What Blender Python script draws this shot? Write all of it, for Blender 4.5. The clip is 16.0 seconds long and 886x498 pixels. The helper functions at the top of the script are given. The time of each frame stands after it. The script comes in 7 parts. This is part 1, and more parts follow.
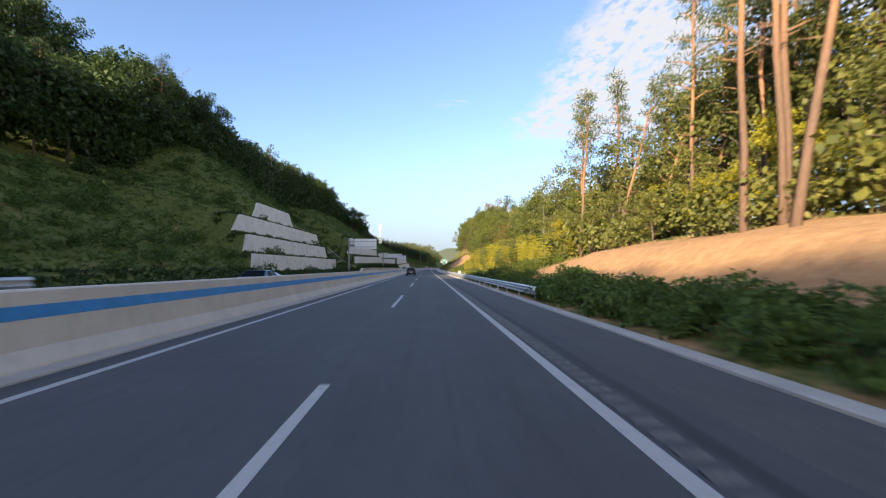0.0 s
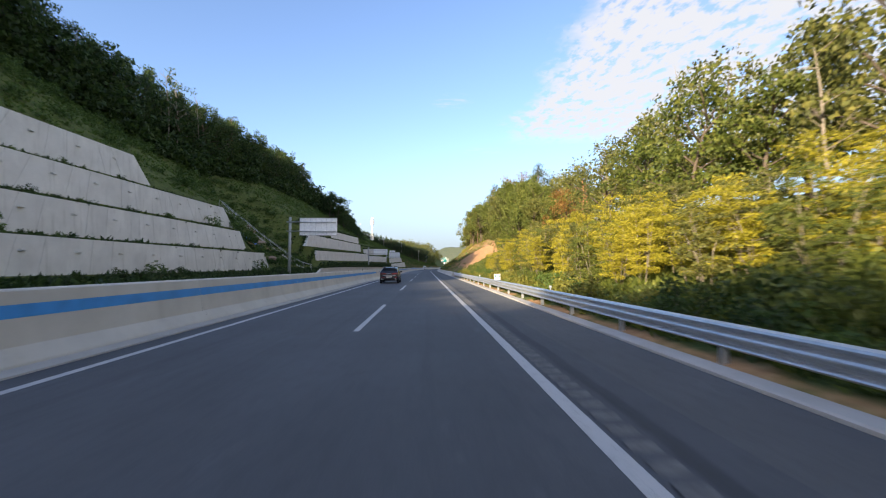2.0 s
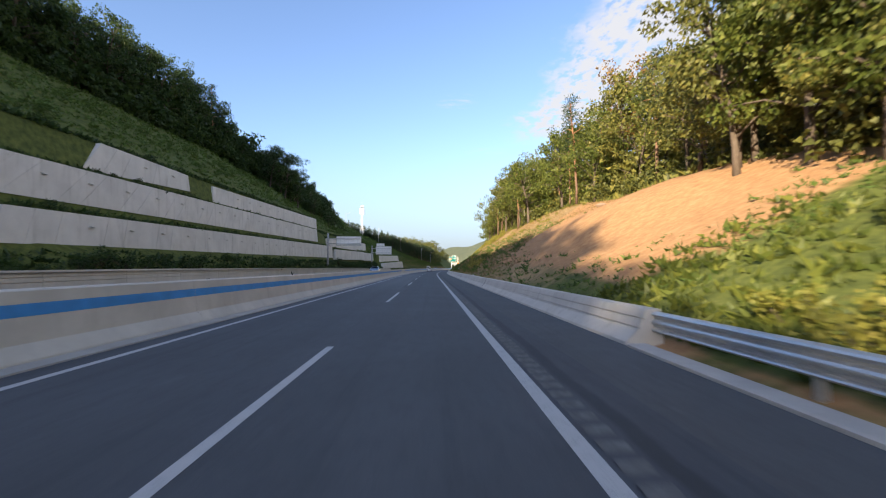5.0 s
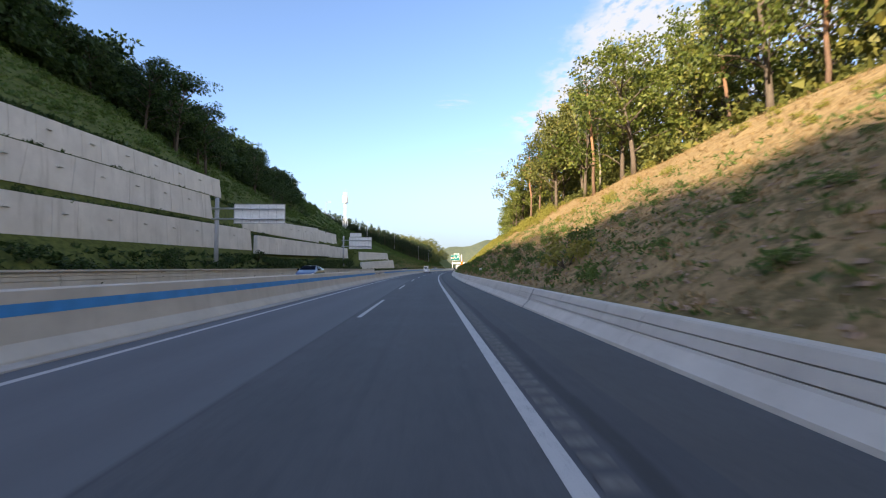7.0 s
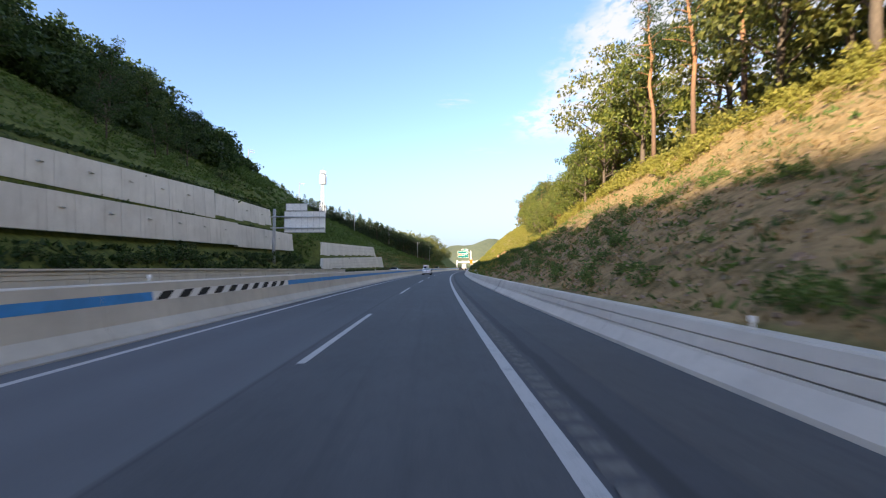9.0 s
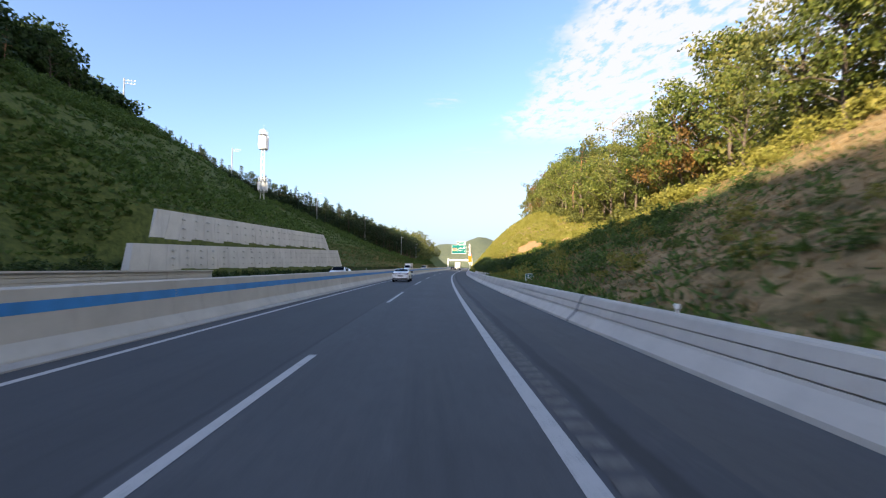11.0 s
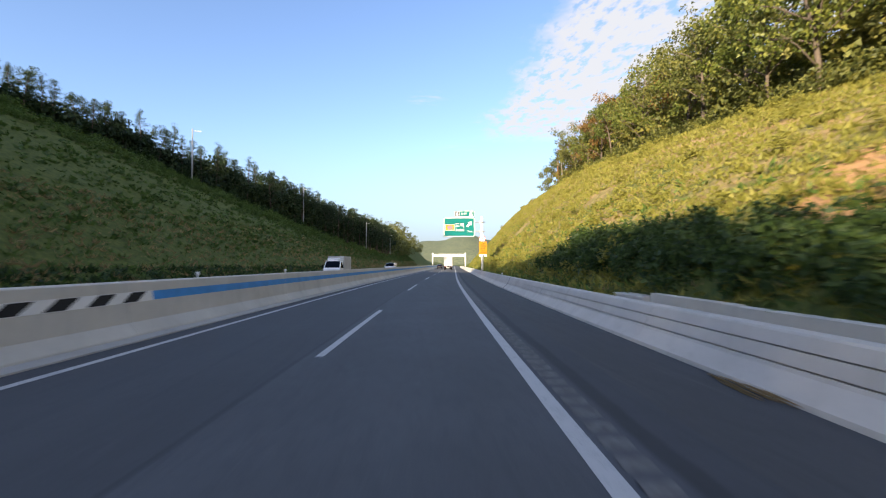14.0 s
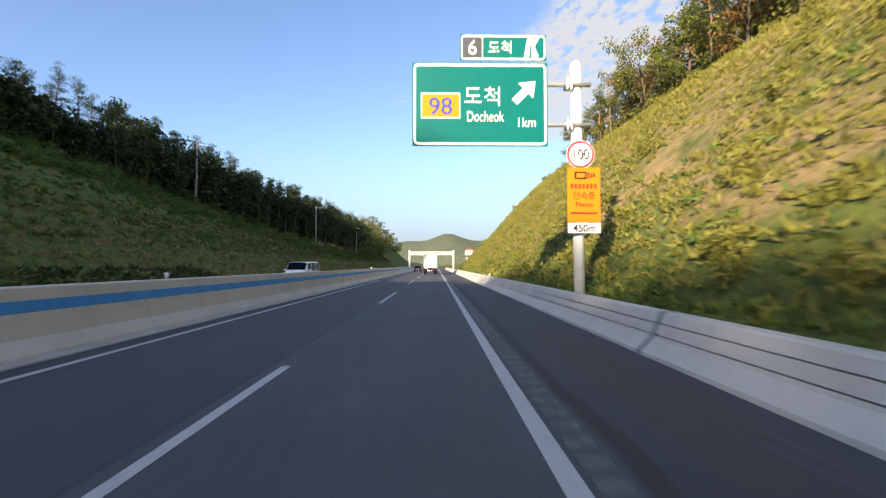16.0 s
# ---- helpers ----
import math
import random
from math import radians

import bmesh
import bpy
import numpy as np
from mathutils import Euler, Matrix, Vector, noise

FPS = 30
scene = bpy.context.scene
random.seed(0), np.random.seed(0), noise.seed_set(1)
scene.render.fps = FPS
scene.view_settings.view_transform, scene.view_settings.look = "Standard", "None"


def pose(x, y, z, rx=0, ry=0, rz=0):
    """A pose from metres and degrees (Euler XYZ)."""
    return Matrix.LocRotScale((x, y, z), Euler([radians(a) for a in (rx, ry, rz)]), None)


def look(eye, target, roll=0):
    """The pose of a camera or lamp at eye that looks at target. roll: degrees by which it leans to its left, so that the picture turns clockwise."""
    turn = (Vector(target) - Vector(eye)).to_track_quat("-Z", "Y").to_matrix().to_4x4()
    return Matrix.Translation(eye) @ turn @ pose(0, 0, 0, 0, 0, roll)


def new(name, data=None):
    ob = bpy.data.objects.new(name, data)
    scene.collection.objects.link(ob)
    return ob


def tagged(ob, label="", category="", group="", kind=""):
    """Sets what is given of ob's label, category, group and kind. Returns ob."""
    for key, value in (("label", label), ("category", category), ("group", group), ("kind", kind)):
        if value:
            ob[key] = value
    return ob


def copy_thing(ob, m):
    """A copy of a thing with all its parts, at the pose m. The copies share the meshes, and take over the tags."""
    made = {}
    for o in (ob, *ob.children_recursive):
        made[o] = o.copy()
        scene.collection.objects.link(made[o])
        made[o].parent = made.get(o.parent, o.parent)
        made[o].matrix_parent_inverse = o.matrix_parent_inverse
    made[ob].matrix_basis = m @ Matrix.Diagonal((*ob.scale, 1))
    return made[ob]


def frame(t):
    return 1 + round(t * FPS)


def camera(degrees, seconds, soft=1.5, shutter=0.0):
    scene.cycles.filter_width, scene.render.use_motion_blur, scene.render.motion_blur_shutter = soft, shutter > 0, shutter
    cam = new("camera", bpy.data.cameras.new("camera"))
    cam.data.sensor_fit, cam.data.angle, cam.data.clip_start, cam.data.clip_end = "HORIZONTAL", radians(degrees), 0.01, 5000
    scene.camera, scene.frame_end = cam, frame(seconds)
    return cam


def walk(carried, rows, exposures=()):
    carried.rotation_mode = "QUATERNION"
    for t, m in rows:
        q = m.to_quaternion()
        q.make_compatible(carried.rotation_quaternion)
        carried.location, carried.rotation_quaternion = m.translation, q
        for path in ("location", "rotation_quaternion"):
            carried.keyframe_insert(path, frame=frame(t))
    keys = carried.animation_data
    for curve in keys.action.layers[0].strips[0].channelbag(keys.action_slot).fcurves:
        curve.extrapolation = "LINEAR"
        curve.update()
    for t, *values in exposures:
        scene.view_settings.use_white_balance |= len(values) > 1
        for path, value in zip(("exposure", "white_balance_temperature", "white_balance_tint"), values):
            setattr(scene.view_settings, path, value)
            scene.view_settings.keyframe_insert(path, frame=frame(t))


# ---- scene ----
S0, S1, KAPPA = 198.70, 385.0, 0.000645911      # the road runs straight, then bends right, then straight again


def heading(s):
    """Turn of the road to the right at station s, radians."""
    return min(max(0.0, s - S0), S1 - S0) * KAPPA


def R(s, d, z=0.0):
    """World place of station s along the road, d metres right of the right edge line, z up."""
    if s <= S0:
        return Vector((d, s, z))
    r, a = 1.0 / KAPPA, heading(s)
    x, y = r - (r - d) * math.cos(a), S0 + (r - d) * math.sin(a)
    if s > S1:
        x, y = x + (s - S1) * math.sin(a), y + (s - S1) * math.cos(a)
    return Vector((x, y, z))


cam = camera(90.40, 16.0, soft=1.15, shutter=0.2)
PATH = [
    (0.0, pose(-2.049, -1.343, 1.651, 92.435, -0.219, -2.095)),
    (0.5, pose(-2.016, 10.532, 1.651, 92.492, -0.463, -2.101)),
    (1.0, pose(-1.901, 22.201, 1.651, 92.450, -0.160, -2.129)),
    (1.5, pose(-1.787, 33.904, 1.651, 92.405, -0.039, -2.186)),
    (2.0, pose(-1.687, 45.550, 1.651, 92.353, -0.087, -2.229)),
    (2.5, pose(-1.594, 57.221, 1.651, 92.389, 0.188, -2.137)),
    (3.0, pose(-1.552, 68.938, 1.651, 92.345, 0.166, -1.953)),
    (3.5, pose(-1.593, 80.667, 1.651, 92.325, -0.132, -2.001)),
    (4.0, pose(-1.511, 92.369, 1.651, 92.277, -0.059, -1.807)),
    (4.5, pose(-1.465, 104.012, 1.651, 92.401, -0.033, -1.695)),
    (5.0, pose(-1.389, 115.649, 1.651, 92.428, -0.003, -1.625)),
    (5.5, pose(-1.300, 127.240, 1.651, 92.441, -0.000, -1.675)),
    (6.0, pose(-1.215, 138.823, 1.651, 92.446, -0.002, -1.770)),
    (6.5, pose(-1.152, 150.436, 1.651, 92.450, 0.011, -1.837)),
    (7.0, pose(-1.126, 162.118, 1.651, 92.460, 0.062, -1.804)),
    (7.5, pose(-1.111, 173.780, 1.651, 92.508, 0.027, -1.712)),
    (8.0, pose(-1.123, 185.575, 1.651, 92.493, 0.213, -1.587)),
    (8.5, pose(-1.172, 197.333, 1.651, 92.301, -0.177, -1.570)),
    (9.0, pose(-1.147, 209.324, 1.651, 92.380, -0.002, -1.679)),
    (9.5, pose(-1.039, 221.174, 1.651, 92.337, -0.089, -2.009)),
    (10.0, pose(-0.824, 232.995, 1.651, 92.315, -0.135, -2.400)),
    (10.5, pose(-0.510, 244.825, 1.651, 92.304, -0.139, -2.823)),
    (11.0, pose(-0.103, 256.704, 1.651, 92.295, -0.102, -3.250)),
    (11.5, pose(0.390, 268.673, 1.651, 92.281, -0.023, -3.650)),
    (12.0, pose(1.006, 280.565, 1.651, 92.259, 0.026, -4.119)),
    (12.5, pose(1.648, 292.719, 1.651, 92.240, 0.177, -4.407)),
    (13.0, pose(2.359, 304.806, 1.651, 92.176, 0.164, -4.682)),
    (13.5, pose(3.182, 316.647, 1.651, 92.004, 0.115, -5.040)),
    (14.0, pose(4.170, 328.967, 1.651, 91.991, 0.191, -5.452)),
    (14.5, pose(5.262, 341.066, 1.651, 92.058, -0.133, -5.958)),
    (15.0, pose(6.497, 353.245, 1.651, 91.979, 0.173, -6.425)),
    (15.5, pose(7.808, 365.356, 1.651, 92.075, -0.068, -7.106)),
    (16.0, pose(9.302, 377.382, 1.651, 92.134, 0.045, -7.795)),
]
walk(cam, PATH, exposures=((0.0, 1.44), (2.0, 1.46), (3.0, 1.28), (3.6, 1.38), (4.2, 1.32), (4.8, 1.38), (6.8, 1.52), (9.0, 1.62), (12.5, 1.56), (14.0, 1.44), (16.0, 1.28)))

# ---------------------------------------------------------------- light
SUN_EL, SUN_AZ = 17.0, 216.0          # degrees; azimuth clockwise from +y
sun_from = Vector((math.sin(radians(SUN_AZ)) * math.cos(radians(SUN_EL)),
                   math.cos(radians(SUN_AZ)) * math.cos(radians(SUN_EL)), math.sin(radians(SUN_EL))))
sun = new("sun", bpy.data.lights.new("sun", "SUN"))
sun.data.energy, sun.data.angle, sun.data.color = 5.0, radians(0.6), (1.0, 0.82, 0.58)
sun.matrix_world = look((0, 0, 300), Vector((0, 0, 300)) - sun_from)

world = bpy.data.worlds.new("sky")
scene.world = world
world.use_nodes = True
wn, wl = world.node_tree.nodes, world.node_tree.links
wn.clear()


def wnode(kind, **values):
    n = wn.new(kind)
    for key, v in values.items():
        if key == "op":
            n.operation = v
        elif key[0] == "i" and key[1:].isdigit():
            n.inputs[int(key[1:])].default_value = v
    return n


def wmath(op, a, b=None, clamp=False):
    n = wn.new("ShaderNodeMath")
    n.operation, n.use_clamp = op, clamp
    for i, v in enumerate((a, b)):
        if v is None:
            continue
        if isinstance(v, (int, float)):
            n.inputs[i].default_value = v
        else:
            wl.new(v, n.inputs[i])
    return n.outputs[0]


def wsmooth(v, lo, hi):
    n = wn.new("ShaderNodeMapRange")
    n.interpolation_type = "SMOOTHSTEP"
    wl.new(v, n.inputs[0])
    n.inputs[1].default_value, n.inputs[2].default_value = lo, hi
    return n.outputs[0]


sky = wn.new("ShaderNodeTexSky")
sky.sky_type, sky.sun_disc = "NISHITA", False
sky.sun_elevation, sky.sun_rotation = radians(SUN_EL), radians(SUN_AZ)
sky.air_density, sky.dust_density, sky.ozone_density, sky.altitude = 1.0, 1.6, 2.6, 100
coord = wn.new("ShaderNodeTexCoord")
axes = wn.new("ShaderNodeSeparateXYZ")
wl.new(coord.outputs["Generated"], axes.inputs[0])
up = wmath("MAXIMUM", axes.outputs[2], 0.03)
cu, cv = wmath("DIVIDE", axes.outputs[0], up), wmath("DIVIDE", axes.outputs[1], up)
deck = wn.new("ShaderNodeCombineXYZ")           # place on a level cloud deck of unit height
wl.new(cu, deck.inputs[0]), wl.new(cv, deck.inputs[1])


def wnoise(scale, detail, rough, stretch=(1, 1, 1)):
    m = wn.new("ShaderNodeMapping")
    m.inputs["Scale"].default_value = stretch
    wl.new(deck.outputs[0], m.inputs[0])
    n = wn.new("ShaderNodeTexNoise")
    n.inputs["Scale"].default_value, n.inputs["Detail"].default_value, n.inputs["Roughness"].default_value = scale, detail, rough
    wl.new(m.outputs[0], n.inputs["Vector"])
    return n.outputs[0]


broad, cells, edge = wnoise(1.3, 3, 0.5), wnoise(13.0, 3, 0.6, (1.15, 0.7, 1)), wnoise(3.0, 4, 0.6)
edge2 = wnoise(9.0, 4, 0.65, (0.6, 1.6, 1))
wob = wmath("MULTIPLY", wmath("SUBTRACT", edge, 0.5), 0.6)
inside = wmath("MULTIPLY", wsmooth(wmath("ADD", cu, wob), 0.52, 0.78), wsmooth(wmath("ADD", cv, wob), 3.6, 3.05))
puff = wsmooth(wmath("ADD", wmath("MULTIPLY", cells, 0.85), wmath("MULTIPLY", broad, 0.35)), 0.47, 0.63)
cover = wmath("MULTIPLY", inside, wmath("ADD", wmath("MULTIPLY", puff, 0.84), 0.12))


def wisp(u, v, ru, rv):
    a, b = wmath("DIVIDE", wmath("SUBTRACT", cu, u), ru), wmath("DIVIDE", wmath("SUBTRACT", cv, v), rv)
    r = wmath("ADD", wmath("MULTIPLY", a, a), wmath("MULTIPLY", b, b))
    return wmath("MULTIPLY", wsmooth(r, 1.0, 0.0), wsmooth(edge2, 0.45, 0.7))


cover = wmath("MAXIMUM", cover, wmath("MULTIPLY", wisp(0.16, 2.62, 0.15, 0.16), 0.5))
cover = wmath("MAXIMUM", cover, wmath("MULTIPLY", wisp(0.48, 3.75, 0.22, 0.2), 0.25))
cloud = wn.new("ShaderNodeMixRGB")
wl.new(cover, cloud.inputs[0])
tint = wn.new("ShaderNodeMixRGB")
tint.blend_type = "MULTIPLY"
tint.inputs[0].default_value, tint.inputs[2].default_value = 1.0, (0.90, 0.86, 0.92, 1)
wl.new(sky.outputs[0], tint.inputs[1])
wl.new(tint.outputs[0], cloud.inputs[1])
cloud.inputs[2].default_value = (2.3, 2.3, 2.4, 1)
# pale haze low over the horizon
haze = wn.new("ShaderNodeMixRGB")
wl.new(wmath("MULTIPLY", wsmooth(axes.outputs[2], 0.29, -0.03), 0.93), haze.inputs[0])
wl.new(cloud.outputs[0], haze.inputs[1])
haze.inputs[2].default_value = (1.40, 1.66, 2.02, 1)
back = wn.new("ShaderNodeBackground")
back.inputs[1].default_value = 0.14
wl.new(haze.outputs[0], back.inputs[0])
wout = wn.new("ShaderNodeOutputWorld")
wl.new(back.outputs[0], wout.inputs[0])


# ---------------------------------------------------------------- materials
class Mat:
    """Small helper to wire a procedural material."""

    def __init__(self, name, rough=0.7, metal=0.0, spec=0.5):
        self.m = bpy.data.materials.new(name)
        self.m.use_nodes = True
        self.t = self.m.node_tree
        self.b = self.t.nodes["Principled BSDF"]
        self.tc = self.add("ShaderNodeTexCoord")
        self.b.inputs["Roughness"].default_value = rough
        self.b.inputs["Metallic"].default_value = metal
        self.b.inputs["Specular IOR Level"].default_value = spec

    def add(self, kind):
        return self.t.nodes.new(kind)

    def link(self, a, b):
        self.t.links.new(a, b)

    def noise(self, scale, detail=4, rough=0.55, stretch=None, space="Object"):
        v = self.tc.outputs[space]
        if stretch:
            mp = self.add("ShaderNodeMapping")
            mp.inputs["Scale"].default_value = stretch
            self.link(v, mp.inputs[0])
            v = mp.outputs[0]
        n = self.add("ShaderNodeTexNoise")
        n.inputs["Scale"].default_value, n.inputs["Detail"].default_value, n.inputs["Roughness"].default_value = scale, detail, rough
        self.link(v, n.inputs["Vector"])
        return n.outputs[0]

    def ramp(self, fac, stops):
        r = self.add("ShaderNodeValToRGB")
        el = r.color_ramp.elements
        for i, (p, c) in enumerate(stops):
            e = el[i] if i < 2 else el.new(p)
            e.position, e.color = p, (*c, 1)
        self.link(fac, r.inputs[0])
        return r.outputs[0]

    def mix(self, fac, a, b, mode="MIX"):
        n = self.add("ShaderNodeMixRGB")
        n.blend_type = mode
        for i, v in enumerate((fac, a, b)):
            if isinstance(v, (int, float)):
                n.inputs[i].default_value = v
            elif isinstance(v, tuple):
                n.inputs[i].default_value = (*v, 1)
            else:
                self.link(v, n.inputs[i])
        return n.outputs[0]

    def math(self, op, a, b=0.0):
        n = self.add("ShaderNodeMath")
        n.operation = op
        for i, v in enumerate((a, b)):
            if isinstance(v, (int, float)):
                n.inputs[i].default_value = v
            else:
                self.link(v, n.inputs[i])
        return n.outputs[0]

    def smooth(self, v, lo, hi):
        n = self.add("ShaderNodeMapRange")
        n.interpolation_type = "SMOOTHSTEP"
        self.link(v, n.inputs[0])
        n.inputs[1].default_value, n.inputs[2].default_value = lo, hi
        return n.outputs[0]

    def attr(self, name):
        n = self.add("ShaderNodeAttribute")
        n.attribute_name = name
        return n.outputs["Fac"]

    def island(self):
        return self.add("ShaderNodeNewGeometry").outputs["Random Per Island"]

    def each(self):
        return self.add("ShaderNodeObjectInfo").outputs["Random"]

    def color(self, c):
        if isinstance(c, tuple):
            self.b.inputs["Base Color"].default_value = (*c, 1)
        else:
            self.link(c, self.b.inputs["Base Color"])
        return self

    def bump(self, h, strength=0.3, dist=0.02):
        n = self.add("ShaderNodeBump")
        n.inputs["Strength"].default_value, n.inputs["Distance"].default_value = strength, dist
        self.link(h, n.inputs["Height"])
        self.link(n.outputs[0], self.b.inputs["Normal"])
        return self

    def rough(self, v):
        self.link(v, self.b.inputs["Roughness"])
        return self


def plain(name, c, rough=0.6, metal=0.0, vary=0.12, scale=3.0, spec=0.5):
    m = Mat(name, rough, metal, spec)
    n = m.noise(scale, 5, 0.6)
    m.color(m.ramp(n, [(0.3, tuple(x * (1 - vary) for x in c)), (0.7, tuple(min(1, x * (1 + vary)) for x in c))]))
    return m.m


def asphalt(name, base, lanes=True):
    m = Mat(name, 0.82, 0, 0.35)
    big, fine, mid = m.noise(0.35, 4, 0.6), m.noise(60, 3, 0.7), m.noise(3.5, 5, 0.7, (1.6, 0.45, 1))
    streak = m.noise(1.2, 4, 0.6, (2.2, 0.05, 1))
    c = m.ramp(fine, [(0.3, tuple(x * 0.72 for x in base)), (0.7, tuple(x * 1.3 for x in base))])
    c = m.mix(m.math("MULTIPLY", m.smooth(big, 0.35, 0.75), 0.35), c, tuple(x * 1.5 for x in base))
    c = m.mix(m.math("MULTIPLY", m.smooth(streak, 0.5, 0.75), 0.4), c, tuple(x * 0.62 for x in base))
    c = m.mix(m.math("MULTIPLY", m.smooth(mid, 0.42, 0.68), 0.30), c, tuple(x * 0.66 for x in base))
    c = m.mix(m.math("MULTIPLY", m.smooth(m.noise(1.1, 5, 0.75, (1.0, 0.25, 1)), 0.60, 0.72), 0.45), c, tuple(x * 1.55 for x in base))
    if lanes:
        d, s = m.attr("lat"), m.attr("sta")
        # sealed joint along the lane line, sealed edge beside the shoulder, a paler old lane
        wob = m.math("MULTIPLY", m.math("SUBTRACT", m.noise(0.5, 3), 0.5), 0.25)
        dj = m.math("ABSOLUTE", m.math("ADD", m.math("ADD", d, 3.75), m.math("MULTIPLY", wob, 0.3)))
        joint = m.math("MULTIPLY", m.math("MULTIPLY", m.smooth(dj, 0.07, 0.02), 0.35), m.smooth(s, 150, 175))
        de = m.math("ABSOLUTE", m.math("ADD", m.math("SUBTRACT", d, 0.64), wob))
        joint = m.math("MAXIMUM", joint, m.math("MULTIPLY", m.smooth(de, 0.16, 0.06), 0.55))
        old = m.math("MULTIPLY", m.smooth(d, -3.72, -3.78), m.math("MULTIPLY", m.smooth(s, 140, 170), m.smooth(s, 232, 215)))
        c = m.mix(m.math("MULTIPLY", old, 0.6), c, tuple(x * 1.9 for x in base))
        verge = m.math("MULTIPLY", m.smooth(d, 0.45, 0.6), m.math("ADD", m.math("MULTIPLY", m.smooth(s, 120, 150), 0.4), m.math("MULTIPLY", m.smooth(s, 285, 320), 0.6)))
        c = m.mix(m.math("MULTIPLY", verge, 0.45), c, tuple(x * 0.45 for x in base))
        newer = m.math("MULTIPLY", m.smooth(d, -3.70, -3.78), m.smooth(s, 225, 262))
        c = m.mix(m.math("MULTIPLY", newer, 0.5), c, tuple(x * 0.6 for x in base))
        wheel = m.math("MULTIPLY", m.math("ADD", m.math("COSINE", m.math("MULTIPLY", m.math("ADD", d, 0.95), 3.49)), 1.0), 0.5)
        c = m.mix(m.math("MULTIPLY", wheel, 0.16), c, tuple(x * 0.6 for x in base))
        c = m.mix(m.math("MULTIPLY", joint, 0.75), c, (0.012, 0.012, 0.013))
    else:
        # relaid, darker surface further along
        c = m.mix(m.math("MULTIPLY", m.smooth(m.attr("sta"), 120, 150), 0.18), c, tuple(x * 0.45 for x in base))
        c = m.mix(m.math("MULTIPLY", m.smooth(m.attr("sta"), 285, 320), 0.42), c, tuple(x * 0.35 for x in base))
        dust = m.math("MULTIPLY", m.smooth(m.noise(1.6, 5, 0.7, (2.6, 0.09, 1)), 0.56, 0.70), m.smooth(m.attr("sta"), 300, 350))
        c = m.mix(m.math("MULTIPLY", dust, 0.4), c, tuple(x * 1.25 for x in base))
    m.color(c)
    m.bump(fine, 0.35, 0.006)
    return m.m


def concrete(name, base, stain=0.35, scale=1.0, streaks=True):
    m = Mat(name, 0.85, 0, 0.3)
    a, b = m.noise(0.6 * scale, 5, 0.62), m.noise(14 * scale, 4, 0.6)
    c = m.ramp(a, [(0.3, tuple(x * 0.82 for x in base)), (0.62, base), (0.8, tuple(min(1, x * 1.12) for x in base))])
    c = m.mix(m.math("MULTIPLY", m.smooth(b, 0.45, 0.8), 0.22), c, tuple(x * 0.7 for x in base))
    if streaks:
        st = m.noise(2.2 * scale, 5, 0.65, (1.0, 1.0, 0.10))
        c = m.mix(m.math("MULTIPLY", m.smooth(st, 0.52, 0.74), stain), c, (base[0] * 0.42, base[1] * 0.41, base[2] * 0.38))
    r = m.each()
    c = m.mix(m.math("MULTIPLY", r, 0.16), c, tuple(x * 0.6 for x in base))
    m.color(c)
    m.bump(b, 0.25, 0.01)
    return m.m


def leaf(name, dark, mid, light, rough=0.55, through_light=0.35):
    m = Mat(name, rough, 0, 0.3)
    isl, obj = m.island(), m.each()
    patch = m.noise(0.9, 3)
    v = m.math("ADD", m.math("MULTIPLY", isl, 0.55), m.math("ADD", m.math("MULTIPLY", obj, 0.22), m.math("MULTIPLY", patch, 0.3)))
    c = m.ramp(v, [(0.15, dark), (0.55, mid), (0.95, light)])
    m.color(c)
    tr = m.add("ShaderNodeBsdfTranslucent")
    m.link(c, tr.inputs[0])
    mx = m.add("ShaderNodeMixShader")
    mx.inputs[0].default_value = through_light
    m.link(m.b.outputs[0], mx.inputs[1])
    m.link(tr.outputs[0], mx.inputs[2])
    m.link(mx.outputs[0], m.t.nodes["Material Output"].inputs[0])
    return m.m


def bark(name, low, high, zmix=None):
    m = Mat(name, 0.9, 0, 0.2)
    n, f = m.noise(3.0, 5, 0.65, (1, 1, 0.25)), m.noise(16, 4, 0.6, (1, 1, 0.3))
    c = m.ramp(f, [(0.3, tuple(x * 0.6 for x in low)), (0.7, low)])
    if zmix:
        ax = m.add("ShaderNodeSeparateXYZ")
        m.link(m.tc.outputs["Object"], ax.inputs[0])
        c = m.mix(m.smooth(ax.outputs[2], *zmix), c, m.ramp(f, [(0.3, tuple(x * 0.65 for x in high)), (0.7, high)]))
    c = m.mix(m.math("MULTIPLY", m.smooth(n, 0.5, 0.75), 0.4), c, tuple(x * 0.5 for x in low))
    m.color(c)
    m.bump(f, 0.5, 0.03)
    return m.m


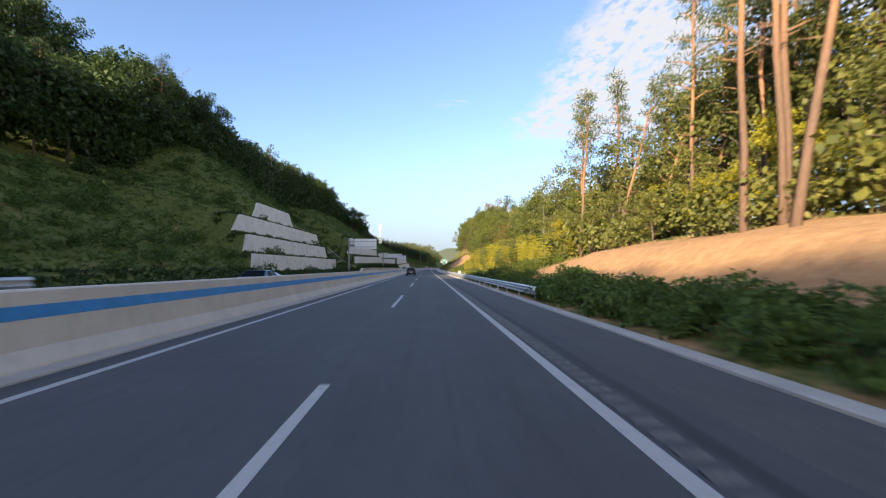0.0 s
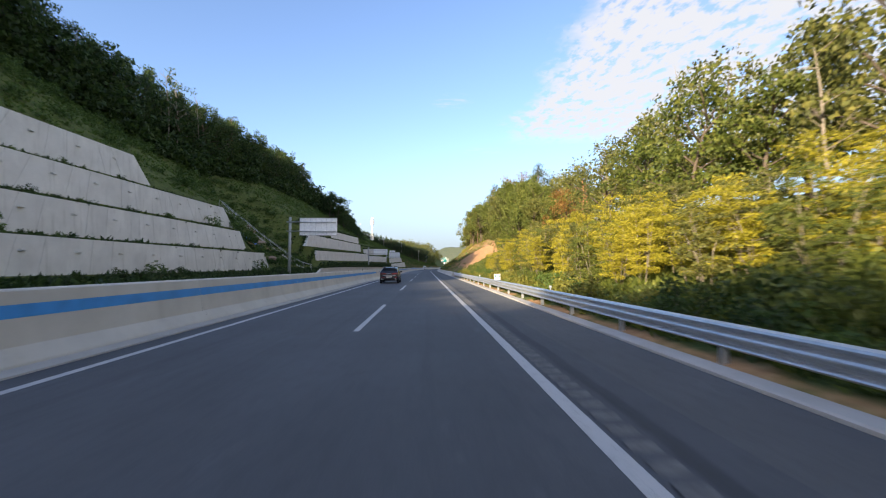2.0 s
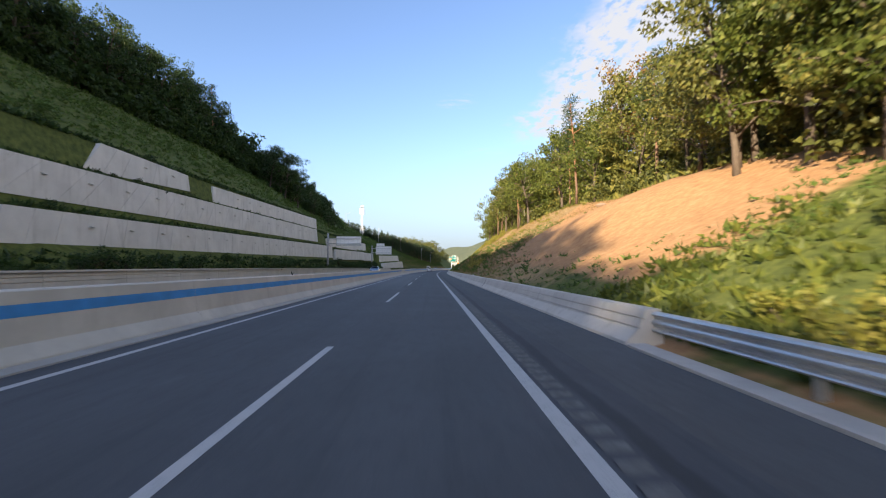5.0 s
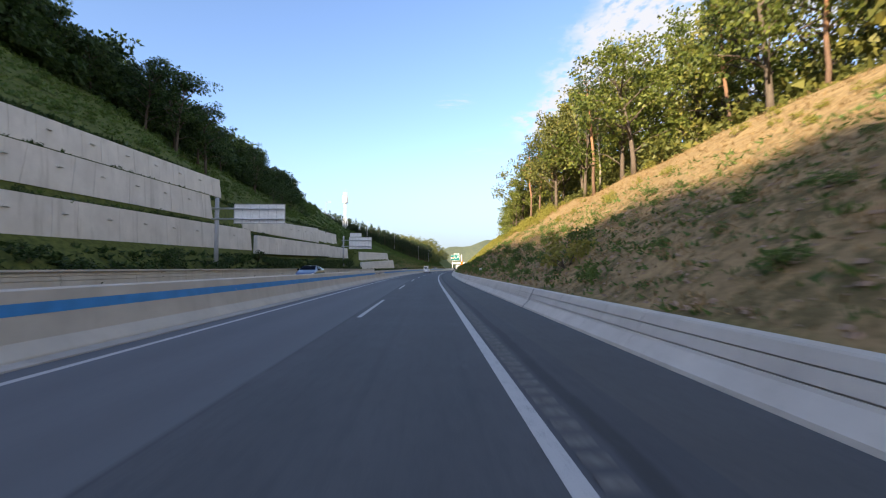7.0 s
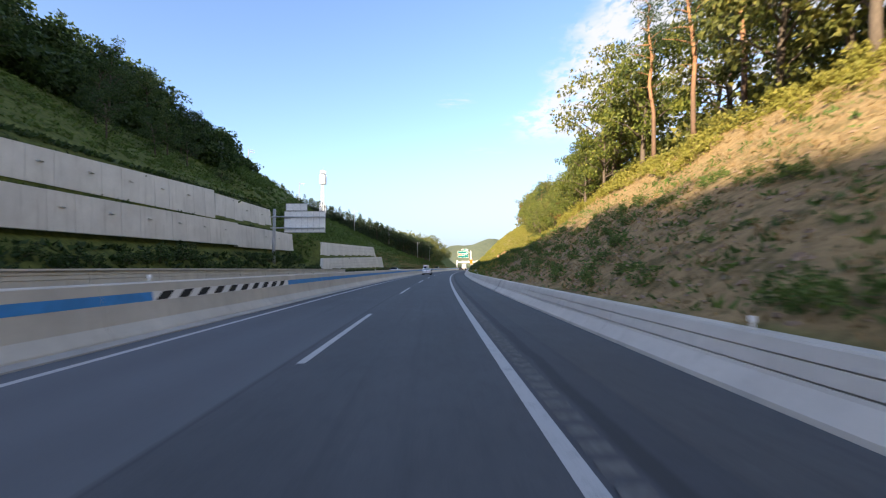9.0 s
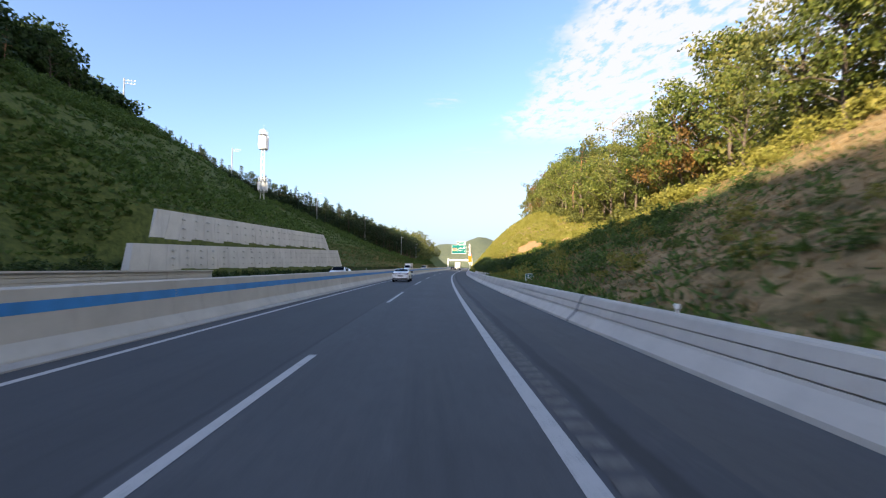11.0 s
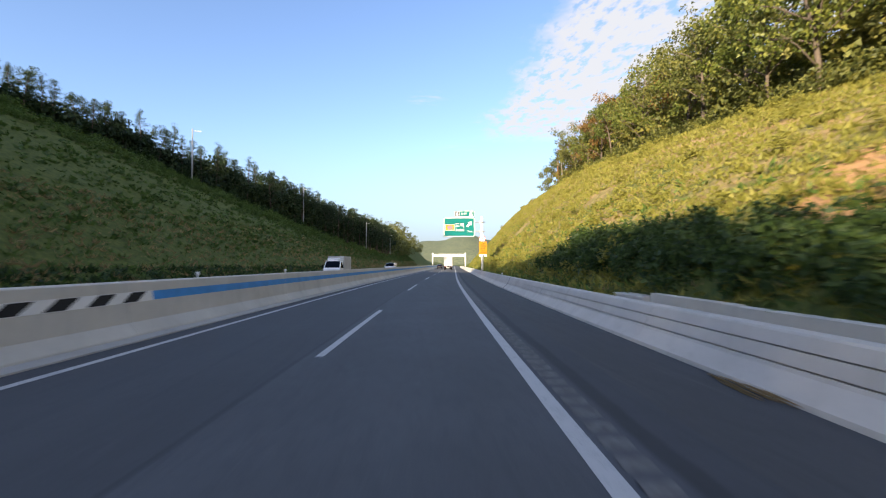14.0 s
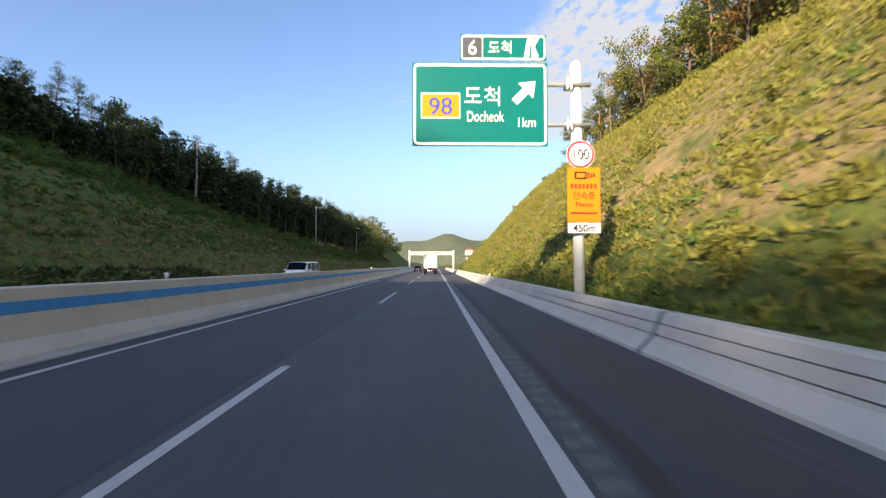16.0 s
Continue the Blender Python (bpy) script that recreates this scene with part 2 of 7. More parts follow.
def ground_mat():
    m = Mat("ground", 0.95, 0, 0.15)
    soil, dry, rock, weedy = m.attr("soil"), m.attr("dry"), m.attr("rock"), m.attr("weedy")
    n1, n2, n3 = m.noise(0.25, 5, 0.6), m.noise(2.2, 5, 0.65), m.noise(11, 4, 0.65)
    green = m.ramp(n2, [(0.3, (0.045, 0.062, 0.018)), (0.55, (0.10, 0.120, 0.030)), (0.8, (0.17, 0.175, 0.05))])
    straw = m.ramp(n2, [(0.3, (0.20, 0.140, 0.068)), (0.55, (0.31, 0.220, 0.108)), (0.8, (0.42, 0.30, 0.150))])
    earth = m.ramp(n2, [(0.25, (0.29, 0.160, 0.078)), (0.55, (0.41, 0.240, 0.118)), (0.85, (0.51, 0.325, 0.178))])
    earth = m.mix(m.math("MULTIPLY", m.smooth(n3, 0.5, 0.75), 0.28), earth, (0.20, 0.115, 0.055))
    stone = m.ramp(n3, [(0.3, (0.25, 0.18, 0.125)), (0.6, (0.35, 0.265, 0.19)), (0.85, (0.44, 0.36, 0.28))])
    jag = m.math("MULTIPLY", m.math("SUBTRACT", n1, 0.5), 0.9)
    c = m.mix(m.smooth(m.math("ADD", dry, jag), 0.35, 0.65), green, straw)
    tuft = m.smooth(m.noise(0.75, 6, 0.72), 0.47, 0.60)
    c = m.mix(m.math("MULTIPLY", m.math("MULTIPLY", weedy, tuft), 0.75), c, m.ramp(n3, [(0.3, (0.045, 0.045, 0.016)), (0.7, (0.12, 0.10, 0.040))]))
    c = m.mix(m.smooth(m.math("ADD", soil, jag), 0.4, 0.62), c, earth)
    c = m.mix(m.smooth(m.math("ADD", rock, m.math("MULTIPLY", jag, 1.3)), 0.5, 0.72), c, stone)
    m.color(c)
    m.bump(m.math("ADD", n2, m.math("MULTIPLY", n3, 0.5)), 0.5, 0.08)
    return m.m


def glass_mat(name, tint):
    m = Mat(name, 0.05, 0, 0.10)
    m.b.inputs["IOR"].default_value = 1.16
    m.color(m.mix(m.noise(0.7, 2), tint, tuple(x * 1.6 for x in tint)))
    return m.m


def paint(name, c, coat=0.8, rough=0.35, metal=0.0):
    m = Mat(name, rough, metal, 0.5)
    n = m.noise(1.5, 3)
    m.color(m.ramp(n, [(0.3, tuple(x * 0.95 for x in c)), (0.7, tuple(min(1, x * 1.04) for x in c))]))
    m.b.inputs["Coat Weight"].default_value = coat
    m.b.inputs["Coat Roughness"].default_value = 0.06
    return m.m


def lane_paint(name, c):
    m = Mat(name, 0.7, 0, 0.3)
    wear, fine = m.noise(5, 6, 0.75), m.noise(40, 3, 0.7)
    k = m.math("MULTIPLY", m.smooth(m.math("ADD", m.math("MULTIPLY", wear, 0.7), m.math("MULTIPLY", fine, 0.4)), 0.56, 0.74), 0.55)
    m.color(m.mix(k, c, (0.10, 0.10, 0.105)))
    return m.m


M = dict(
    road=asphalt("asphalt", (0.074, 0.079, 0.086)),
    shoulder=asphalt("shoulder asphalt", (0.084, 0.086, 0.088), False),
    opp=asphalt("old asphalt", (0.075, 0.075, 0.075), False),
    rumble=plain("worn milled asphalt", (0.115, 0.115, 0.112), 0.85, 0, 0.35, 9.0),
    line=lane_paint("white lane paint", (0.45, 0.45, 0.44)),
    curb=concrete("kerb concrete", (0.46, 0.44, 0.40), 0.25, 2.0, False),
    barrier=concrete("barrier concrete", (0.62, 0.595, 0.53), 0.22, 1.0),
    barrier_r=concrete("pale barrier concrete", (0.57, 0.545, 0.485), 0.28, 1.2),
    wall=concrete("retaining wall concrete", (0.72, 0.70, 0.66), 0.42, 0.8),
    dark=plain("black rubber and plastic", (0.011, 0.011, 0.012), 0.75, spec=0.12),
    joint=concrete("grey joint mortar", (0.30, 0.295, 0.28), 0.3, 3.0),
    blue=plain("blue stripe paint", (0.03, 0.25, 0.62), 0.6, 0, 0.15, 2.0),
    white=plain("white paint", (0.78, 0.78, 0.77), 0.5, 0, 0.06),
    black=plain("black paint", (0.02, 0.02, 0.022), 0.6, spec=0.15),
    zinc=plain("galvanised steel", (0.55, 0.57, 0.58), 0.42, 0.75, 0.14, 6.0),
    pole=plain("grey painted steel", (0.34, 0.35, 0.36), 0.5, 0.15, 0.10),
    signback=plain("bare aluminium sheet", (0.74, 0.76, 0.75), 0.55, 0.1, 0.10),
    green=plain("green sign sheeting", (0.0, 0.125, 0.118), 0.45, 0, 0.06, spec=0.15),
    orange=plain("orange sign sheeting", (0.60, 0.185, 0.008), 0.5, 0, 0.05, spec=0.15),
    yellow=plain("yellow sign sheeting", (0.62, 0.225, 0.008), 0.5, 0, 0.05, spec=0.15),
    signgrey=plain("slate grey sign sheeting", (0.045, 0.048, 0.062), 0.5, 0, 0.05),
    signblue=plain("blue sign lettering", (0.03, 0.06, 0.40), 0.5, spec=0.15),
    red=plain("red sign sheeting", (0.75, 0.03, 0.03), 0.5),
    signbrown=plain("faded brown sign lettering", (0.20, 0.05, 0.012), 0.5, spec=0.15),
    tarp=plain("blue tarpaulin", (0.03, 0.14, 0.55), 0.5, 0, 0.25, 2.0),
    stone=concrete("rough stone", (0.34, 0.245, 0.175), 0.2, 2.0, False),
    ground=ground_mat(),
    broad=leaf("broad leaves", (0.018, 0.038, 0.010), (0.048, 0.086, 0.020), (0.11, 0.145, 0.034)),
    # brighter copy of the broad leaves, with sunlight put into its colour
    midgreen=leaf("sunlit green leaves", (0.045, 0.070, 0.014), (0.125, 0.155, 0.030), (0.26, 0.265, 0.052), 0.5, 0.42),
    olive=leaf("olive leaves", (0.050, 0.062, 0.016), (0.135, 0.145, 0.034), (0.27, 0.24, 0.055)),
    gold=leaf("yellow green leaves", (0.15, 0.15, 0.012), (0.35, 0.315, 0.026), (0.52, 0.45, 0.055), 0.5, 0.42),
    rust=leaf("rusty autumn leaves", (0.08, 0.05, 0.015), (0.20, 0.11, 0.03), (0.32, 0.19, 0.05)),
    # pine needles twice: the first copy has the sunlight put into its colour
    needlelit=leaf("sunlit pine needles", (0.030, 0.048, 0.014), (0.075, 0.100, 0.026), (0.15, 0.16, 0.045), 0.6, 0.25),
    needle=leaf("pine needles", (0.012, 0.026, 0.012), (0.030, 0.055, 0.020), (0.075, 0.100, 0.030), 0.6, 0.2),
    weed=leaf("slope weeds", (0.042, 0.076, 0.016), (0.086, 0.144, 0.029), (0.145, 0.206, 0.044), 0.6),
    weedlight=leaf("light slope weeds", (0.145, 0.155, 0.025), (0.230, 0.222, 0.041), (0.310, 0.272, 0.062), 0.6),
    straw=leaf("dry grass", (0.19, 0.125, 0.055), (0.31, 0.21, 0.095), (0.44, 0.31, 0.15), 0.7, 0.35),
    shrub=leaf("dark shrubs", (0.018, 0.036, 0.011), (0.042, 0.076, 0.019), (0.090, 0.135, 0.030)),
    bark=bark("grey brown bark", (0.14, 0.11, 0.085), (0.2, 0.16, 0.12)),
    pinebark=bark("red pine bark", (0.18, 0.115, 0.08), (0.38, 0.20, 0.105), (3.0, 8.0)),
    palebark=bark("pale bark", (0.30, 0.26, 0.20), (0.34, 0.29, 0.22)),
    carwhite=paint("white car paint", (0.80, 0.81, 0.82)),
    carblack=paint("black car paint", (0.004, 0.005, 0.009), 0.12, 0.22),
    carblue=paint("dark blue car paint", (0.02, 0.05, 0.14)),
    glass=glass_mat("tinted car glass", (0.004, 0.006, 0.010)),
    lamp=paint("red lamp lens", (0.085, 0.003, 0.005), 0.6, 0.2),
    plate=plain("reflective plate", (0.30, 0.31, 0.32), 0.5, 0, 0.05),
    headlamp=paint("clear lamp lens", (0.75, 0.76, 0.78), 1.0, 0.1),
    chrome=plain("bright metal trim", (0.75, 0.76, 0.77), 0.15, 1.0, 0.04),
    rim=plain("alloy rim", (0.50, 0.51, 0.52), 0.3, 0.85, 0.08),
    box=plain("white cargo box sheet", (0.46, 0.45, 0.43), 0.5, 0.0, 0.14, 1.0),
    plasterwhite=plain("pale house wall", (0.62, 0.58, 0.52), 0.85),
    roofred=plain("red roof tiles", (0.34, 0.10, 0.05), 0.8, 0, 0.25),
)


# ---------------------------------------------------------------- mesh helpers
class MB:
    """Collects vertices and faces of one mesh."""

    def __init__(self):
        self.v, self.f = [], []

    def quad(self, a, b, c, d):
        n = len(self.v)
        self.v += [tuple(a), tuple(b), tuple(c), tuple(d)]
        self.f.append((n, n + 1, n + 2, n + 3))
        return self

    def poly(self, pts):
        n = len(self.v)
        self.v += [tuple(p) for p in pts]
        self.f.append(tuple(range(n, n + len(pts))))
        return self

    def box(self, x0, x1, y0, y1, z0, z1, bev=0.0):
        n = len(self.v)
        if bev <= 0:
            self.v += [(x, y, z) for z in (z0, z1) for y in (y0, y1) for x in (x0, x1)]
            self.f += [tuple(n + i for i in q) for q in ((0, 2, 3, 1), (4, 5, 7, 6), (0, 1, 5, 4), (2, 6, 7, 3), (0, 4, 6, 2), (1, 3, 7, 5))]
            return self
        b = min(bev, (x1 - x0) / 2.01, (y1 - y0) / 2.01, (z1 - z0) / 2.01)
        rings = []
        for z, k in ((z0, b), (z0 + b, 0), (z1 - b, 0), (z1, b)):
            r = len(self.v)
            e = k
            self.v += [(x0 + e + (b - e), y0 + e, z), (x1 - e - (b - e), y0 + e, z), (x1 - e, y0 + e + (b - e), z), (x1 - e, y1 - e - (b - e), z),
                       (x1 - e - (b - e), y1 - e, z), (x0 + e + (b - e), y1 - e, z), (x0 + e, y1 - e - (b - e), z), (x0 + e, y0 + e + (b - e), z)]
            rings.append(r)
        self.f.append(tuple(rings[0] + i for i in range(7, -1, -1)))
        self.f.append(tuple(rings[3] + i for i in range(8)))
        for a, c in zip(rings, rings[1:]):
            self.f += [(a + i, a + (i + 1) % 8, c + (i + 1) % 8, c + i) for i in range(8)]
        return self

    def tube(self, pts, radii, sides=8, caps=True):
        pts = [Vector(p) for p in pts]
        if isinstance(radii, (int, float)):
            radii = [radii] * len(pts)
        rings = []
        for i, p in enumerate(pts):
            t = (pts[min(i + 1, len(pts) - 1)] - pts[max(i - 1, 0)]).normalized()
            a = t.cross(Vector((0.31, 0.17, 0.93)) if abs(t.z) < 0.8 else Vector((1, 0, 0))).normalized()
            b = t.cross(a)
            rings.append(len(self.v))
            self.v += [tuple(p + radii[i] * (math.cos(2 * math.pi * j / sides) * a + math.sin(2 * math.pi * j / sides) * b)) for j in range(sides)]
        for a, c in zip(rings, rings[1:]):
            self.f += [(a + j, a + (j + 1) % sides, c + (j + 1) % sides, c + j) for j in range(sides)]
        if caps:
            self.f.append(tuple(rings[0] + j for j in range(sides - 1, -1, -1)))
            self.f.append(tuple(rings[-1] + j for j in range(sides)))
        return self

    def lathe(self, prof, axis="x", sides=24, at=(0, 0, 0)):
        """prof: (offset along the axis, radius)."""
        rings = []
        for o, r in prof:
            rings.append(len(self.v))
            for j in range(sides):
                c, s = r * math.cos(2 * math.pi * j / sides), r * math.sin(2 * math.pi * j / sides)
                p = {"x": (o, c, s), "y": (c, o, s), "z": (c, s, o)}[axis]
                self.v.append((p[0] + at[0], p[1] + at[1], p[2] + at[2]))
        for a, c in zip(rings, rings[1:]):
            self.f += [(a + j, a + (j + 1) % sides, c + (j + 1) % sides, c + j) for j in range(sides)]
        return self

    def grid(self, rows):
        """rows of equally many points."""
        n, w = len(self.v), len(rows[0])
        for r in rows:
            self.v += [tuple(p) for p in r]
        for i in range(len(rows) - 1):
            self.f += [(n + i * w + j, n + i * w + j + 1, n + (i + 1) * w + j + 1, n + (i + 1) * w + j) for j in range(w - 1)]
        return self

    def mesh(self, name, mat, smooth=False):
        me = bpy.data.meshes.new(name)
        me.from_pydata(self.v, [], self.f)
        me.materials.append(M[mat])
        if smooth:
            me.polygons.foreach_set("use_smooth", [True] * len(me.polygons))
        me.update()
        return me


def part(name, mb, mat, parent=None, label="", smooth=False):
    ob = new(name, mb.mesh(name, mat, smooth) if isinstance(mb, MB) else mb)
    if parent is not None:
        ob.parent = parent
    if label:
        ob["label"] = label
    return ob


def thing(name, label, category, group="", kind=""):
    e = new(name)
    e.empty_display_size = 0.2
    return tagged(e, label, category, group, kind)


def at(s, d, z=0.0, turn=0.0, lean=0.0):
    """Pose of a thing that faces along the road."""
    p = R(s, d, z)
    return Matrix.Translation(p) @ Matrix.Rotation(radians(turn) - heading(s), 4, "Z") @ Matrix.Rotation(radians(lean), 4, "Y")


def stations(s0, s1, step=6.0):
    n = max(1, int(round((s1 - s0) / step)))
    return [s0 + (s1 - s0) * i / n for i in range(n + 1)]


def sweep(prof, s0, s1, step=6.0, closed=False, caps=True):
    """A profile of (d, z) drawn along the road; z may be a function of s."""
    mb = MB()
    pr = list(prof) + ([prof[0]] if closed else [])
    mb.grid([[R(s, d, z(s) if callable(z) else z) for d, z in pr] for s in stations(s0, s1, step)])
    if caps:
        for s, flip in ((s0, False), (s1, True)):
            pts = [R(s, d, z(s) if callable(z) else z) for d, z in prof]
            mb.poly(pts[::-1] if flip else pts)
    return mb


def text(body, size, mat, parent, m, name="lettering", label="", align="LEFT", squeeze=1.0, bold=0.0):
    cu = bpy.data.curves.new("text", "FONT")
    cu.body, cu.size, cu.align_x, cu.extrude, cu.offset = body, size, align, 0.004, bold * size
    ob = bpy.data.objects.new("text", cu)
    scene.collection.objects.link(ob)
    me = bpy.data.meshes.new_from_object(ob.evaluated_get(bpy.context.evaluated_depsgraph_get()))
    bpy.data.objects.remove(ob)
    me.materials.clear()
    me.materials.append(M[mat])
    o = new(name, me)
    o.parent = parent
    o.matrix_basis = m @ Matrix.Diagonal((squeeze, 1, 1, 1))
    if label:
        o["label"] = label
    return o


# ---------------------------------------------------------------- terrain
U = [20.8, 21.8, 22.8, 23.4, 24.82, 25.3, 26.62, 27.1, 28.42, 28.9, 30.22, 30.7, 34, 38, 41.5, 45, 48, 52, 56, 60, 64, 70, 120, 300, 1500]
# the crest of the left hill: station, distance from the edge line, height, rise of the ground behind it
CREST = [(-90, 45, 17.5, .28), (0, 45, 17, .28), (20, 45, 14, .28), (42, 45, 13.0, .4), (56, 45, 13.6, .5), (66, 45, 17.5, .45), (76, 45, 23.2, .30), (84, 45, 23.6, .28), (98, 45, 21.8, .28),
         (110, 45, 20.5, .28), (129, 45, 18.9, .28), (142, 45, 20.8, .28), (158, 45, 23.4, .28), (200, 45, 24.5, .28), (220, 45, 24, .28), (240, 45, 22.6, .26), (262, 45, 20.6, .22),
         (282, 46, 21.6, .15), (300, 49, 23.6, .10), (337, 62, 30.4, .06), (356, 63, 28.6, .06), (376, 63, 25.6, .06), (396, 58, 22.0, .08), (415, 53, 18.6, .10), (436, 49, 15.4, .12),
         (458, 45, 12.4, .14), (484, 40, 9.6, .16), (506, 36, 7.4, .2), (560, 34, 6.6, .25), (640, 40, 12, .3), (690, 45, 27, .2), (760, 45, 25, .1), (900, 45, 8, 0), (3500, 45, 4, 0)]


def left_row(s, low):
    """Heights at the distances U; low: the stepped part near the road, the rest rises evenly to the crest."""
    uc, zc, k = (float(np.interp(s, [c[0] for c in CREST], [c[i] for c in CREST])) for i in (1, 2, 3))
    z = list(low)
    u0, z0 = U[len(low) - 1], low[-1]
    for u in U[len(low):]:
        if u <= uc:
            z.append(z0 + (zc - z0) * (u - u0) / (uc - u0))
        else:
            z.append(zc + k * (min(u, 76) - uc) + (0.0 if u <= 76 else min(6.0, 0.03 * (u - 76))))
    return z


OPEN = [0.3, 0.55, 0.9, 1.15, 1.6]
A3 = [0.3, 0.5, 0.7, 0.85, 1.1, 3.3, 3.75, 6.0, 6.75, 8.95]
A4 = A3 + [9.8, 12.15]
B1, B2 = [0.5, 0.9, 1.7, 2.2, 3.1, 4.95, 5.9, 8.4, 9.2, 11.6], [0.6, 1.1, 2.1, 2.8, 3.9, 6.25, 7.2, 9.75, 10.6, 12.8]
C1, C2 = [0.6, 1.1, 2.1, 2.7, 3.5, 5.85, 6.5, 8.45], [0.6, 1.1, 2.1, 2.8, 4.0, 6.5, 7.3, 10.05]
F1, F2 = [0.4, 0.7, 1.0, 3.0, 3.2, 6.40], [0.4, 0.7, 1.2, 4.2, 4.6, 7.40]
LEFT = [(-90, OPEN), (53, OPEN), (58, A3), (70.5, A3), (73, A4), (89.5, A4), (92.5, A3), (106, A3), (112, OPEN), (136, OPEN), (141, B1),
        (219.5, B2), (222, C1), (276, C2), (280, OPEN), (288, OPEN), (292, F1), (342, F2), (348, OPEN), (3500, OPEN)]
LS = np.array([a for a, _ in LEFT], float)
V = [3.6, 4.4, 6, 9, 12, 15, 18, 21, 24, 30, 45, 80, 300, 1500]
RIGHT = [(-90, [0, .1, .6, 2.9, 3.3, 3.6, 4, 4.3, 4.6, 5.5, 7, 10, 14, 16]), (28, [0, .1, .6, 2.6, 3.3, 3.9, 4.4, 4.8, 5.2, 6, 8, 10, 14, 16]),
         (45, [0, .1, .3, 1.5, 2.5, 3.4, 4.2, 4.8, 5.2, 6, 8, 10, 14, 16]), (60, [0, .1, .3, .9, 1.6, 2.6, 3.6, 4.4, 5, 6, 8, 11, 14, 16]),
         (118, [0, .1, .4, 1.2, 2.4, 4, 5.5, 6.5, 7.5, 9, 12, 15, 18, 20]), (138, [.1, .5, 1.4, 3.2, 5, 6.8, 8.2, 8.8, 9.2, 10, 12, 15, 18, 20]),
         (150, [.3, .8, 2, 4.2, 6.2, 7.6, 8.6, 9, 9.5, 10.5, 13, 16, 20, 22]), (178, [.5, .8, 2, 4.0, 6, 8, 10.1, 10.8, 11.3, 12.5, 15, 18, 22, 24]),
         (250, [.5, .8, 2, 4.0, 6.1, 8.3, 10.7, 11.5, 12, 13, 15, 18, 22, 24]), (285, [.5, .8, 1.6, 3.1, 4.6, 6.4, 8, 9, 9.6, 11, 14, 17, 22, 24]),
         (305, [.5, .8, 1.4, 2.6, 3.9, 5.1, 6.0, 6.6, 7.2, 9, 12, 16, 22, 24]), (335, [.5, .8, 1.4, 2.8, 4.2, 5.6, 6.8, 7.8, 8.6, 10.5, 14, 18, 22, 24]),
         (348, [.5, .8, 1.8, 3.8, 5.8, 7.6, 9, 10, 10.8, 12.5, 16, 20, 24, 26]), (362, [.5, .8, 2.2, 4.8, 7.2, 9.4, 11.2, 12.6, 13.8, 16, 20, 24, 26, 28]),
         (392, [.5, .9, 2.6, 5.5, 8.5, 11.3, 13.6, 15.4, 16.8, 19, 23, 26, 28, 30]), (415, [.5, .9, 2.6, 6, 9.3, 12.5, 15.3, 17.6, 19.5, 22, 26, 28, 30, 30]),
         (465, [.5, .9, 2.8, 6.2, 9.6, 13, 16, 18.6, 20.8, 24, 28, 30, 30, 30]), (505, [.4, .7, 2, 4, 6, 8, 10, 12, 13.5, 16, 18, 18, 18, 18]),
         (560, [0, .1, .3, .6, 1, 1.6, 2.2, 2.8, 3.4, 4.5, 6, 8, 10, 12]), (900, [0, .1, .2, .4, .6, .8, 1, 1.2, 1.4, 2, 3, 4, 6, 8]), (3500, [0, .1, .2, .4, .6, .8, 1, 1.2, 1.4, 2, 3, 4, 6, 8])]
RS = np.array([a for a, _ in RIGHT], float)
RZ = np.array([b for _, b in RIGHT], float)
OZ = ([-90, 60, 150, 240, 300, 350, 3500], [0.0, 0.0, 0.42, 0.42, 0.15, 0.0, 0.0])   # lift of the other carriageway


def fine(vals, most):
    out = [vals[0]]
    for a, b in zip(vals, vals[1:]):
        n = max(1, int(math.ceil((b - a) / most)))
        out += [a + (b - a) * (i + 1) / n for i in range(n)]
    return out


u_cols = fine(U[:22], 1.8) + [80, 90, 120, 200, 300, 700, 1500]
v_cols = fine(V[:9], 1.2) + [27, 30, 36, 45, 60, 80, 150, 300, 700, 1500]
DC = np.array([-u for u in reversed(u_cols)] + [-20.4, -9.0, 3.2] + v_cols)
SC = np.array(list(np.arange(-90, 560, 2.5)) + list(np.arange(560, 900, 20)) + [900, 1000, 1200, 1500, 2000, 2600, 3500])
H = np.zeros((len(SC), len(DC)))
for i, s in enumerate(SC):
    j = int(np.clip(np.searchsorted(LS, s) - 1, 0, len(LS) - 2))
    k = (s - LS[j]) / (LS[j + 1] - LS[j])
    lz = (1 - k) * np.array(left_row(s, LEFT[j][1])) + k * np.array(left_row(s, LEFT[j + 1][1]))
    rz = np.array([np.interp(s, RS, RZ[:, c]) for c in range(len(V))])
    for c, d in enumerate(DC):
        if d <= -20.8:
            z = np.interp(-d, U, lz)
        elif d >= 3.6:
            z = np.interp(d, V, rz)
        else:
            z = -0.10
        if 305 < s < 343 and 3.6 <= d < 4.7:
            z = min(z, 0.15)                      # channel behind the barrier
        far = max(0.0, min(1.0, (d - 5) / 3)) if d > 0 else max(0.0, min(1.0, (-d - 31) / 3))
        if far:
            z += far * (0.55 * noise.noise((s * 0.09, d * 0.09, 3.1)) + (0.13 if d > 0 else 0.28) * noise.noise((s * 0.33, d * 0.33, 7.7)))
        H[i, c] = z


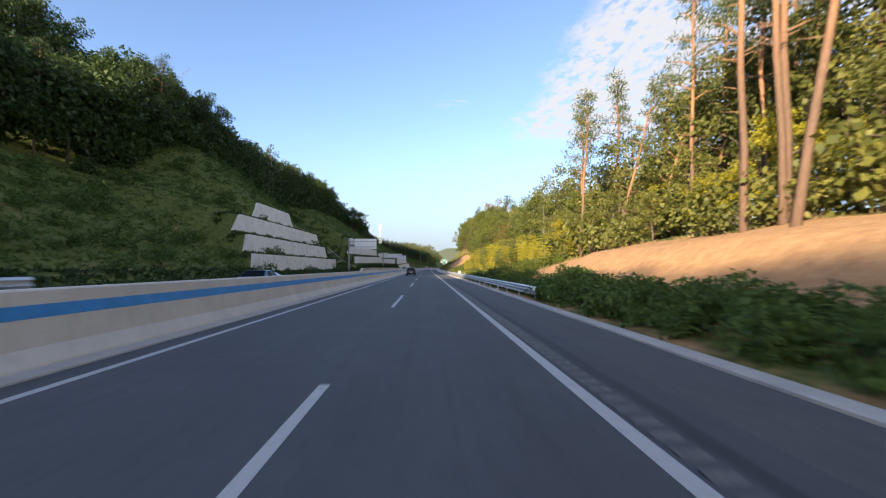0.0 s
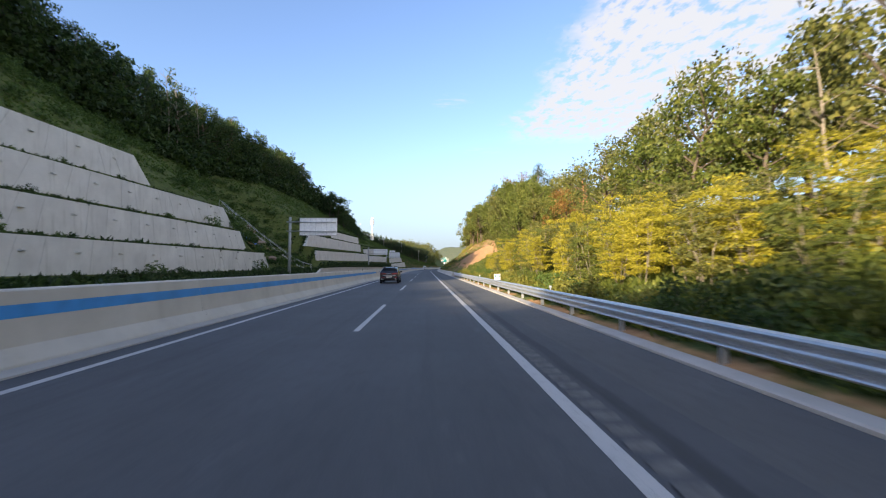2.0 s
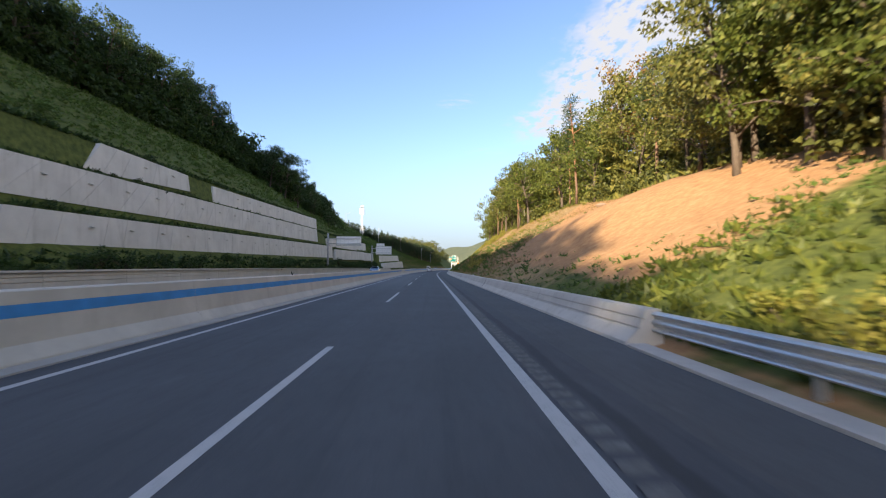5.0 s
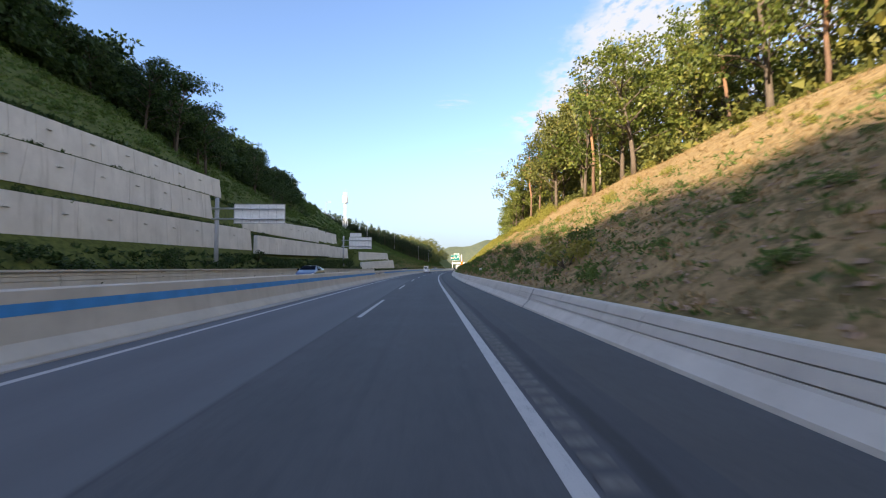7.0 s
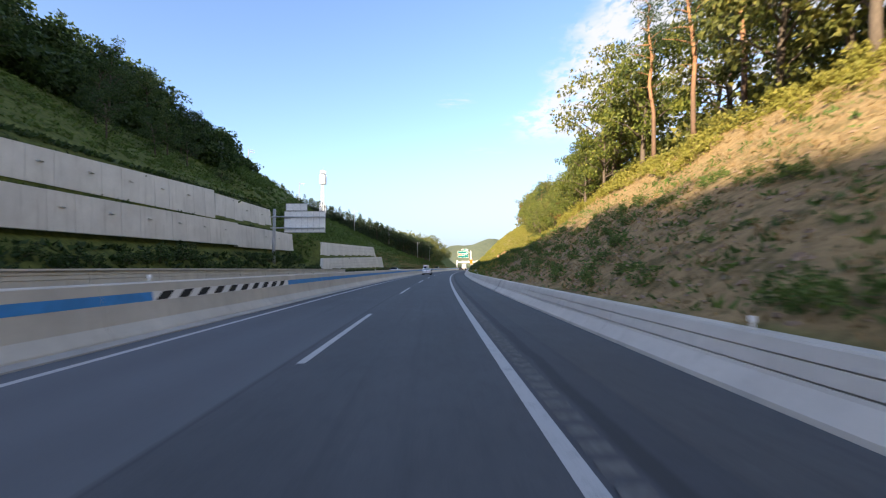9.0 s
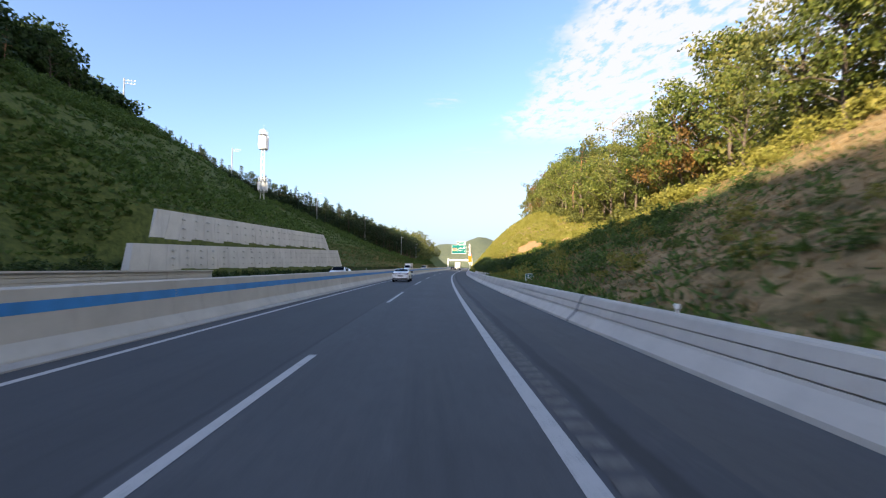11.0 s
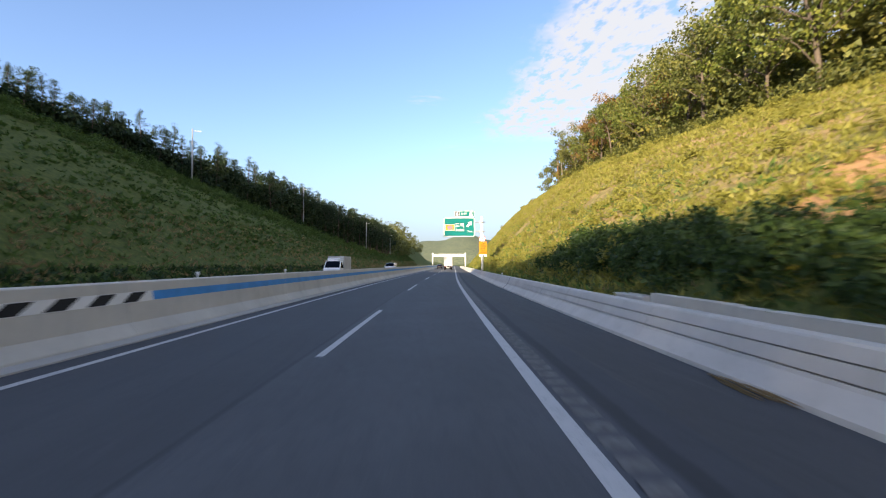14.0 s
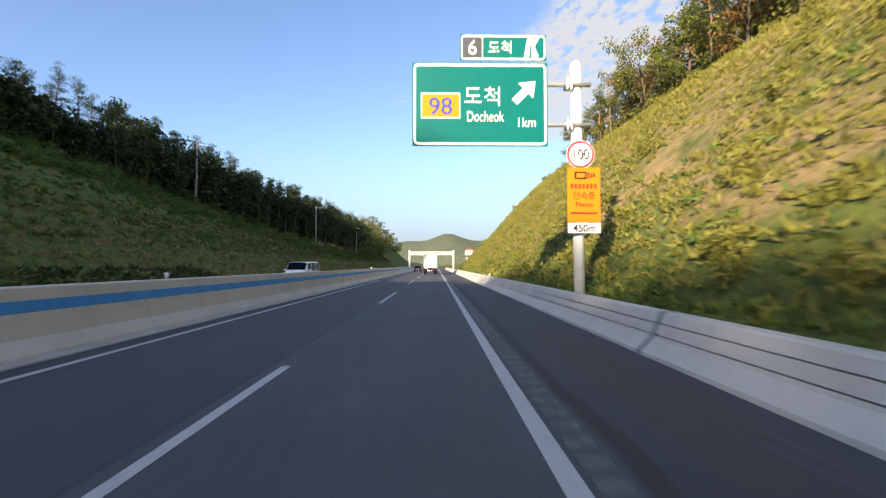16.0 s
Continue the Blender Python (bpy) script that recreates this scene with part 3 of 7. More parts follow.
def gz(s, d):
    """Height of the ground at stations s and offsets d (arrays)."""
    s, d = np.atleast_1d(np.asarray(s, float)), np.atleast_1d(np.asarray(d, float))
    i, j = np.clip(np.searchsorted(SC, s) - 1, 0, len(SC) - 2), np.clip(np.searchsorted(DC, d) - 1, 0, len(DC) - 2)
    a, b = (s - SC[i]) / (SC[i + 1] - SC[i]), (d - DC[j]) / (DC[j + 1] - DC[j])
    return (1 - a) * (1 - b) * H[i, j] + a * (1 - b) * H[i + 1, j] + (1 - a) * b * H[i, j + 1] + a * b * H[i + 1, j + 1]


def Rn(s, d, z):
    """R for arrays."""
    s, d = np.asarray(s, float), np.asarray(d, float)
    a, r = np.clip(s - S0, 0, S1 - S0) * KAPPA, 1.0 / KAPPA
    bend = s > S0
    x, y = np.where(bend, r - (r - d) * np.cos(a), d), np.where(bend, S0 + (r - d) * np.sin(a), s)
    over = np.maximum(0, s - S1)
    return np.stack([x + over * np.sin(a), y + over * np.cos(a), z + 0 * s], -1)


def bump01(x, lo, hi, soft):
    return float(np.clip((x - lo) / soft + 0.5, 0, 1) * np.clip((hi - x) / soft + 0.5, 0, 1))


gm = MB()
gm.grid([[tuple(p) for p in Rn(np.full(len(DC), s), DC, H[i])] for i, s in enumerate(SC)])
ground = part("ground", gm, "ground", smooth=True)
tagged(ground, "earth ground with grassy and bare cut slopes beside the road", "ground", kind="structure")
for n in ("soil", "dry", "rock", "weedy"):
    ground.data.attributes.new(n, "FLOAT", "POINT")
soil, dry, rock, weedy = [], [], [], []
for s in SC:
    for d in DC:
        so = 1.1 * bump01(s, -200, 41, 6) * bump01(d, 4.8, 12.5, 1.0) + 1.1 * bump01(s, 130, 170, 6) * bump01(d, 6.0, 20, 3)
        so += 0.22 * bump01(s, 160, 268, 8) * bump01(d, 13.8, 20, 2.0) + 0.85 * bump01(s, 308, 343, 6) * bump01(d, 7.5, 15.5, 2)
        so += 0.09 * bump01(s, 345, 430, 10) * bump01(d, 5, 20, 3) + 0.55 * bump01(d, 3.0, 4.4, 0.6) * bump01(s, -200, 130, 5)
        so += 0.34 * bump01(s, -50, 56, 5) * bump01(d, -34, -21, 3) + 0.42 * bump01(s, 112, 130, 4) * bump01(d, -33, -24, 2)
        dr = 1.0 * bump01(s, 146, 276, 14) * bump01(d, 4, 20, 2) + 0.50 * bump01(s, 325, 480, 14) * bump01(d, 5, 28, 3)
        dr += 0.20 * bump01(s, 350, 600, 10) * bump01(d, -37, -21, 4) + 0.4 * bump01(s, 128, 150, 6) * bump01(d, 4, 9, 2)
        ro = 0.36 * bump01(s, 164, 232, 8) * bump01(d, 4.0, 9.0, 2.0) + 0.25 * bump01(s, 225, 280, 8) * bump01(d, 6, 12, 2)
        soil.append(so), dry.append(dr), rock.append(ro), weedy.append(bump01(s, 158, 285, 10) * bump01(d, 3, 13.0, 3))
for n, v in (("soil", soil), ("dry", dry), ("rock", rock), ("weedy", weedy)):
    ground.data.attributes[n].data.foreach_set("value", v)

# ---------------------------------------------------------------- road
END = 900.0


def road_sheet(name, label, mat, cols, s0, s1, zf=None):
    mb, lat, sta = MB(), [], []
    st = stations(s0, s1, 5.0)
    mb.grid([[R(s, d, zf(s, d) if zf else 0.0) for d in cols] for s in st])
    for s in st:
        for d in cols:
            lat.append(d), sta.append(s)
    ob = part(name, mb, mat)
    for n, v in (("lat", lat), ("sta", sta)):
        ob.data.attributes.new(n, "FLOAT", "POINT").data.foreach_set("value", v)
    return tagged(ob, label, "road", kind="structure")


road_sheet("road", "dark grey asphalt carriageway with a sealed lane joint", "road", [-7.95, -5.6, -3.6, -1.8, 0.0, 1.2], -80, END)
road_sheet("shoulder", "grey asphalt hard shoulder", "shoulder", [1.2, 2.0, 3.15], -80, END)


def opp_z(s, d):
    return float(np.interp(s, *OZ)) + 0.012 * (-d - 9)


road_sheet("opposite_road", "asphalt of the opposite carriageway behind the median barrier", "opp", [-20.6, -17, -13, -9.1], -80, END, opp_z)

mk = part("edge_line", sweep([(-0.10, 0.006), (0.10, 0.006)], -60, 700, 5, caps=False), "line")
tagged(mk, "solid white edge line along the shoulder", "road marking", kind="structure")
mk = part("edge_line", sweep([(-7.28, 0.006), (-7.12, 0.006)], -60, 700, 5, caps=False), "line")
tagged(mk, "solid white edge line beside the median kerb", "road marking", kind="structure")
mk = part("edge_line", sweep([(-18.6, lambda s: opp_z(s, -18.6) + 0.006), (-18.42, lambda s: opp_z(s, -18.42) + 0.006)], -60, 700, 5, caps=False), "line")
tagged(mk, "solid white edge line of the opposite carriageway", "road marking", kind="structure")
for k in range(-2, 30):
    s = 16.96 - 20 + 20 * k
    if s < -40:
        continue
    da = part("lane_dash", sweep([(-3.545, 0.006), (-3.395, 0.006)], s, s + 8.0, 4, caps=False), "line")
    tagged(da, "white dashed lane line, eight metres long", "road marking", "lane dashes", "structure")

# milled rumble strip: shallow ridges beside the edge line
rb = MB()
n = int((420 + 40) / 0.42)
for i in range(n):
    s = -40 + i * 0.42
    a, b = R(s, 0.16), R(s, 0.44)
    c, d = R(s + 0.2, 0.44), R(s + 0.2, 0.16)
    e, f = R(s + 0.26, 0.44), R(s + 0.26, 0.16)
    for p, z in ((a, .004), (b, .004), (c, .03), (d, .03), (e, .004), (f, .004)):
        p.z = z
    k = len(rb.v)
    rb.v += [tuple(p) for p in (a, b, c, d, e, f)]
    rb.f += [(k, k + 1, k + 2, k + 3), (k + 3, k + 2, k + 4, k + 5)]
rs = part("rumble_strip", rb, "rumble")
tagged(rs, "milled asphalt rumble strip beside the edge line", "rumble strip", kind="stuff")

# kerbs
kb = thing("kerb", "weathered concrete kerb along the shoulder under the guard rail", "kerb", kind="structure")
for i, (a, b) in enumerate([(s, s + 4.0) for s in np.arange(-40, 124, 4.02)]):
    part("kerb_stone", sweep([(2.72, -0.05), (2.72, 0.05), (2.76, 0.07), (3.10, 0.075), (3.14, 0.05), (3.14, -0.05)], a, min(b, 125), 4), "curb", kb)
lk = thing("median_kerb", "pale concrete gutter strip at the foot of the median barrier", "kerb", kind="structure")
for a in np.arange(-40, 560, 10.0):
    part("kerb_stone", sweep([(-7.80, -0.02), (-7.81, 0.03), (-8.25, 0.06), (-8.25, -0.02)], a, a + 9.985, 5), "curb", lk)

# ---------------------------------------------------------------- barriers
mb_ = thing("median_barrier", "tall grey concrete median barrier with a painted blue stripe", "barrier", kind="structure")
MED = [(-8.14, 0.0), (-8.16, 0.09), (-8.36, 0.34), (-8.50, 1.24), (-8.53, 1.27), (-8.83, 1.27), (-8.86, 1.24), (-9.0, 0.34), (-9.2, 0.09), (-9.2, -0.05)]
for a in np.arange(-50.9, 600, 10.0):
    part("barrier_segment", sweep(MED, a, a + 9.985, 5), "barrier", mb_)
# the stripe lies on the sloped face, 3 mm proud


def face_d(z):
    return -8.36 - 0.14 * (z - 0.34) / 0.90 + 0.004


HATCH = ((105.6, 115.6), (220.8, 231.0), (330.0, 340.0))
cuts = [-50.9] + [x for h in HATCH for x in h] + [600]
for a, b in zip(cuts[::2], cuts[1::2]):
    st = a
    while st < b - 0.5:
        en = min(b, (math.floor((st + 50.9 + 0.01) / 10) + 1) * 10 - 50.9)
        part("blue_stripe", sweep([(face_d(0.80), 0.80), (face_d(1.02), 1.02)], st, en - 0.015, 5, caps=False), "blue", mb_, "blue painted stripe")
        st = en
for a, b in HATCH:
    part("hatch_ground", sweep([(face_d(0.79), 0.79), (face_d(1.03), 1.03)], a, b, 5, caps=False), "white", mb_, "white ground of a hatched marking")
    s = a + 0.1
    while s + 0.85 < b:
        q = MB()
        lo, hi = face_d(0.80) + 0.004, face_d(1.02) + 0.004
        q.quad(R(s, lo, 0.80), R(s + 0.5, lo, 0.80), R(s + 0.85, hi, 1.02), R(s + 0.35, hi, 1.02))
        part("hatch_bar", q, "black", mb_, "slanting black bar")
        s += 0.98

rbar = thing("roadside_barrier", "pale concrete safety barrier with two dark grooves", "barrier", kind="structure")
SIDE = [(2.76, -0.02), (2.78, 0.07), (3.02, 0.30), (3.045, 0.352), (3.10, 0.344), (3.10, 0.372), (3.055, 0.374), (3.137, 0.552), (3.19, 0.544), (3.19, 0.572), (3.147, 0.574),
        (3.23, 0.74), (3.26, 0.77), (3.52, 0.77), (3.55, 0.74), (3.62, -0.05)]
RJ = [125.0, 152.0, 180.4, 210.0, 240.0, 270.0, 299.7, 328.3, 358.6, 385.9, 415, 445, 475, 505, 535, 565]
for a, b in zip(RJ, RJ[1:]):
    for c in np.arange(a, b - 1, (b - a) / 3):
        part("barrier_segment", sweep(SIDE, c, c + (b - a) / 3 - 0.02, 5), "barrier_r", rbar)
    part("joint_strip", sweep([(2.755, 0.0), (2.775, 0.075), (3.015, 0.305), (3.225, 0.745), (3.255, 0.776), (3.53, 0.776), (3.56, 0.74)], b - 0.11, b + 0.11, 1), "joint", rbar, "grey mortar joint")

# far side parapet of the opposite carriageway
fb = thing("far_parapet", "weathered concrete parapet beyond the opposite carriageway", "barrier", kind="structure")
for a in np.arange(126.0, 292, 6.0):
    h = 1.02 if a > 130 else 0.95
    pr = [(-20.5, 0.3)] + [(dd, lambda s, h=h, zz=zz: opp_z(s, -20.5) + h - zz) for dd, zz in ((-20.52, 0.60), (-20.60, 0.595), (-20.60, 0.57), (-20.525, 0.565), (-20.535, 0.36), (-20.61, 0.355), (-20.61, 0.33), (-20.54, 0.325))] + [(-20.55, lambda s, h=h: opp_z(s, -20.5) + h - 0.12), (-20.42, lambda s, h=h: opp_z(s, -20.5) + h - 0.10), (-20.42, lambda s, h=h: opp_z(s, -20.5) + h),
          (-20.95, lambda s, h=h: opp_z(s, -20.5) + h), (-20.95, 0.3)]
    part("parapet_panel", sweep(pr, a, a + 5.97, 6), "barrier", fb)
part("parapet_end", sweep([(-20.5, 0.2), (-20.5, lambda s: 0.45 + (s - 123) * 0.27), (-20.95, lambda s: 0.45 + (s - 123) * 0.27), (-20.95, 0.2)], 123.0, 125.98, 1), "barrier", fb)
for a in np.arange(292, 420, 6.0):
    part("parapet_panel", sweep([(-20.5, 0.0), (-20.55, 0.42), (-20.85, 0.42), (-20.85, 0.0)], a, a + 5.97, 6), "barrier", fb)

# steel guard rail on the shoulder
gr = thing("guard_rail", "galvanised corrugated steel guard rail on steel posts", "guard rail")
W = [(3.42, 0.275), (3.36, 0.295), (3.34, 0.32), (3.36, 0.345), (3.42, 0.37), (3.42, 0.41), (3.36, 0.435), (3.335, 0.475), (3.335, 0.50), (3.36, 0.535), (3.42, 0.565), (3.42, 0.60), (3.36, 0.63), (3.335, 0.66), (3.36, 0.695), (3.43, 0.72)]
for a in np.arange(21.0, 124, 4.0):
    e = min(a + 4.03, 125.2)
    part("rail_beam", sweep(W + [(3.445, 0.72), (3.445, 0.275)], a, e, 4), "zinc", gr)
    p = MB()
    p.box(3.46, 3.58, a + 0.05, a + 0.17, -0.15, 0.70, 0.01)
    part("post", p, "zinc", gr)
    p = MB()
    p.box(3.43, 3.47, a + 0.04, a + 0.18, 0.47, 0.67, 0.008)
    part("spacer", p, "zinc", gr)
for s, e in ((20.9, -1), (125.3, 1)):
    p = MB()
    p.lathe([(0.28, 0.06), (0.28, 0.10), (0.72, 0.10), (0.72, 0.06)], "z", 12, (3.44, s, 0))
    part("end_wrap", p, "zinc", gr, smooth=True)

# steel rail behind the median at the beginning, with a small post-mounted box
mr = thing("median_rail", "galvanised steel rail behind the median barrier", "guard rail")
part("rail_beam", sweep([(-9.46, 1.24), (-9.42, 1.29), (-9.46, 1.33), (-9.46, 1.36), (-9.42, 1.40), (-9.46, 1.45), (-9.5, 1.45), (-9.5, 1.24)], -30, 7.2, 4), "zinc", mr)
for s in (-26, -22, -18, -14, -10, -6, -2, 2, 6):
    p = MB()
    p.box(-9.62, -9.5, s, s + 0.12, 0.0, 1.42, 0.01)
    part("post", p, "zinc", mr)
cb = thing("roadside_detector", "small white detector box on a short white post", "detector")
p = MB()
p.box(-0.05, 0.05, -0.05, 0.05, -0.5, 1.55, 0.01)
part("post", p, "white", cb)
p = MB()
p.box(-0.02, 0.42, -0.12, 0.12, 1.52, 1.72, 0.03)
part("housing", p, "white", cb)
cb.matrix_basis = at(7.4, -11.2, 0.55)

# ---------------------------------------------------------------- retaining walls
# s of the lower edge, s of the upper edge (both ends), d, foot and crown heights at both ends
WALLS = [
    ("A", 56.3, 58.0, 109.8, 111.6, -24.8, 1.0, 1.2, 3.45, 3.62), ("A", 58.0, 60.2, 105.6, 107.6, -26.6, 3.6, 4.0, 6.2, 6.42),
    ("A", 58.6, 62.0, 104.6, 107.5, -28.4, 6.6, 7.0, 9.15, 9.45), ("A", 70.6, 73.3, 89.4, 92.0, -30.2, 9.7, 10.0, 12.4, 12.55),
    ("B", 139.6, 140.4, 220.6, 220.9, -24.8, 3.0, 4.0, 5.15, 6.72), ("B", 137.8, 141.1, 213.6, 214.2, -26.6, 6.0, 7.4, 8.65, 10.1),
    ("B", 150.2, 152.3, 165.3, 165.6, -28.4, 9.3, 10.2, 11.9, 11.95), ("B", 170.8, 171.0, 219.4, 219.7, -28.4, 9.8, 10.8, 11.8, 13.1),
    ("C", 221.3, 221.4, 259.2, 259.4, -24.2, 3.6, 4.2, 6.05, 6.7), ("C", 259.5, 259.6, 276.8, 277.2, -24.4, 4.0, 4.2, 6.6, 6.75),
    ("C", 222.2, 222.4, 258.4, 258.6, -26.6, 6.9, 7.2, 8.7, 10.35), ("C", 258.8, 258.9, 274.0, 274.4, -26.7, 7.2, 7.5, 10.1, 10.2),
    ("F", 287.4, 288.0, 343.7, 346.6, -22.9, 0.9, 1.7, 3.3, 4.85), ("F", 292.0, 293.5, 341.0, 344.9, -24.9, 3.1, 4.5, 6.5, 7.75)]
walls = {}
for key, a0, a1, b1, b0, d, f0, f1, c0, c1 in WALLS:
    if key not in walls:
        walls[key] = thing("retaining_wall", "stained white concrete retaining wall in stepped tiers", "retaining wall", "stepped walls", "structure")
    w, tiers = walls[key], []
    n = max(2, int((b0 - a0) / 2.0))
    for i in range(n):
        k0, k1 = i / n, (i + 1) / n
        lo = [a0 + (b0 - a0) * k + (0.008 if j == 0 else -0.008) for j, k in enumerate((k0, k1))]
        hi = [a1 + (b1 - a1) * k + (0.008 if j == 0 else -0.008) for j, k in enumerate((k0, k1))]
        zf = [f0 + (f1 - f0) * k for k in (k0, k1)]
        zc = [c0 + (c1 - c0) * k for k in (k0, k1)]
        off = 0.012 * ((i * 7) % 3 - 1)
        pan = MB()
        fr = [R(lo[0], d + off, zf[0]), R(lo[1], d + off, zf[1]), R(hi[1], d - 0.12 + off, zc[1]), R(hi[0], d - 0.12 + off, zc[0])]
        bk = [R(lo[0], d - 0.6, zf[0]), R(lo[1], d - 0.6, zf[1]), R(hi[1], d - 0.6, zc[1]), R(hi[0], d - 0.6, zc[0])]
        pan.v += [tuple(p) for p in fr + bk]
        pan.f += [(0, 1, 2, 3), (7, 6, 5, 4), (0, 4, 5, 1), (1, 5, 6, 2), (2, 6, 7, 3), (3, 7, 4, 0)]
        part("wall_panel", pan, "wall", w)
        # short lug of concrete near the foot, with its soil anchor plate
        for up_k in ((0.30, 0.55, 0.80) if key == "F" else (0.62,) if i % 2 else ()):
            if not 1 < i < n - 1:
                continue
            s = (lo[0] + lo[1]) / 2
            z = zf[0] + up_k * (zc[0] - zf[0])
            lug = MB()
            q0, q1 = R(s - 0.16, d + 0.10, z), R(s + 0.16, d + 0.10, z)
            r0, r1 = R(s - 0.24, d - 0.10, z - 0.03), R(s + 0.24, d - 0.10, z - 0.03)
            hgt = Vector((0, 0, 0.10))
            lug.v += [tuple(p) for p in (q0, q1, q1 + hgt, q0 + hgt, r0, r1, r1 + hgt * 1.3, r0 + hgt * 1.3)]
            lug.f += [(0, 1, 2, 3), (0, 4, 5, 1), (1, 5, 6, 2), (2, 6, 7, 3), (3, 7, 4, 0)]
            part("anchor_block", lug, "wall", w)


# ---------------------------------------------------------------- signs
def sign_back(s, dpole, d0, d1, z0, z1, htop, bars, extra=None):
    """Rear of a large cantilever road sign of the opposite carriageway."""
    e = thing("cantilever_sign", "rear of a large road sign on a cantilever steel pole", "road sign", "sign backs")
    p = MB()
    p.tube([(dpole, 0, 0), (dpole, 0, htop * 0.5), (dpole, 0, htop)], [0.22, 0.205, 0.19], 16)
    p.tube([(dpole, 0, htop), (dpole, 0, htop + 0.03)], [0.205, 0.15], 16)
    part("pole", p, "pole", e, smooth=True)
    p = MB()
    p.box(dpole - 0.32, dpole + 0.32, -0.32, 0.32, -0.25, 0.05, 0.02)
    part("base_plate", p, "curb", e)
    for zb in bars:
        p = MB()
        p.tube([(dpole - 0.42, -0.20, zb), (d1 - 0.12, -0.20, zb)], 0.09, 12)
        part("arm", p, "zinc", e, smooth=True)
        p = MB()
        p.box(dpole - 0.22, dpole + 0.22, -0.24, 0.0, zb - 0.06, zb + 0.06, 0.02)
        part("clamp", p, "zinc", e)
    panels = [(d0, d1, z0, z1)] + ([extra] if extra else [])
    for a, b, lo, hi in panels:
        p = MB()
        p.box(a, b, 0.0, 0.02, lo, hi)
        part("panel", p, "signback", e, "bare aluminium rear face")
        for q in (a, b - 0.05):
            p = MB()
            p.box(q, q + 0.05, -0.05, -0.002, lo, hi)
            part("edge_rail", p, "pole", e)
        for q in (lo, hi - 0.05):
            p = MB()
            p.box(a + 0.052, b - 0.052, -0.05, -0.002, q, q + 0.05)
            part("edge_rail", p, "pole", e)
        n = max(2, int((b - a) / 0.75))
        for i in range(1, n):
            x = a + (b - a) * i / n
            p = MB()
            p.box(x - 0.025, x + 0.025, -0.06, -0.002, lo + 0.06, hi - 0.06)
            part("stiffener", p, "zinc", e)
    e.matrix_basis = at(s, 0, 0)
    return e


sign_back(112.0, -22.0, -20.6, -15.0, 6.35, 9.0, 9.05, (6.95, 8.35))
sign_back(207.0, -22.6, -20.9, -15.75, 6.15, 8.15, 8.75, (6.6, 7.65))
sign_back(266.0, -22.9, -21.6, -16.2, 6.15, 8.95, 9.2, (6.75, 8.2), (-21.4, -18.6, 9.0, 9.95))

# the large green direction sign
gs = thing("direction_sign", "large green and white motorway direction sign on a cantilever steel pole", "road sign")
p = MB()
p.tube([(3.78, 0.30, 0.3), (3.74, 0.30, 4.5), (3.71, 0.30, 8.5)], [0.185, 0.18, 0.175], 18)
part("pole", p, "white", gs, "pale grey steel pole", True)
p = MB()
p.lathe([(8.5, 0.18), (8.56, 0.16), (8.58, 0.02)], "z", 18, (3.71, 0.30, 0))
part("pole_cap", p, "pole", gs, smooth=True)
p = MB()
p.box(3.38, 4.18, -0.1, 0.7, 0.0, 0.45, 0.04)
part("footing", p, "curb", gs, "concrete footing")
for zb in (6.33, 7.69):
    p = MB()
    p.tube([(-1.5, 0.10, zb), (2.6, 0.10, zb), (4.15, 0.10, zb)], 0.075, 12)
    part("arm", p, "pole", gs, smooth=True)
    p = MB()
    p.box(3.30, 3.52, -0.02, 0.36, zb - 0.12, zb + 0.12, 0.02)
    part("clamp", p, "zinc", gs, "bolted clamp")
    for dx in (3.34, 3.48):
        p = MB()
        p.tube([(dx, -0.03, zb - 0.2), (dx, -0.03, zb + 0.2)], 0.02, 8)
        part("bolt", p, "zinc", gs)


def rounded(x0, x1, z0, z1, r, y, n=5):
    pts = []
    for cx, cz, a0 in ((x1 - r, z1 - r, 0), (x0 + r, z1 - r, 90), (x0 + r, z0 + r, 180), (x1 - r, z0 + r, 270)):
        for i in range(n + 1):
            a = radians(a0 + 90 * i / n)
            pts.append((cx + r * math.cos(a), y, cz + r * math.sin(a)))
    return pts[::-1]


def frame_ring(x0, x1, z0, z1, w, r, y):
    mb, o, i = MB(), rounded(x0, x1, z0, z1, r, y), rounded(x0 + w, x1 - w, z0 + w, z1 - w, max(0.01, r - w), y)
    n = len(o)
    for k in range(n):
        mb.quad(o[k], o[(k + 1) % n], i[(k + 1) % n], i[k])
    return mb


FLIP = Matrix.Rotation(radians(90), 4, "X")


def face(x, y, z):
    return Matrix.Translation((x, y, z)) @ FLIP


big = part("panel", MB().box(-1.80, 2.68, 0.0, 0.03, 5.58, 8.37), "green", gs, "green reflective sheet")
part("border", frame_ring(-1.76, 2.64, 5.62, 8.33, 0.075, 0.16, -0.004), "white", big, "white border")
sm = part("panel", MB().box(-0.22, 2.65, 0.0, 0.03, 8.45, 9.33), "green", gs, "small green sheet with the exit number")
part("border", frame_ring(-0.19, 2.62, 8.48, 9.30, 0.05, 0.12, -0.004), "white", sm, "white border")
part("number_field", MB().poly(rounded(-0.13, 0.50, 8.54, 9.24, 0.07, -0.006)), "signgrey", sm, "slate grey field")
part("divider", MB().box(0.505, 0.54, -0.008, -0.003, 8.53, 9.25), "white", sm)
text("6", 0.66, "white", sm, face(0.19, -0.012, 8.66), "numeral", align="CENTER")
text("도척", 0.46, "white", sm, face(1.12, -0.012, 8.72), "lettering", align="CENTER")
ex = MB()
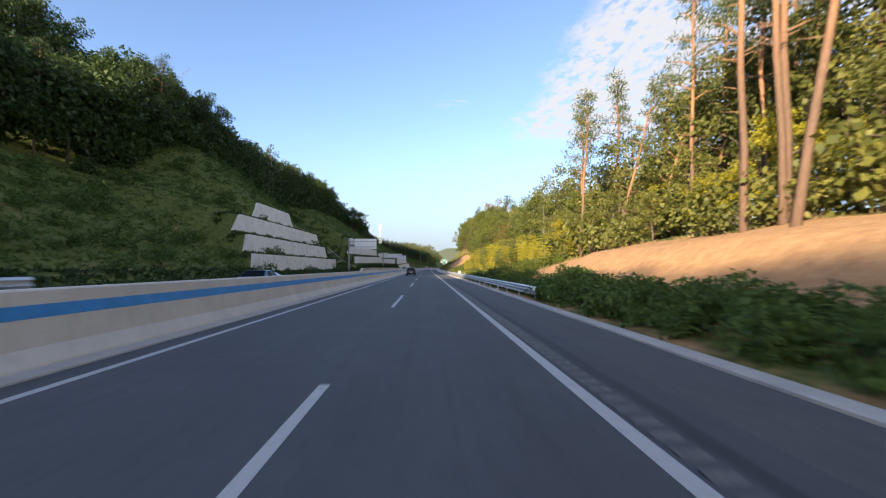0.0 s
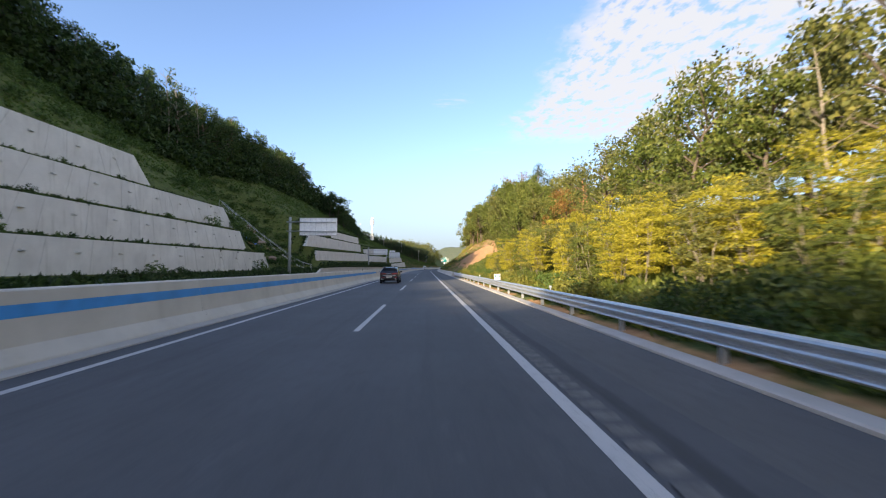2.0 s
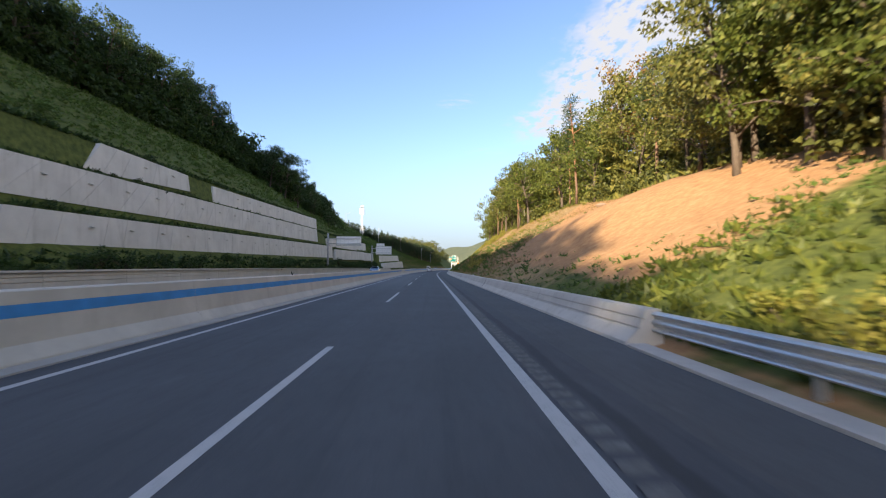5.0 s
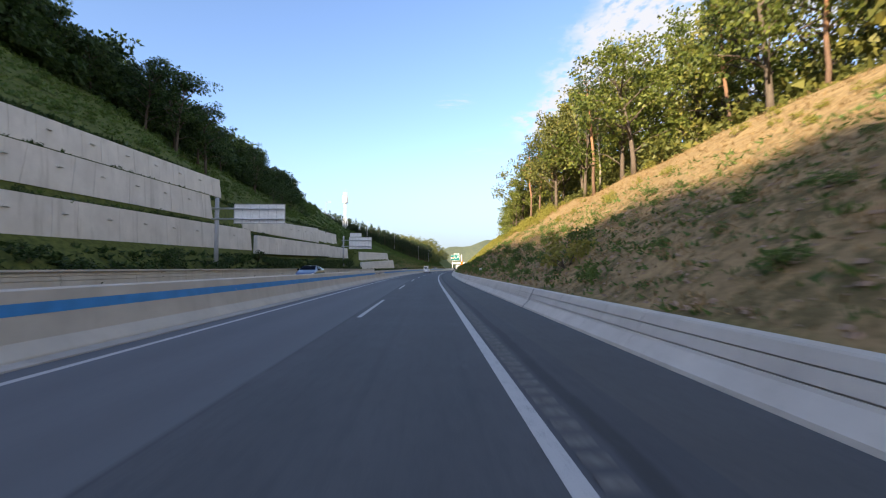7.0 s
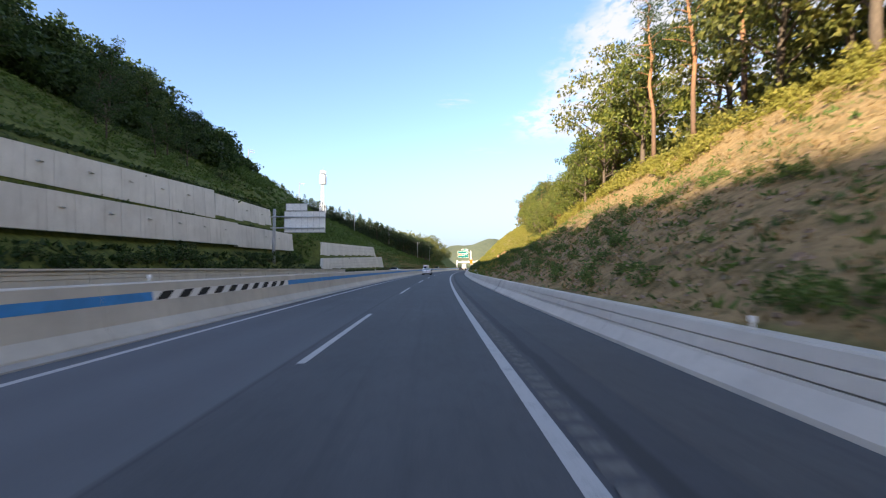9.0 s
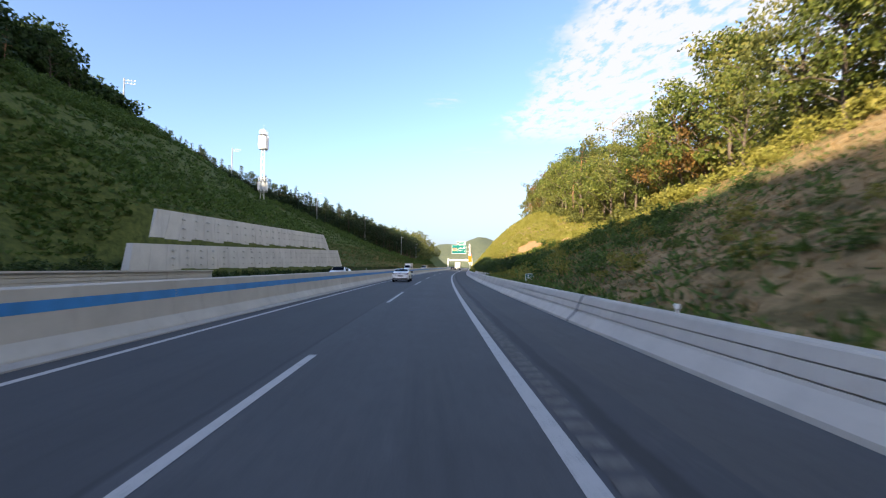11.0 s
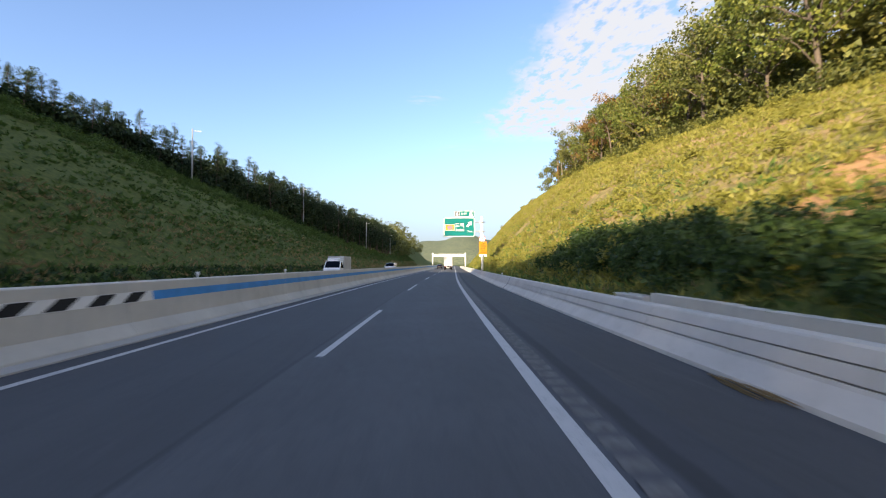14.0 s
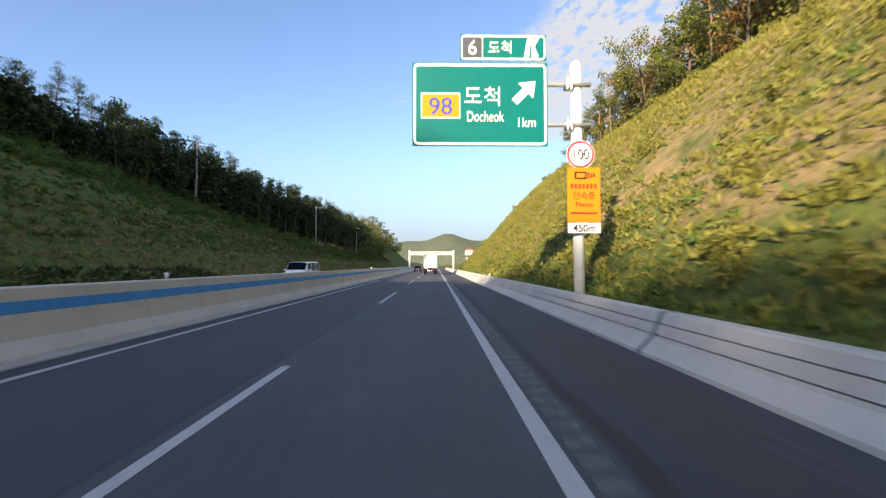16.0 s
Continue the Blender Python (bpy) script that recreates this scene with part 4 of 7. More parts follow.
for pts in (((1.90, 8.58), (2.08, 8.58), (2.14, 9.20), (2.02, 9.20)), ((2.16, 8.58), (2.40, 8.58), (2.26, 8.92), (2.42, 9.20), (2.28, 9.20), (2.24, 9.10), (2.22, 9.20), (2.17, 9.20))):
    ex.poly([(x, -0.008, z) for x, z in pts])
part("exit_symbol", ex, "white", sm, "white exit lane symbol")
part("route_field", MB().box(-1.52, -0.22, -0.007, -0.002, 6.50, 7.35), "white", big, "white edged field")
part("route_plate", MB().box(-1.48, -0.26, -0.013, -0.008, 6.54, 7.31), "yellow", big, "orange yellow route plate")
text("98", 0.80, "signblue", big, face(-0.87, -0.02, 6.63), "numeral", "blue route number", "CENTER")
text("도", 0.70, "white", big, face(0.20, -0.012, 7.0), "lettering", align="CENTER")
text("척", 0.70, "white", big, face(0.86, -0.012, 6.98), "lettering", align="CENTER")
text("Docheok", 0.50, "white", big, face(0.60, -0.012, 6.40), "lettering", align="CENTER", squeeze=0.66)
text("1km", 0.46, "white", big, face(1.96, -0.012, 6.22), "lettering", align="CENTER", squeeze=0.85)
ar = MB()
ca, sa = math.cos(radians(45)), math.sin(radians(45))
arrow = [(-0.48, -0.13), (0.05, -0.13), (0.05, -0.36), (0.50, 0.0), (0.05, 0.36), (0.05, 0.13), (-0.48, 0.13)]
ar.poly([(1.92 + x * ca - z * sa, -0.008, 7.40 + x * sa + z * ca) for x, z in arrow])
part("arrow", ar, "white", big, "white exit arrow")
gs.matrix_basis = at(392.0, 0, 0)

sl = thing("speed_limit_sign", "round white speed limit sign with a red ring", "road sign")


def disc(r, y, n=40):
    return [(r * math.cos(-2 * math.pi * i / n), y, r * math.sin(-2 * math.pi * i / n)) for i in range(n)]


p = MB()
p.lathe([(0.0, 0.02), (0.0, 0.47), (0.02, 0.47), (0.02, 0.02)], "y", 40)
part("plate", p, "white", sl)
rg, o, i = MB(), disc(0.455, -0.004), disc(0.375, -0.004)
for k in range(40):
    rg.quad(o[k], o[(k + 1) % 40], i[(k + 1) % 40], i[k])
part("ring", rg, "red", sl, "red ring")
text("100", 0.50, "black", sl, face(0, -0.01, -0.17), "numeral", align="CENTER", squeeze=0.78, bold=0.012)
part("bracket", MB().box(-0.08, 0.08, 0.021, 0.06, -0.3, 0.3, 0.01), "zinc", sl)
sl.matrix_basis = at(391.95, 3.74, 5.30)

og = thing("camera_warning_sign", "orange speed camera warning sign with a white distance plate", "road sign")
part("plate", MB().box(-0.54, 0.54, 0, 0.02, 0, 1.80, 0.008), "orange", og, "orange reflective sheet")
part("camera_symbol", MB().box(-0.30, 0.10, -0.008, -0.002, 1.42, 1.66), "dark", og, "dark camera symbol")
part("symbol_field", MB().box(-0.24, 0.04, -0.014, -0.009, 1.47, 1.61), "orange", og)
for k in range(3):
    part("symbol_bar", MB().box(0.13 + 0.09 * k, 0.18 + 0.09 * k, -0.008, -0.002, 1.44 + 0.02 * k, 1.64 - 0.02 * k), "dark", og)
for k in range(7):       # a row that cannot be read
    part("letter_bar", MB().box(-0.44 + 0.128 * k, -0.35 + 0.128 * k, -0.008, -0.002, 1.10, 1.26), "signbrown", og, "brown bar of lettering")
text("단속중", 0.27, "dark", og, face(0, -0.01, 0.77), "lettering", align="CENTER")
text("Photo", 0.24, "dark", og, face(0, -0.01, 0.50), "lettering", align="CENTER")
part("letter_bar", MB().box(-0.44, 0.44, -0.008, -0.002, 0.26, 0.33), "signbrown", og)
lo = part("distance_plate", MB().box(-0.54, 0.54, 0, 0.02, -0.36, -0.02, 0.006), "white", og, "white distance plate")
text("450m", 0.33, "black", lo, face(0, -0.01, -0.31), "lettering", align="CENTER", bold=0.014)
part("bracket", MB().box(-0.08, 0.08, 0.021, 0.07, -0.2, 1.6, 0.01), "zinc", og)
og.matrix_basis = at(391.93, 3.83, 3.06)


def km_sign(s, d, z, blank=False):
    e = thing("distance_marker", "small white and green distance marker plate on a short post" if not blank else "small white plate on a short post", "road sign", "markers")
    p = MB()
    p.tube([(0, 0.03, -1.1), (0, 0.03, 0.25)], 0.025, 8)
    part("post", p, "zinc", e, smooth=True)
    part("plate", MB().box(-0.25, 0.25, -0.012, 0.0, -0.22 if not blank else 0.0, 0.24, 0.004), "white", e)
    if not blank:
        part("number_field", MB().box(-0.21, 0.21, -0.018, -0.013, 0.02, 0.20), "green", e, "green field")
        part("letter_bar", MB().box(-0.12, -0.02, -0.024, -0.019, 0.06, 0.16), "white", e)
        part("letter_bar", MB().box(0.02, 0.12, -0.024, -0.019, 0.06, 0.16), "white", e)
        text("4", 0.24, "black", e, face(0, -0.02, -0.19), "numeral", align="CENTER")
    e.matrix_basis = at(s, d, z)


km_sign(80.5, 4.0, 0.86)
km_sign(283.2, 4.3, 1.0)
km_sign(214.2, 5.0, 1.38, True)
km_sign(329.9, 5.0, 1.08, True)

dl = thing("delineator", "small white reflector post on the barrier top", "reflector", "delineators")
p = MB()
p.tube([(0, 0, 0), (0, 0, 0.10)], [0.03, 0.022], 8)
part("stem", p, "white", dl, smooth=True)
part("head", MB().box(-0.055, 0.055, -0.02, 0.02, 0.095, 0.19, 0.012), "white", dl)
spots = [(s, -8.68, 1.265) for s in (300.9, 349.8, 390.3, 342.4, 430, 470, 260, 221)] + [(s, 3.40, 0.765) for s in (215.6, 265, 315.1, 364.3, 414, 464, 165)]
dl.matrix_basis = at(*spots[0])
for q in spots[1:]:
    copy_thing(dl, at(*q))
copy_thing(dl, at(63.8, 3.52, 0.69)), copy_thing(dl, at(88.0, 3.52, 0.69)), copy_thing(dl, at(112.0, 3.52, 0.69))

# ---------------------------------------------------------------- masts on the left hill
tw = thing("antenna_tower", "white lattice antenna mast with round platforms on the hillside", "antenna tower")
for a in (90, 210, 330):
    x, y = 0.62 * math.cos(radians(a)), 0.62 * math.sin(radians(a))
    p = MB()
    p.tube([(x, y, -1.0), (x * 0.85, y * 0.85, 9), (x * 0.7, y * 0.7, 18.4)], 0.10, 8)
    part("leg", p, "white", tw, smooth=True)
for k in range(9):
    z0, z1 = 0.4 + 1.95 * k, 0.4 + 1.95 * (k + 1)
    for a in (90, 210, 330):
        f0, f1 = 0.62 - 0.19 * z0 / 18, 0.62 - 0.19 * z1 / 18
        p = MB()
        p.tube([(f0 * math.cos(radians(a)), f0 * math.sin(radians(a)), z0), (f1 * math.cos(radians(a + 120)), f1 * math.sin(radians(a + 120)), z1)], 0.035, 5)
        part("brace", p, "white", tw)
for z, r in ((1.8, 1.15), (4.6, 1.15), (13.4, 1.15), (17.4, 1.15)):
    p = MB()
    p.lathe([(z - 0.06, 0.3), (z - 0.06, r), (z + 0.02, r), (z + 0.02, 0.3)], "z", 20)
    part("platform", p, "pole", tw)
    p = MB()
    for hh in (0.55, 1.05):
        p.lathe([(z + hh - 0.03, r - 0.03), (z + hh - 0.03, r + 0.03), (z + hh + 0.03, r + 0.03), (z + hh + 0.03, r - 0.03), (z + hh - 0.03, r - 0.03)], "z", 20)
    for a in range(0, 360, 45):
        p.tube([(r * math.cos(radians(a)), r * math.sin(radians(a)), z), (r * math.cos(radians(a)), r * math.sin(radians(a)), z + 1.05)], 0.025, 5)
    part("railing", p, "white", tw)
for z, n_, hgt in ((13.55, 9, 3.4), (2.2, 7, 2.2)):
    for k in range(n_):
        a = 360 / n_ * k
        p = MB().box(-0.24, 0.24, -0.09, 0.09, 0, hgt, 0.03)
        q = part("antenna_panel", p, "white", tw)
        q.matrix_basis = Matrix.Rotation(radians(a), 4, "Z") @ Matrix.Translation((0, 1.22, z))
p = MB()
p.tube([(0, 0, 17.4), (0, 0, 20.2)], [0.06, 0.02], 8)
part("lightning_rod", p, "white", tw, smooth=True)
tw.matrix_basis = at(372.2, -52.2, 20.0)


def utility_pole(s, d, z, h, arms, lean=0):
    e = thing("utility_pole", "grey concrete utility pole with a steel crossarm on the hillside", "utility pole", "utility poles")
    p = MB()
    p.tube([(0, 0, -1.5), (0, 0, h)], [0.19, 0.11], 12)
    part("shaft", p, "pole", e, smooth=True)
    for k, (zz, w) in enumerate(arms):
        part("crossarm", MB().box(-0.1, w, -0.05, 0.05, h - zz - 0.05, h - zz + 0.05, 0.01), "zinc", e)
        for x in (0.35 * w, 0.65 * w, 0.95 * w):
            p = MB()
            p.lathe([(0.0, 0.03), (0.05, 0.07), (0.10, 0.035), (0.15, 0.06), (0.2, 0.02)], "z", 8, (x, 0, h - zz + 0.05))
            part("insulator", p, "white", e, smooth=True)
    e.matrix_basis = at(s, d, z, 25, lean)


for s, d, top, arms in ((376.3, -63.3, 35.1, [(0.4, 2.2), (0.9, 1.6)]), (415.0, -52.6, 29.0, [(0.5, 1.5)]), (459.3, -45.4, 24.8, [(0.6, 1.0)]), (503.0, -35.2, 18.6, [(0.5, 1.4)]),
                        (560.0, -34.0, 17.5, [(0.5, 1.4)]), (336.5, -62.1, 37.2, [(0.4, 1.8), (1.0, 1.8)])):
    z = float(gz(s, d)[0])
    utility_pole(s, d, z, top - z, arms)

# ---------------------------------------------------------------- things on the left slope
st = thing("slope_stairs", "narrow concrete maintenance stairs with steel rails up the grassy slope", "stairs")


def slope_path(k):
    return 121.2 + 8.2 * k ** 2.2, -36.5 + 13.2 * k


n = 46
for i in range(n):
    s, d = slope_path(i / n)
    q = part("step", MB().box(-0.2, 0.2, -0.45, 0.45, -0.2, 0.10, 0.015), "curb", st)
    q.matrix_basis = at(s, d, float(gz(s, d)[0]))
for off in (-0.5, 0.5):
    pts = []
    for i in range(13):
        s, d = slope_path(i / 12)
        pts.append(R(s + off, d, float(gz(s, d)[0]) + 1.0))
        p = MB()
        p.tube([R(s + off, d, float(gz(s, d)[0]) - 0.2), pts[-1]], 0.025, 6)
        part("rail_post", p, "zinc", st)
    p = MB()
    p.tube(pts, 0.03, 6)
    part("handrail", p, "zinc", st, smooth=True)
tp = thing("tarpaulin", "crumpled blue tarpaulin lying on the grassy slope", "tarpaulin")
rows = []
for i in range(13):
    row = []
    for j in range(7):
        s, d = 113.6 + 0.22 * i + 0.25 * j, -31.6 + 0.27 * i + 0.06 * j
        row.append(R(s, d, float(gz(s, d)[0]) + 0.16 + 0.12 * noise.noise((s * 2.1, d * 2.3, 4.0))))
    rows.append(row)
part("sheet", MB().grid(rows), "tarp", tp, smooth=True)
for k, (s, d, sc) in enumerate(((118.5, -29.0, 1.0), (121.5, -31.5, 0.7), (116.5, -26.2, 0.9), (124.0, -33.0, 0.6), (152, 13.0, 0.4), (327, 13, 0.35), (204, 9, 0.2), (196, 6.4, 0.2))):
    e = MB()
    rr = random.Random(k)
    e.lathe([(-0.5, 0.05), (-0.35, 0.7), (0.1, 0.95), (0.45, 0.6), (0.62, 0.06)], "z", 9)
    e.v = [(x * (1 + 0.25 * rr.uniform(-1, 1)), y * (1 + 0.25 * rr.uniform(-1, 1)), z * (1 + 0.2 * rr.uniform(-1, 1))) for x, y, z in e.v]
    ob = part("boulder", e, "stone")
    ob.matrix_basis = at(s, d, float(gz(s, d)[0]) + 0.1, 40 * k) @ Matrix.Diagonal((sc * 1.3, sc, sc * 0.8, 1))
    tagged(ob, "weathered boulder sticking out of the slope", "boulder", "boulders")
# loose stones on the cut slope
rs_ = MB()
rr = random.Random(5)
for k in range(2600):
    s, d = rr.uniform(160, 262), 4.3 + 7.5 * rr.random() ** 1.4
    c = R(s, d, float(gz(s, d)[0]) + 0.02)
    r = 0.025 + 0.07 * rr.random() ** 1.8
    b = len(rs_.v)
    for dx, dy, dz in ((-1, -1, -.4), (1, -1, -.3), (1.1, 1, -.4), (-.9, 1, -.4), (-.5, -.6, .7), (.6, -.5, .6), (.5, .6, .75), (-.6, .5, .6)):
        rs_.v.append((c.x + r * dx * rr.uniform(.7, 1.2), c.y + r * dy * rr.uniform(.7, 1.6), c.z + r * dz * rr.uniform(.6, 1.1)))
    rs_.f += [tuple(b + i for i in q) for q in ((0, 3, 2, 1), (4, 5, 6, 7), (0, 1, 5, 4), (1, 2, 6, 5), (2, 3, 7, 6), (3, 0, 4, 7))]
tagged(part("loose_stones", rs_, "stone"), "loose broken stones scattered on the cut slope", "stones", kind="stuff")
# drainage channel behind the barrier, cracked concrete
dr_ = thing("drain_channel", "concrete drainage channel edge behind the roadside barrier", "drain", kind="structure")
for k, a in enumerate(np.arange(306, 341, 3.5)):
    top = 0.80 + 0.012 * (k * 7 % 5)
    part("channel_edge", sweep([(4.40, -0.1), (4.40, top), (4.42, top + 0.02), (4.58, top + 0.02), (4.60, top), (4.60, -0.1)], a, a + 3.47, 3), "barrier", dr_)
part("channel_head", sweep([(4.35, -0.1), (4.35, 0.70), (4.38, 0.73), (4.98, 0.73), (5.0, 0.70), (5.0, -0.1)], 341.3, 343.4, 2), "barrier", dr_, "broken block at the end of the channel")

# dry reed stalks lying on the shoulder
reeds = thing("reed_bundle", "loose bundle of dry yellow reed stalks lying on the shoulder", "plant debris")
lay = random.Random(77)
for k in range(13):
    a, dd = lay.uniform(333.9, 334.7), lay.uniform(2.50, 2.74)
    st = [R(a + q * lay.uniform(0.8, 1.1), dd + 0.10 * q + lay.uniform(-0.03, 0.03), 0.012 + 0.012 * (k % 4)) for q in (0, 0.3, 0.65, 1.0)]
    p = MB()
    p.tube([tuple(v) for v in st], 0.009, 5)
    part("stalk", p, "straw", reeds)

# ---------------------------------------------------------------- far end of the road
ga = thing("gantry", "white steel sign gantry over the carriageway far ahead", "gantry")
for d in (-9.6, 4.6):
    p = MB()
    p.tube([(d, 0, 0), (d, 0, 7.6)], 0.28, 10)
    part("column", p, "white", ga, smooth=True)
part("beam", MB().box(-9.6, 4.6, -0.25, 0.25, 5.75, 6.25, 0.04), "white", ga)
part("beam", MB().box(-9.6, 4.6, -0.12, 0.12, 6.8, 7.0, 0.03), "white", ga)
for k in range(7):
    p = MB()
    x = -9.4 + 2.0 * k
    p.tube([(x, 0, 6.2), (x + 1.0, 0, 6.85), (x + 2.0, 0, 6.2)], 0.06, 6)
    part("lattice", p, "white", ga)
for x in (-5.4, -1.8):
    part("camera_box", MB().box(x - 0.2, x + 0.2, -0.5, -0.26, 5.4, 5.9, 0.03), "pole", ga)
ga.matrix_basis = at(520, 0, 0) @ Matrix.Diagonal((1, 1, 0.87, 1))


def house(s, d, z, w, l, h, turn, roof):
    e = thing("house", "small pale house with a %s roof on the hillside" % ("red tiled" if roof == "roofred" else "grey"), "house", "village houses")
    body = part("wall", MB().box(-w / 2, w / 2, -l / 2, l / 2, -3, h), "plasterwhite", e)
    p = MB()
    p.v += [(-w / 2 - .5, -l / 2 - .5, h), (w / 2 + .5, -l / 2 - .5, h), (w / 2 + .5, l / 2 + .5, h), (-w / 2 - .5, l / 2 + .5, h), (0, -l / 2 - .5, h + w * 0.32), (0, l / 2 + .5, h + w * 0.32)]
    p.f += [(0, 1, 4), (2, 3, 5), (0, 4, 5, 3), (1, 2, 5, 4), (0, 3, 2, 1)]
    part("roof", p, roof, e)
    for x in (-w * 0.25, w * 0.25):
        part("window", MB().box(x - 0.7, x + 0.7, -l / 2 - 0.06, -l / 2 - 0.01, h * 0.4, h * 0.8), "glass", e)
    e.matrix_basis = at(s, d, z, turn)


hr = random.Random(3)
for k in range(16):
    s, d = 1085 + hr.uniform(-40, 120), 55 + 17 * (k % 8) + hr.uniform(-6, 6)
    house(s, d, 9 + 11 * (k // 8) + hr.uniform(-2, 4), hr.uniform(9, 13), hr.uniform(10, 15), hr.uniform(5, 7.5), hr.uniform(-40, 40), "roofred" if k % 3 else "signgrey")


# ---------------------------------------------------------------- vehicles
class Shell:
    """Car body as a surface over length y and a section index k (0 under the floor, 10 at the middle of the roof)."""

    def __init__(self, L, W, low, belt, roof, rw, ends):
        self.L, self.W, self.low, self.belt, self.roof, self.rw, self.ends = L, W, low, belt, roof, rw, ends

    def section(self, y):
        k = y / self.L
        w = self.W / 2 * float(np.interp(k, *self.ends))
        zl, zb, zr = (float(np.interp(k, *t)) for t in (self.low, self.belt, self.roof))
        wr = w * float(np.interp(k, *self.rw))
        hi = max(0.0, zr - zb)
        wt = 0.96 * w
        f = min(1.0, hi / 0.30)
        wr = wt * (1 - f) * 0.93 + wr * f
        return [(0, zl), (0.80 * w, zl), (0.965 * w, zl + 0.07), (0.995 * w, zl + 0.24), (w, zl + 0.5 * (zb - zl)), (0.985 * w, zb - 0.10), (wt, zb),
                (wt + (wr - wt) * 0.5, zb + hi * 0.52), (wr + 0.02, zb + hi * 0.88), (wr * 0.82, zr - 0.012 * f), (0, zr)]

    def point(self, y, k):
        q = self.section(y)
        i = min(9, int(k))
        a, b = q[i], q[i + 1]
        return Vector((a[0] + (b[0] - a[0]) * (k - i), y, a[1] + (b[1] - a[1]) * (k - i)))

    def body(self, n=46):
        mb = MB()
        ys = [self.L * (0.5 - 0.5 * math.cos(math.pi * i / n)) for i in range(n + 1)]
        rows = []
        for y in ys:
            q = self.section(y)
            rows.append([(-x, y, z) for x, z in q[::-1]] + [(x, y, z) for x, z in q[1:]])
        mb.grid([r[::-1] for r in rows])
        mb.poly(rows[0])
        mb.poly(rows[-1][::-1])
        return mb

    def patch(self, y0, y1, k0, k1, off=0.007, side=1, nu=8, nv=4):
        """A piece of the surface, set proud; the y bounds may be (at k0, at k1)."""
        y0 = y0 if isinstance(y0, tuple) else (y0, y0)
        y1 = y1 if isinstance(y1, tuple) else (y1, y1)
        rows = []
        for j in range(nv + 1):
            t = j / nv
            k, a, b = k0 + (k1 - k0) * t, y0[0] + (y0[1] - y0[0]) * t, y1[0] + (y1[1] - y1[0]) * t
            row = []
            for i in range(nu + 1):
                y = a + (b - a) * i / nu
                p = self.point(y, k)
                du = self.point(min(self.L, y + 0.02), k) - self.point(max(0, y - 0.02), k)
                dv = self.point(y, min(10, k + 0.08)) - self.point(y, max(0, k - 0.08))
                nrm = du.cross(dv)
                nrm = nrm.normalized() if nrm.length > 1e-9 else Vector((1, 0, 0))
                if nrm.x < -1e-6 or (abs(nrm.x) < 1e-6 and nrm.z < 0):
                    nrm = -nrm
                p = p + nrm * off
                row.append((p.x * side, p.y, p.z))
            rows.append(row if side > 0 else row[::-1])
        return MB().grid(rows)

    def across(self, y0, y1, k0=8.3, off=0.008, nu=8):
        """A pane over the whole width."""
        rows = []
        for i in range(nu + 1):
            y = y0 + (y1 - y0) * i / nu
            row = []
            for side, ks in ((-1, np.linspace(k0, 10, 5)), (1, np.linspace(10, k0, 5)[1:])):
                for k in ks:
                    p = self.point(y, k)
                    du = self.point(y + 0.02, 10) - self.point(y - 0.02, 10)
                    up_ = Vector((0, -du.z, du.y)).normalized()
                    p = p + up_ * off
                    row.append((side * p.x, p.y, p.z))
            rows.append(row)
        return MB().grid([r[::-1] for r in rows])


def wheel(parent, x, y, r, wd, side):
    ty = MB()
    o = 0.5 * wd
    ty.lathe([(-o, r * 0.66), (-o, r * 0.93), (-o * 0.75, r), (o * 0.75, r), (o, r * 0.93), (o, r * 0.66)], "x", 28)
    w = part("wheel", ty, "dark", parent, "black tyre with a spoked alloy rim", True)
    w.matrix_basis = Matrix.Translation((x, y, r))
    rim = MB()
    f = side * (o - 0.015)
    rim.lathe([(f, r * 0.66), (f - side * 0.012, r * 0.60), (f - side * 0.05, r * 0.58)], "x", 28)
    for k in range(10):
        a = 2 * math.pi * k / 10
        c, s_ = math.cos(a), math.sin(a)
        t = Vector((0, -s_, c)) * 0.028
        i0, i1 = Vector((f - side * 0.01, c * 0.04, s_ * 0.04)), Vector((f, c * r * 0.62, s_ * r * 0.62))
        rim.quad(i0 - t, i1 - t * 0.8, i1 + t * 0.8, i0 + t)
    rim.lathe([(f + side * 0.006, 0.001), (f + side * 0.006, r * 0.16), (f - side * 0.02, r * 0.18)], "x", 16)
    part("rim", rim, "rim", w)
    back_ = MB()
    back_.lathe([(f - side * 0.07, 0.001), (f - side * 0.07, r * 0.6)], "x", 20)
    part("brake_disc", back_, "dark", w)


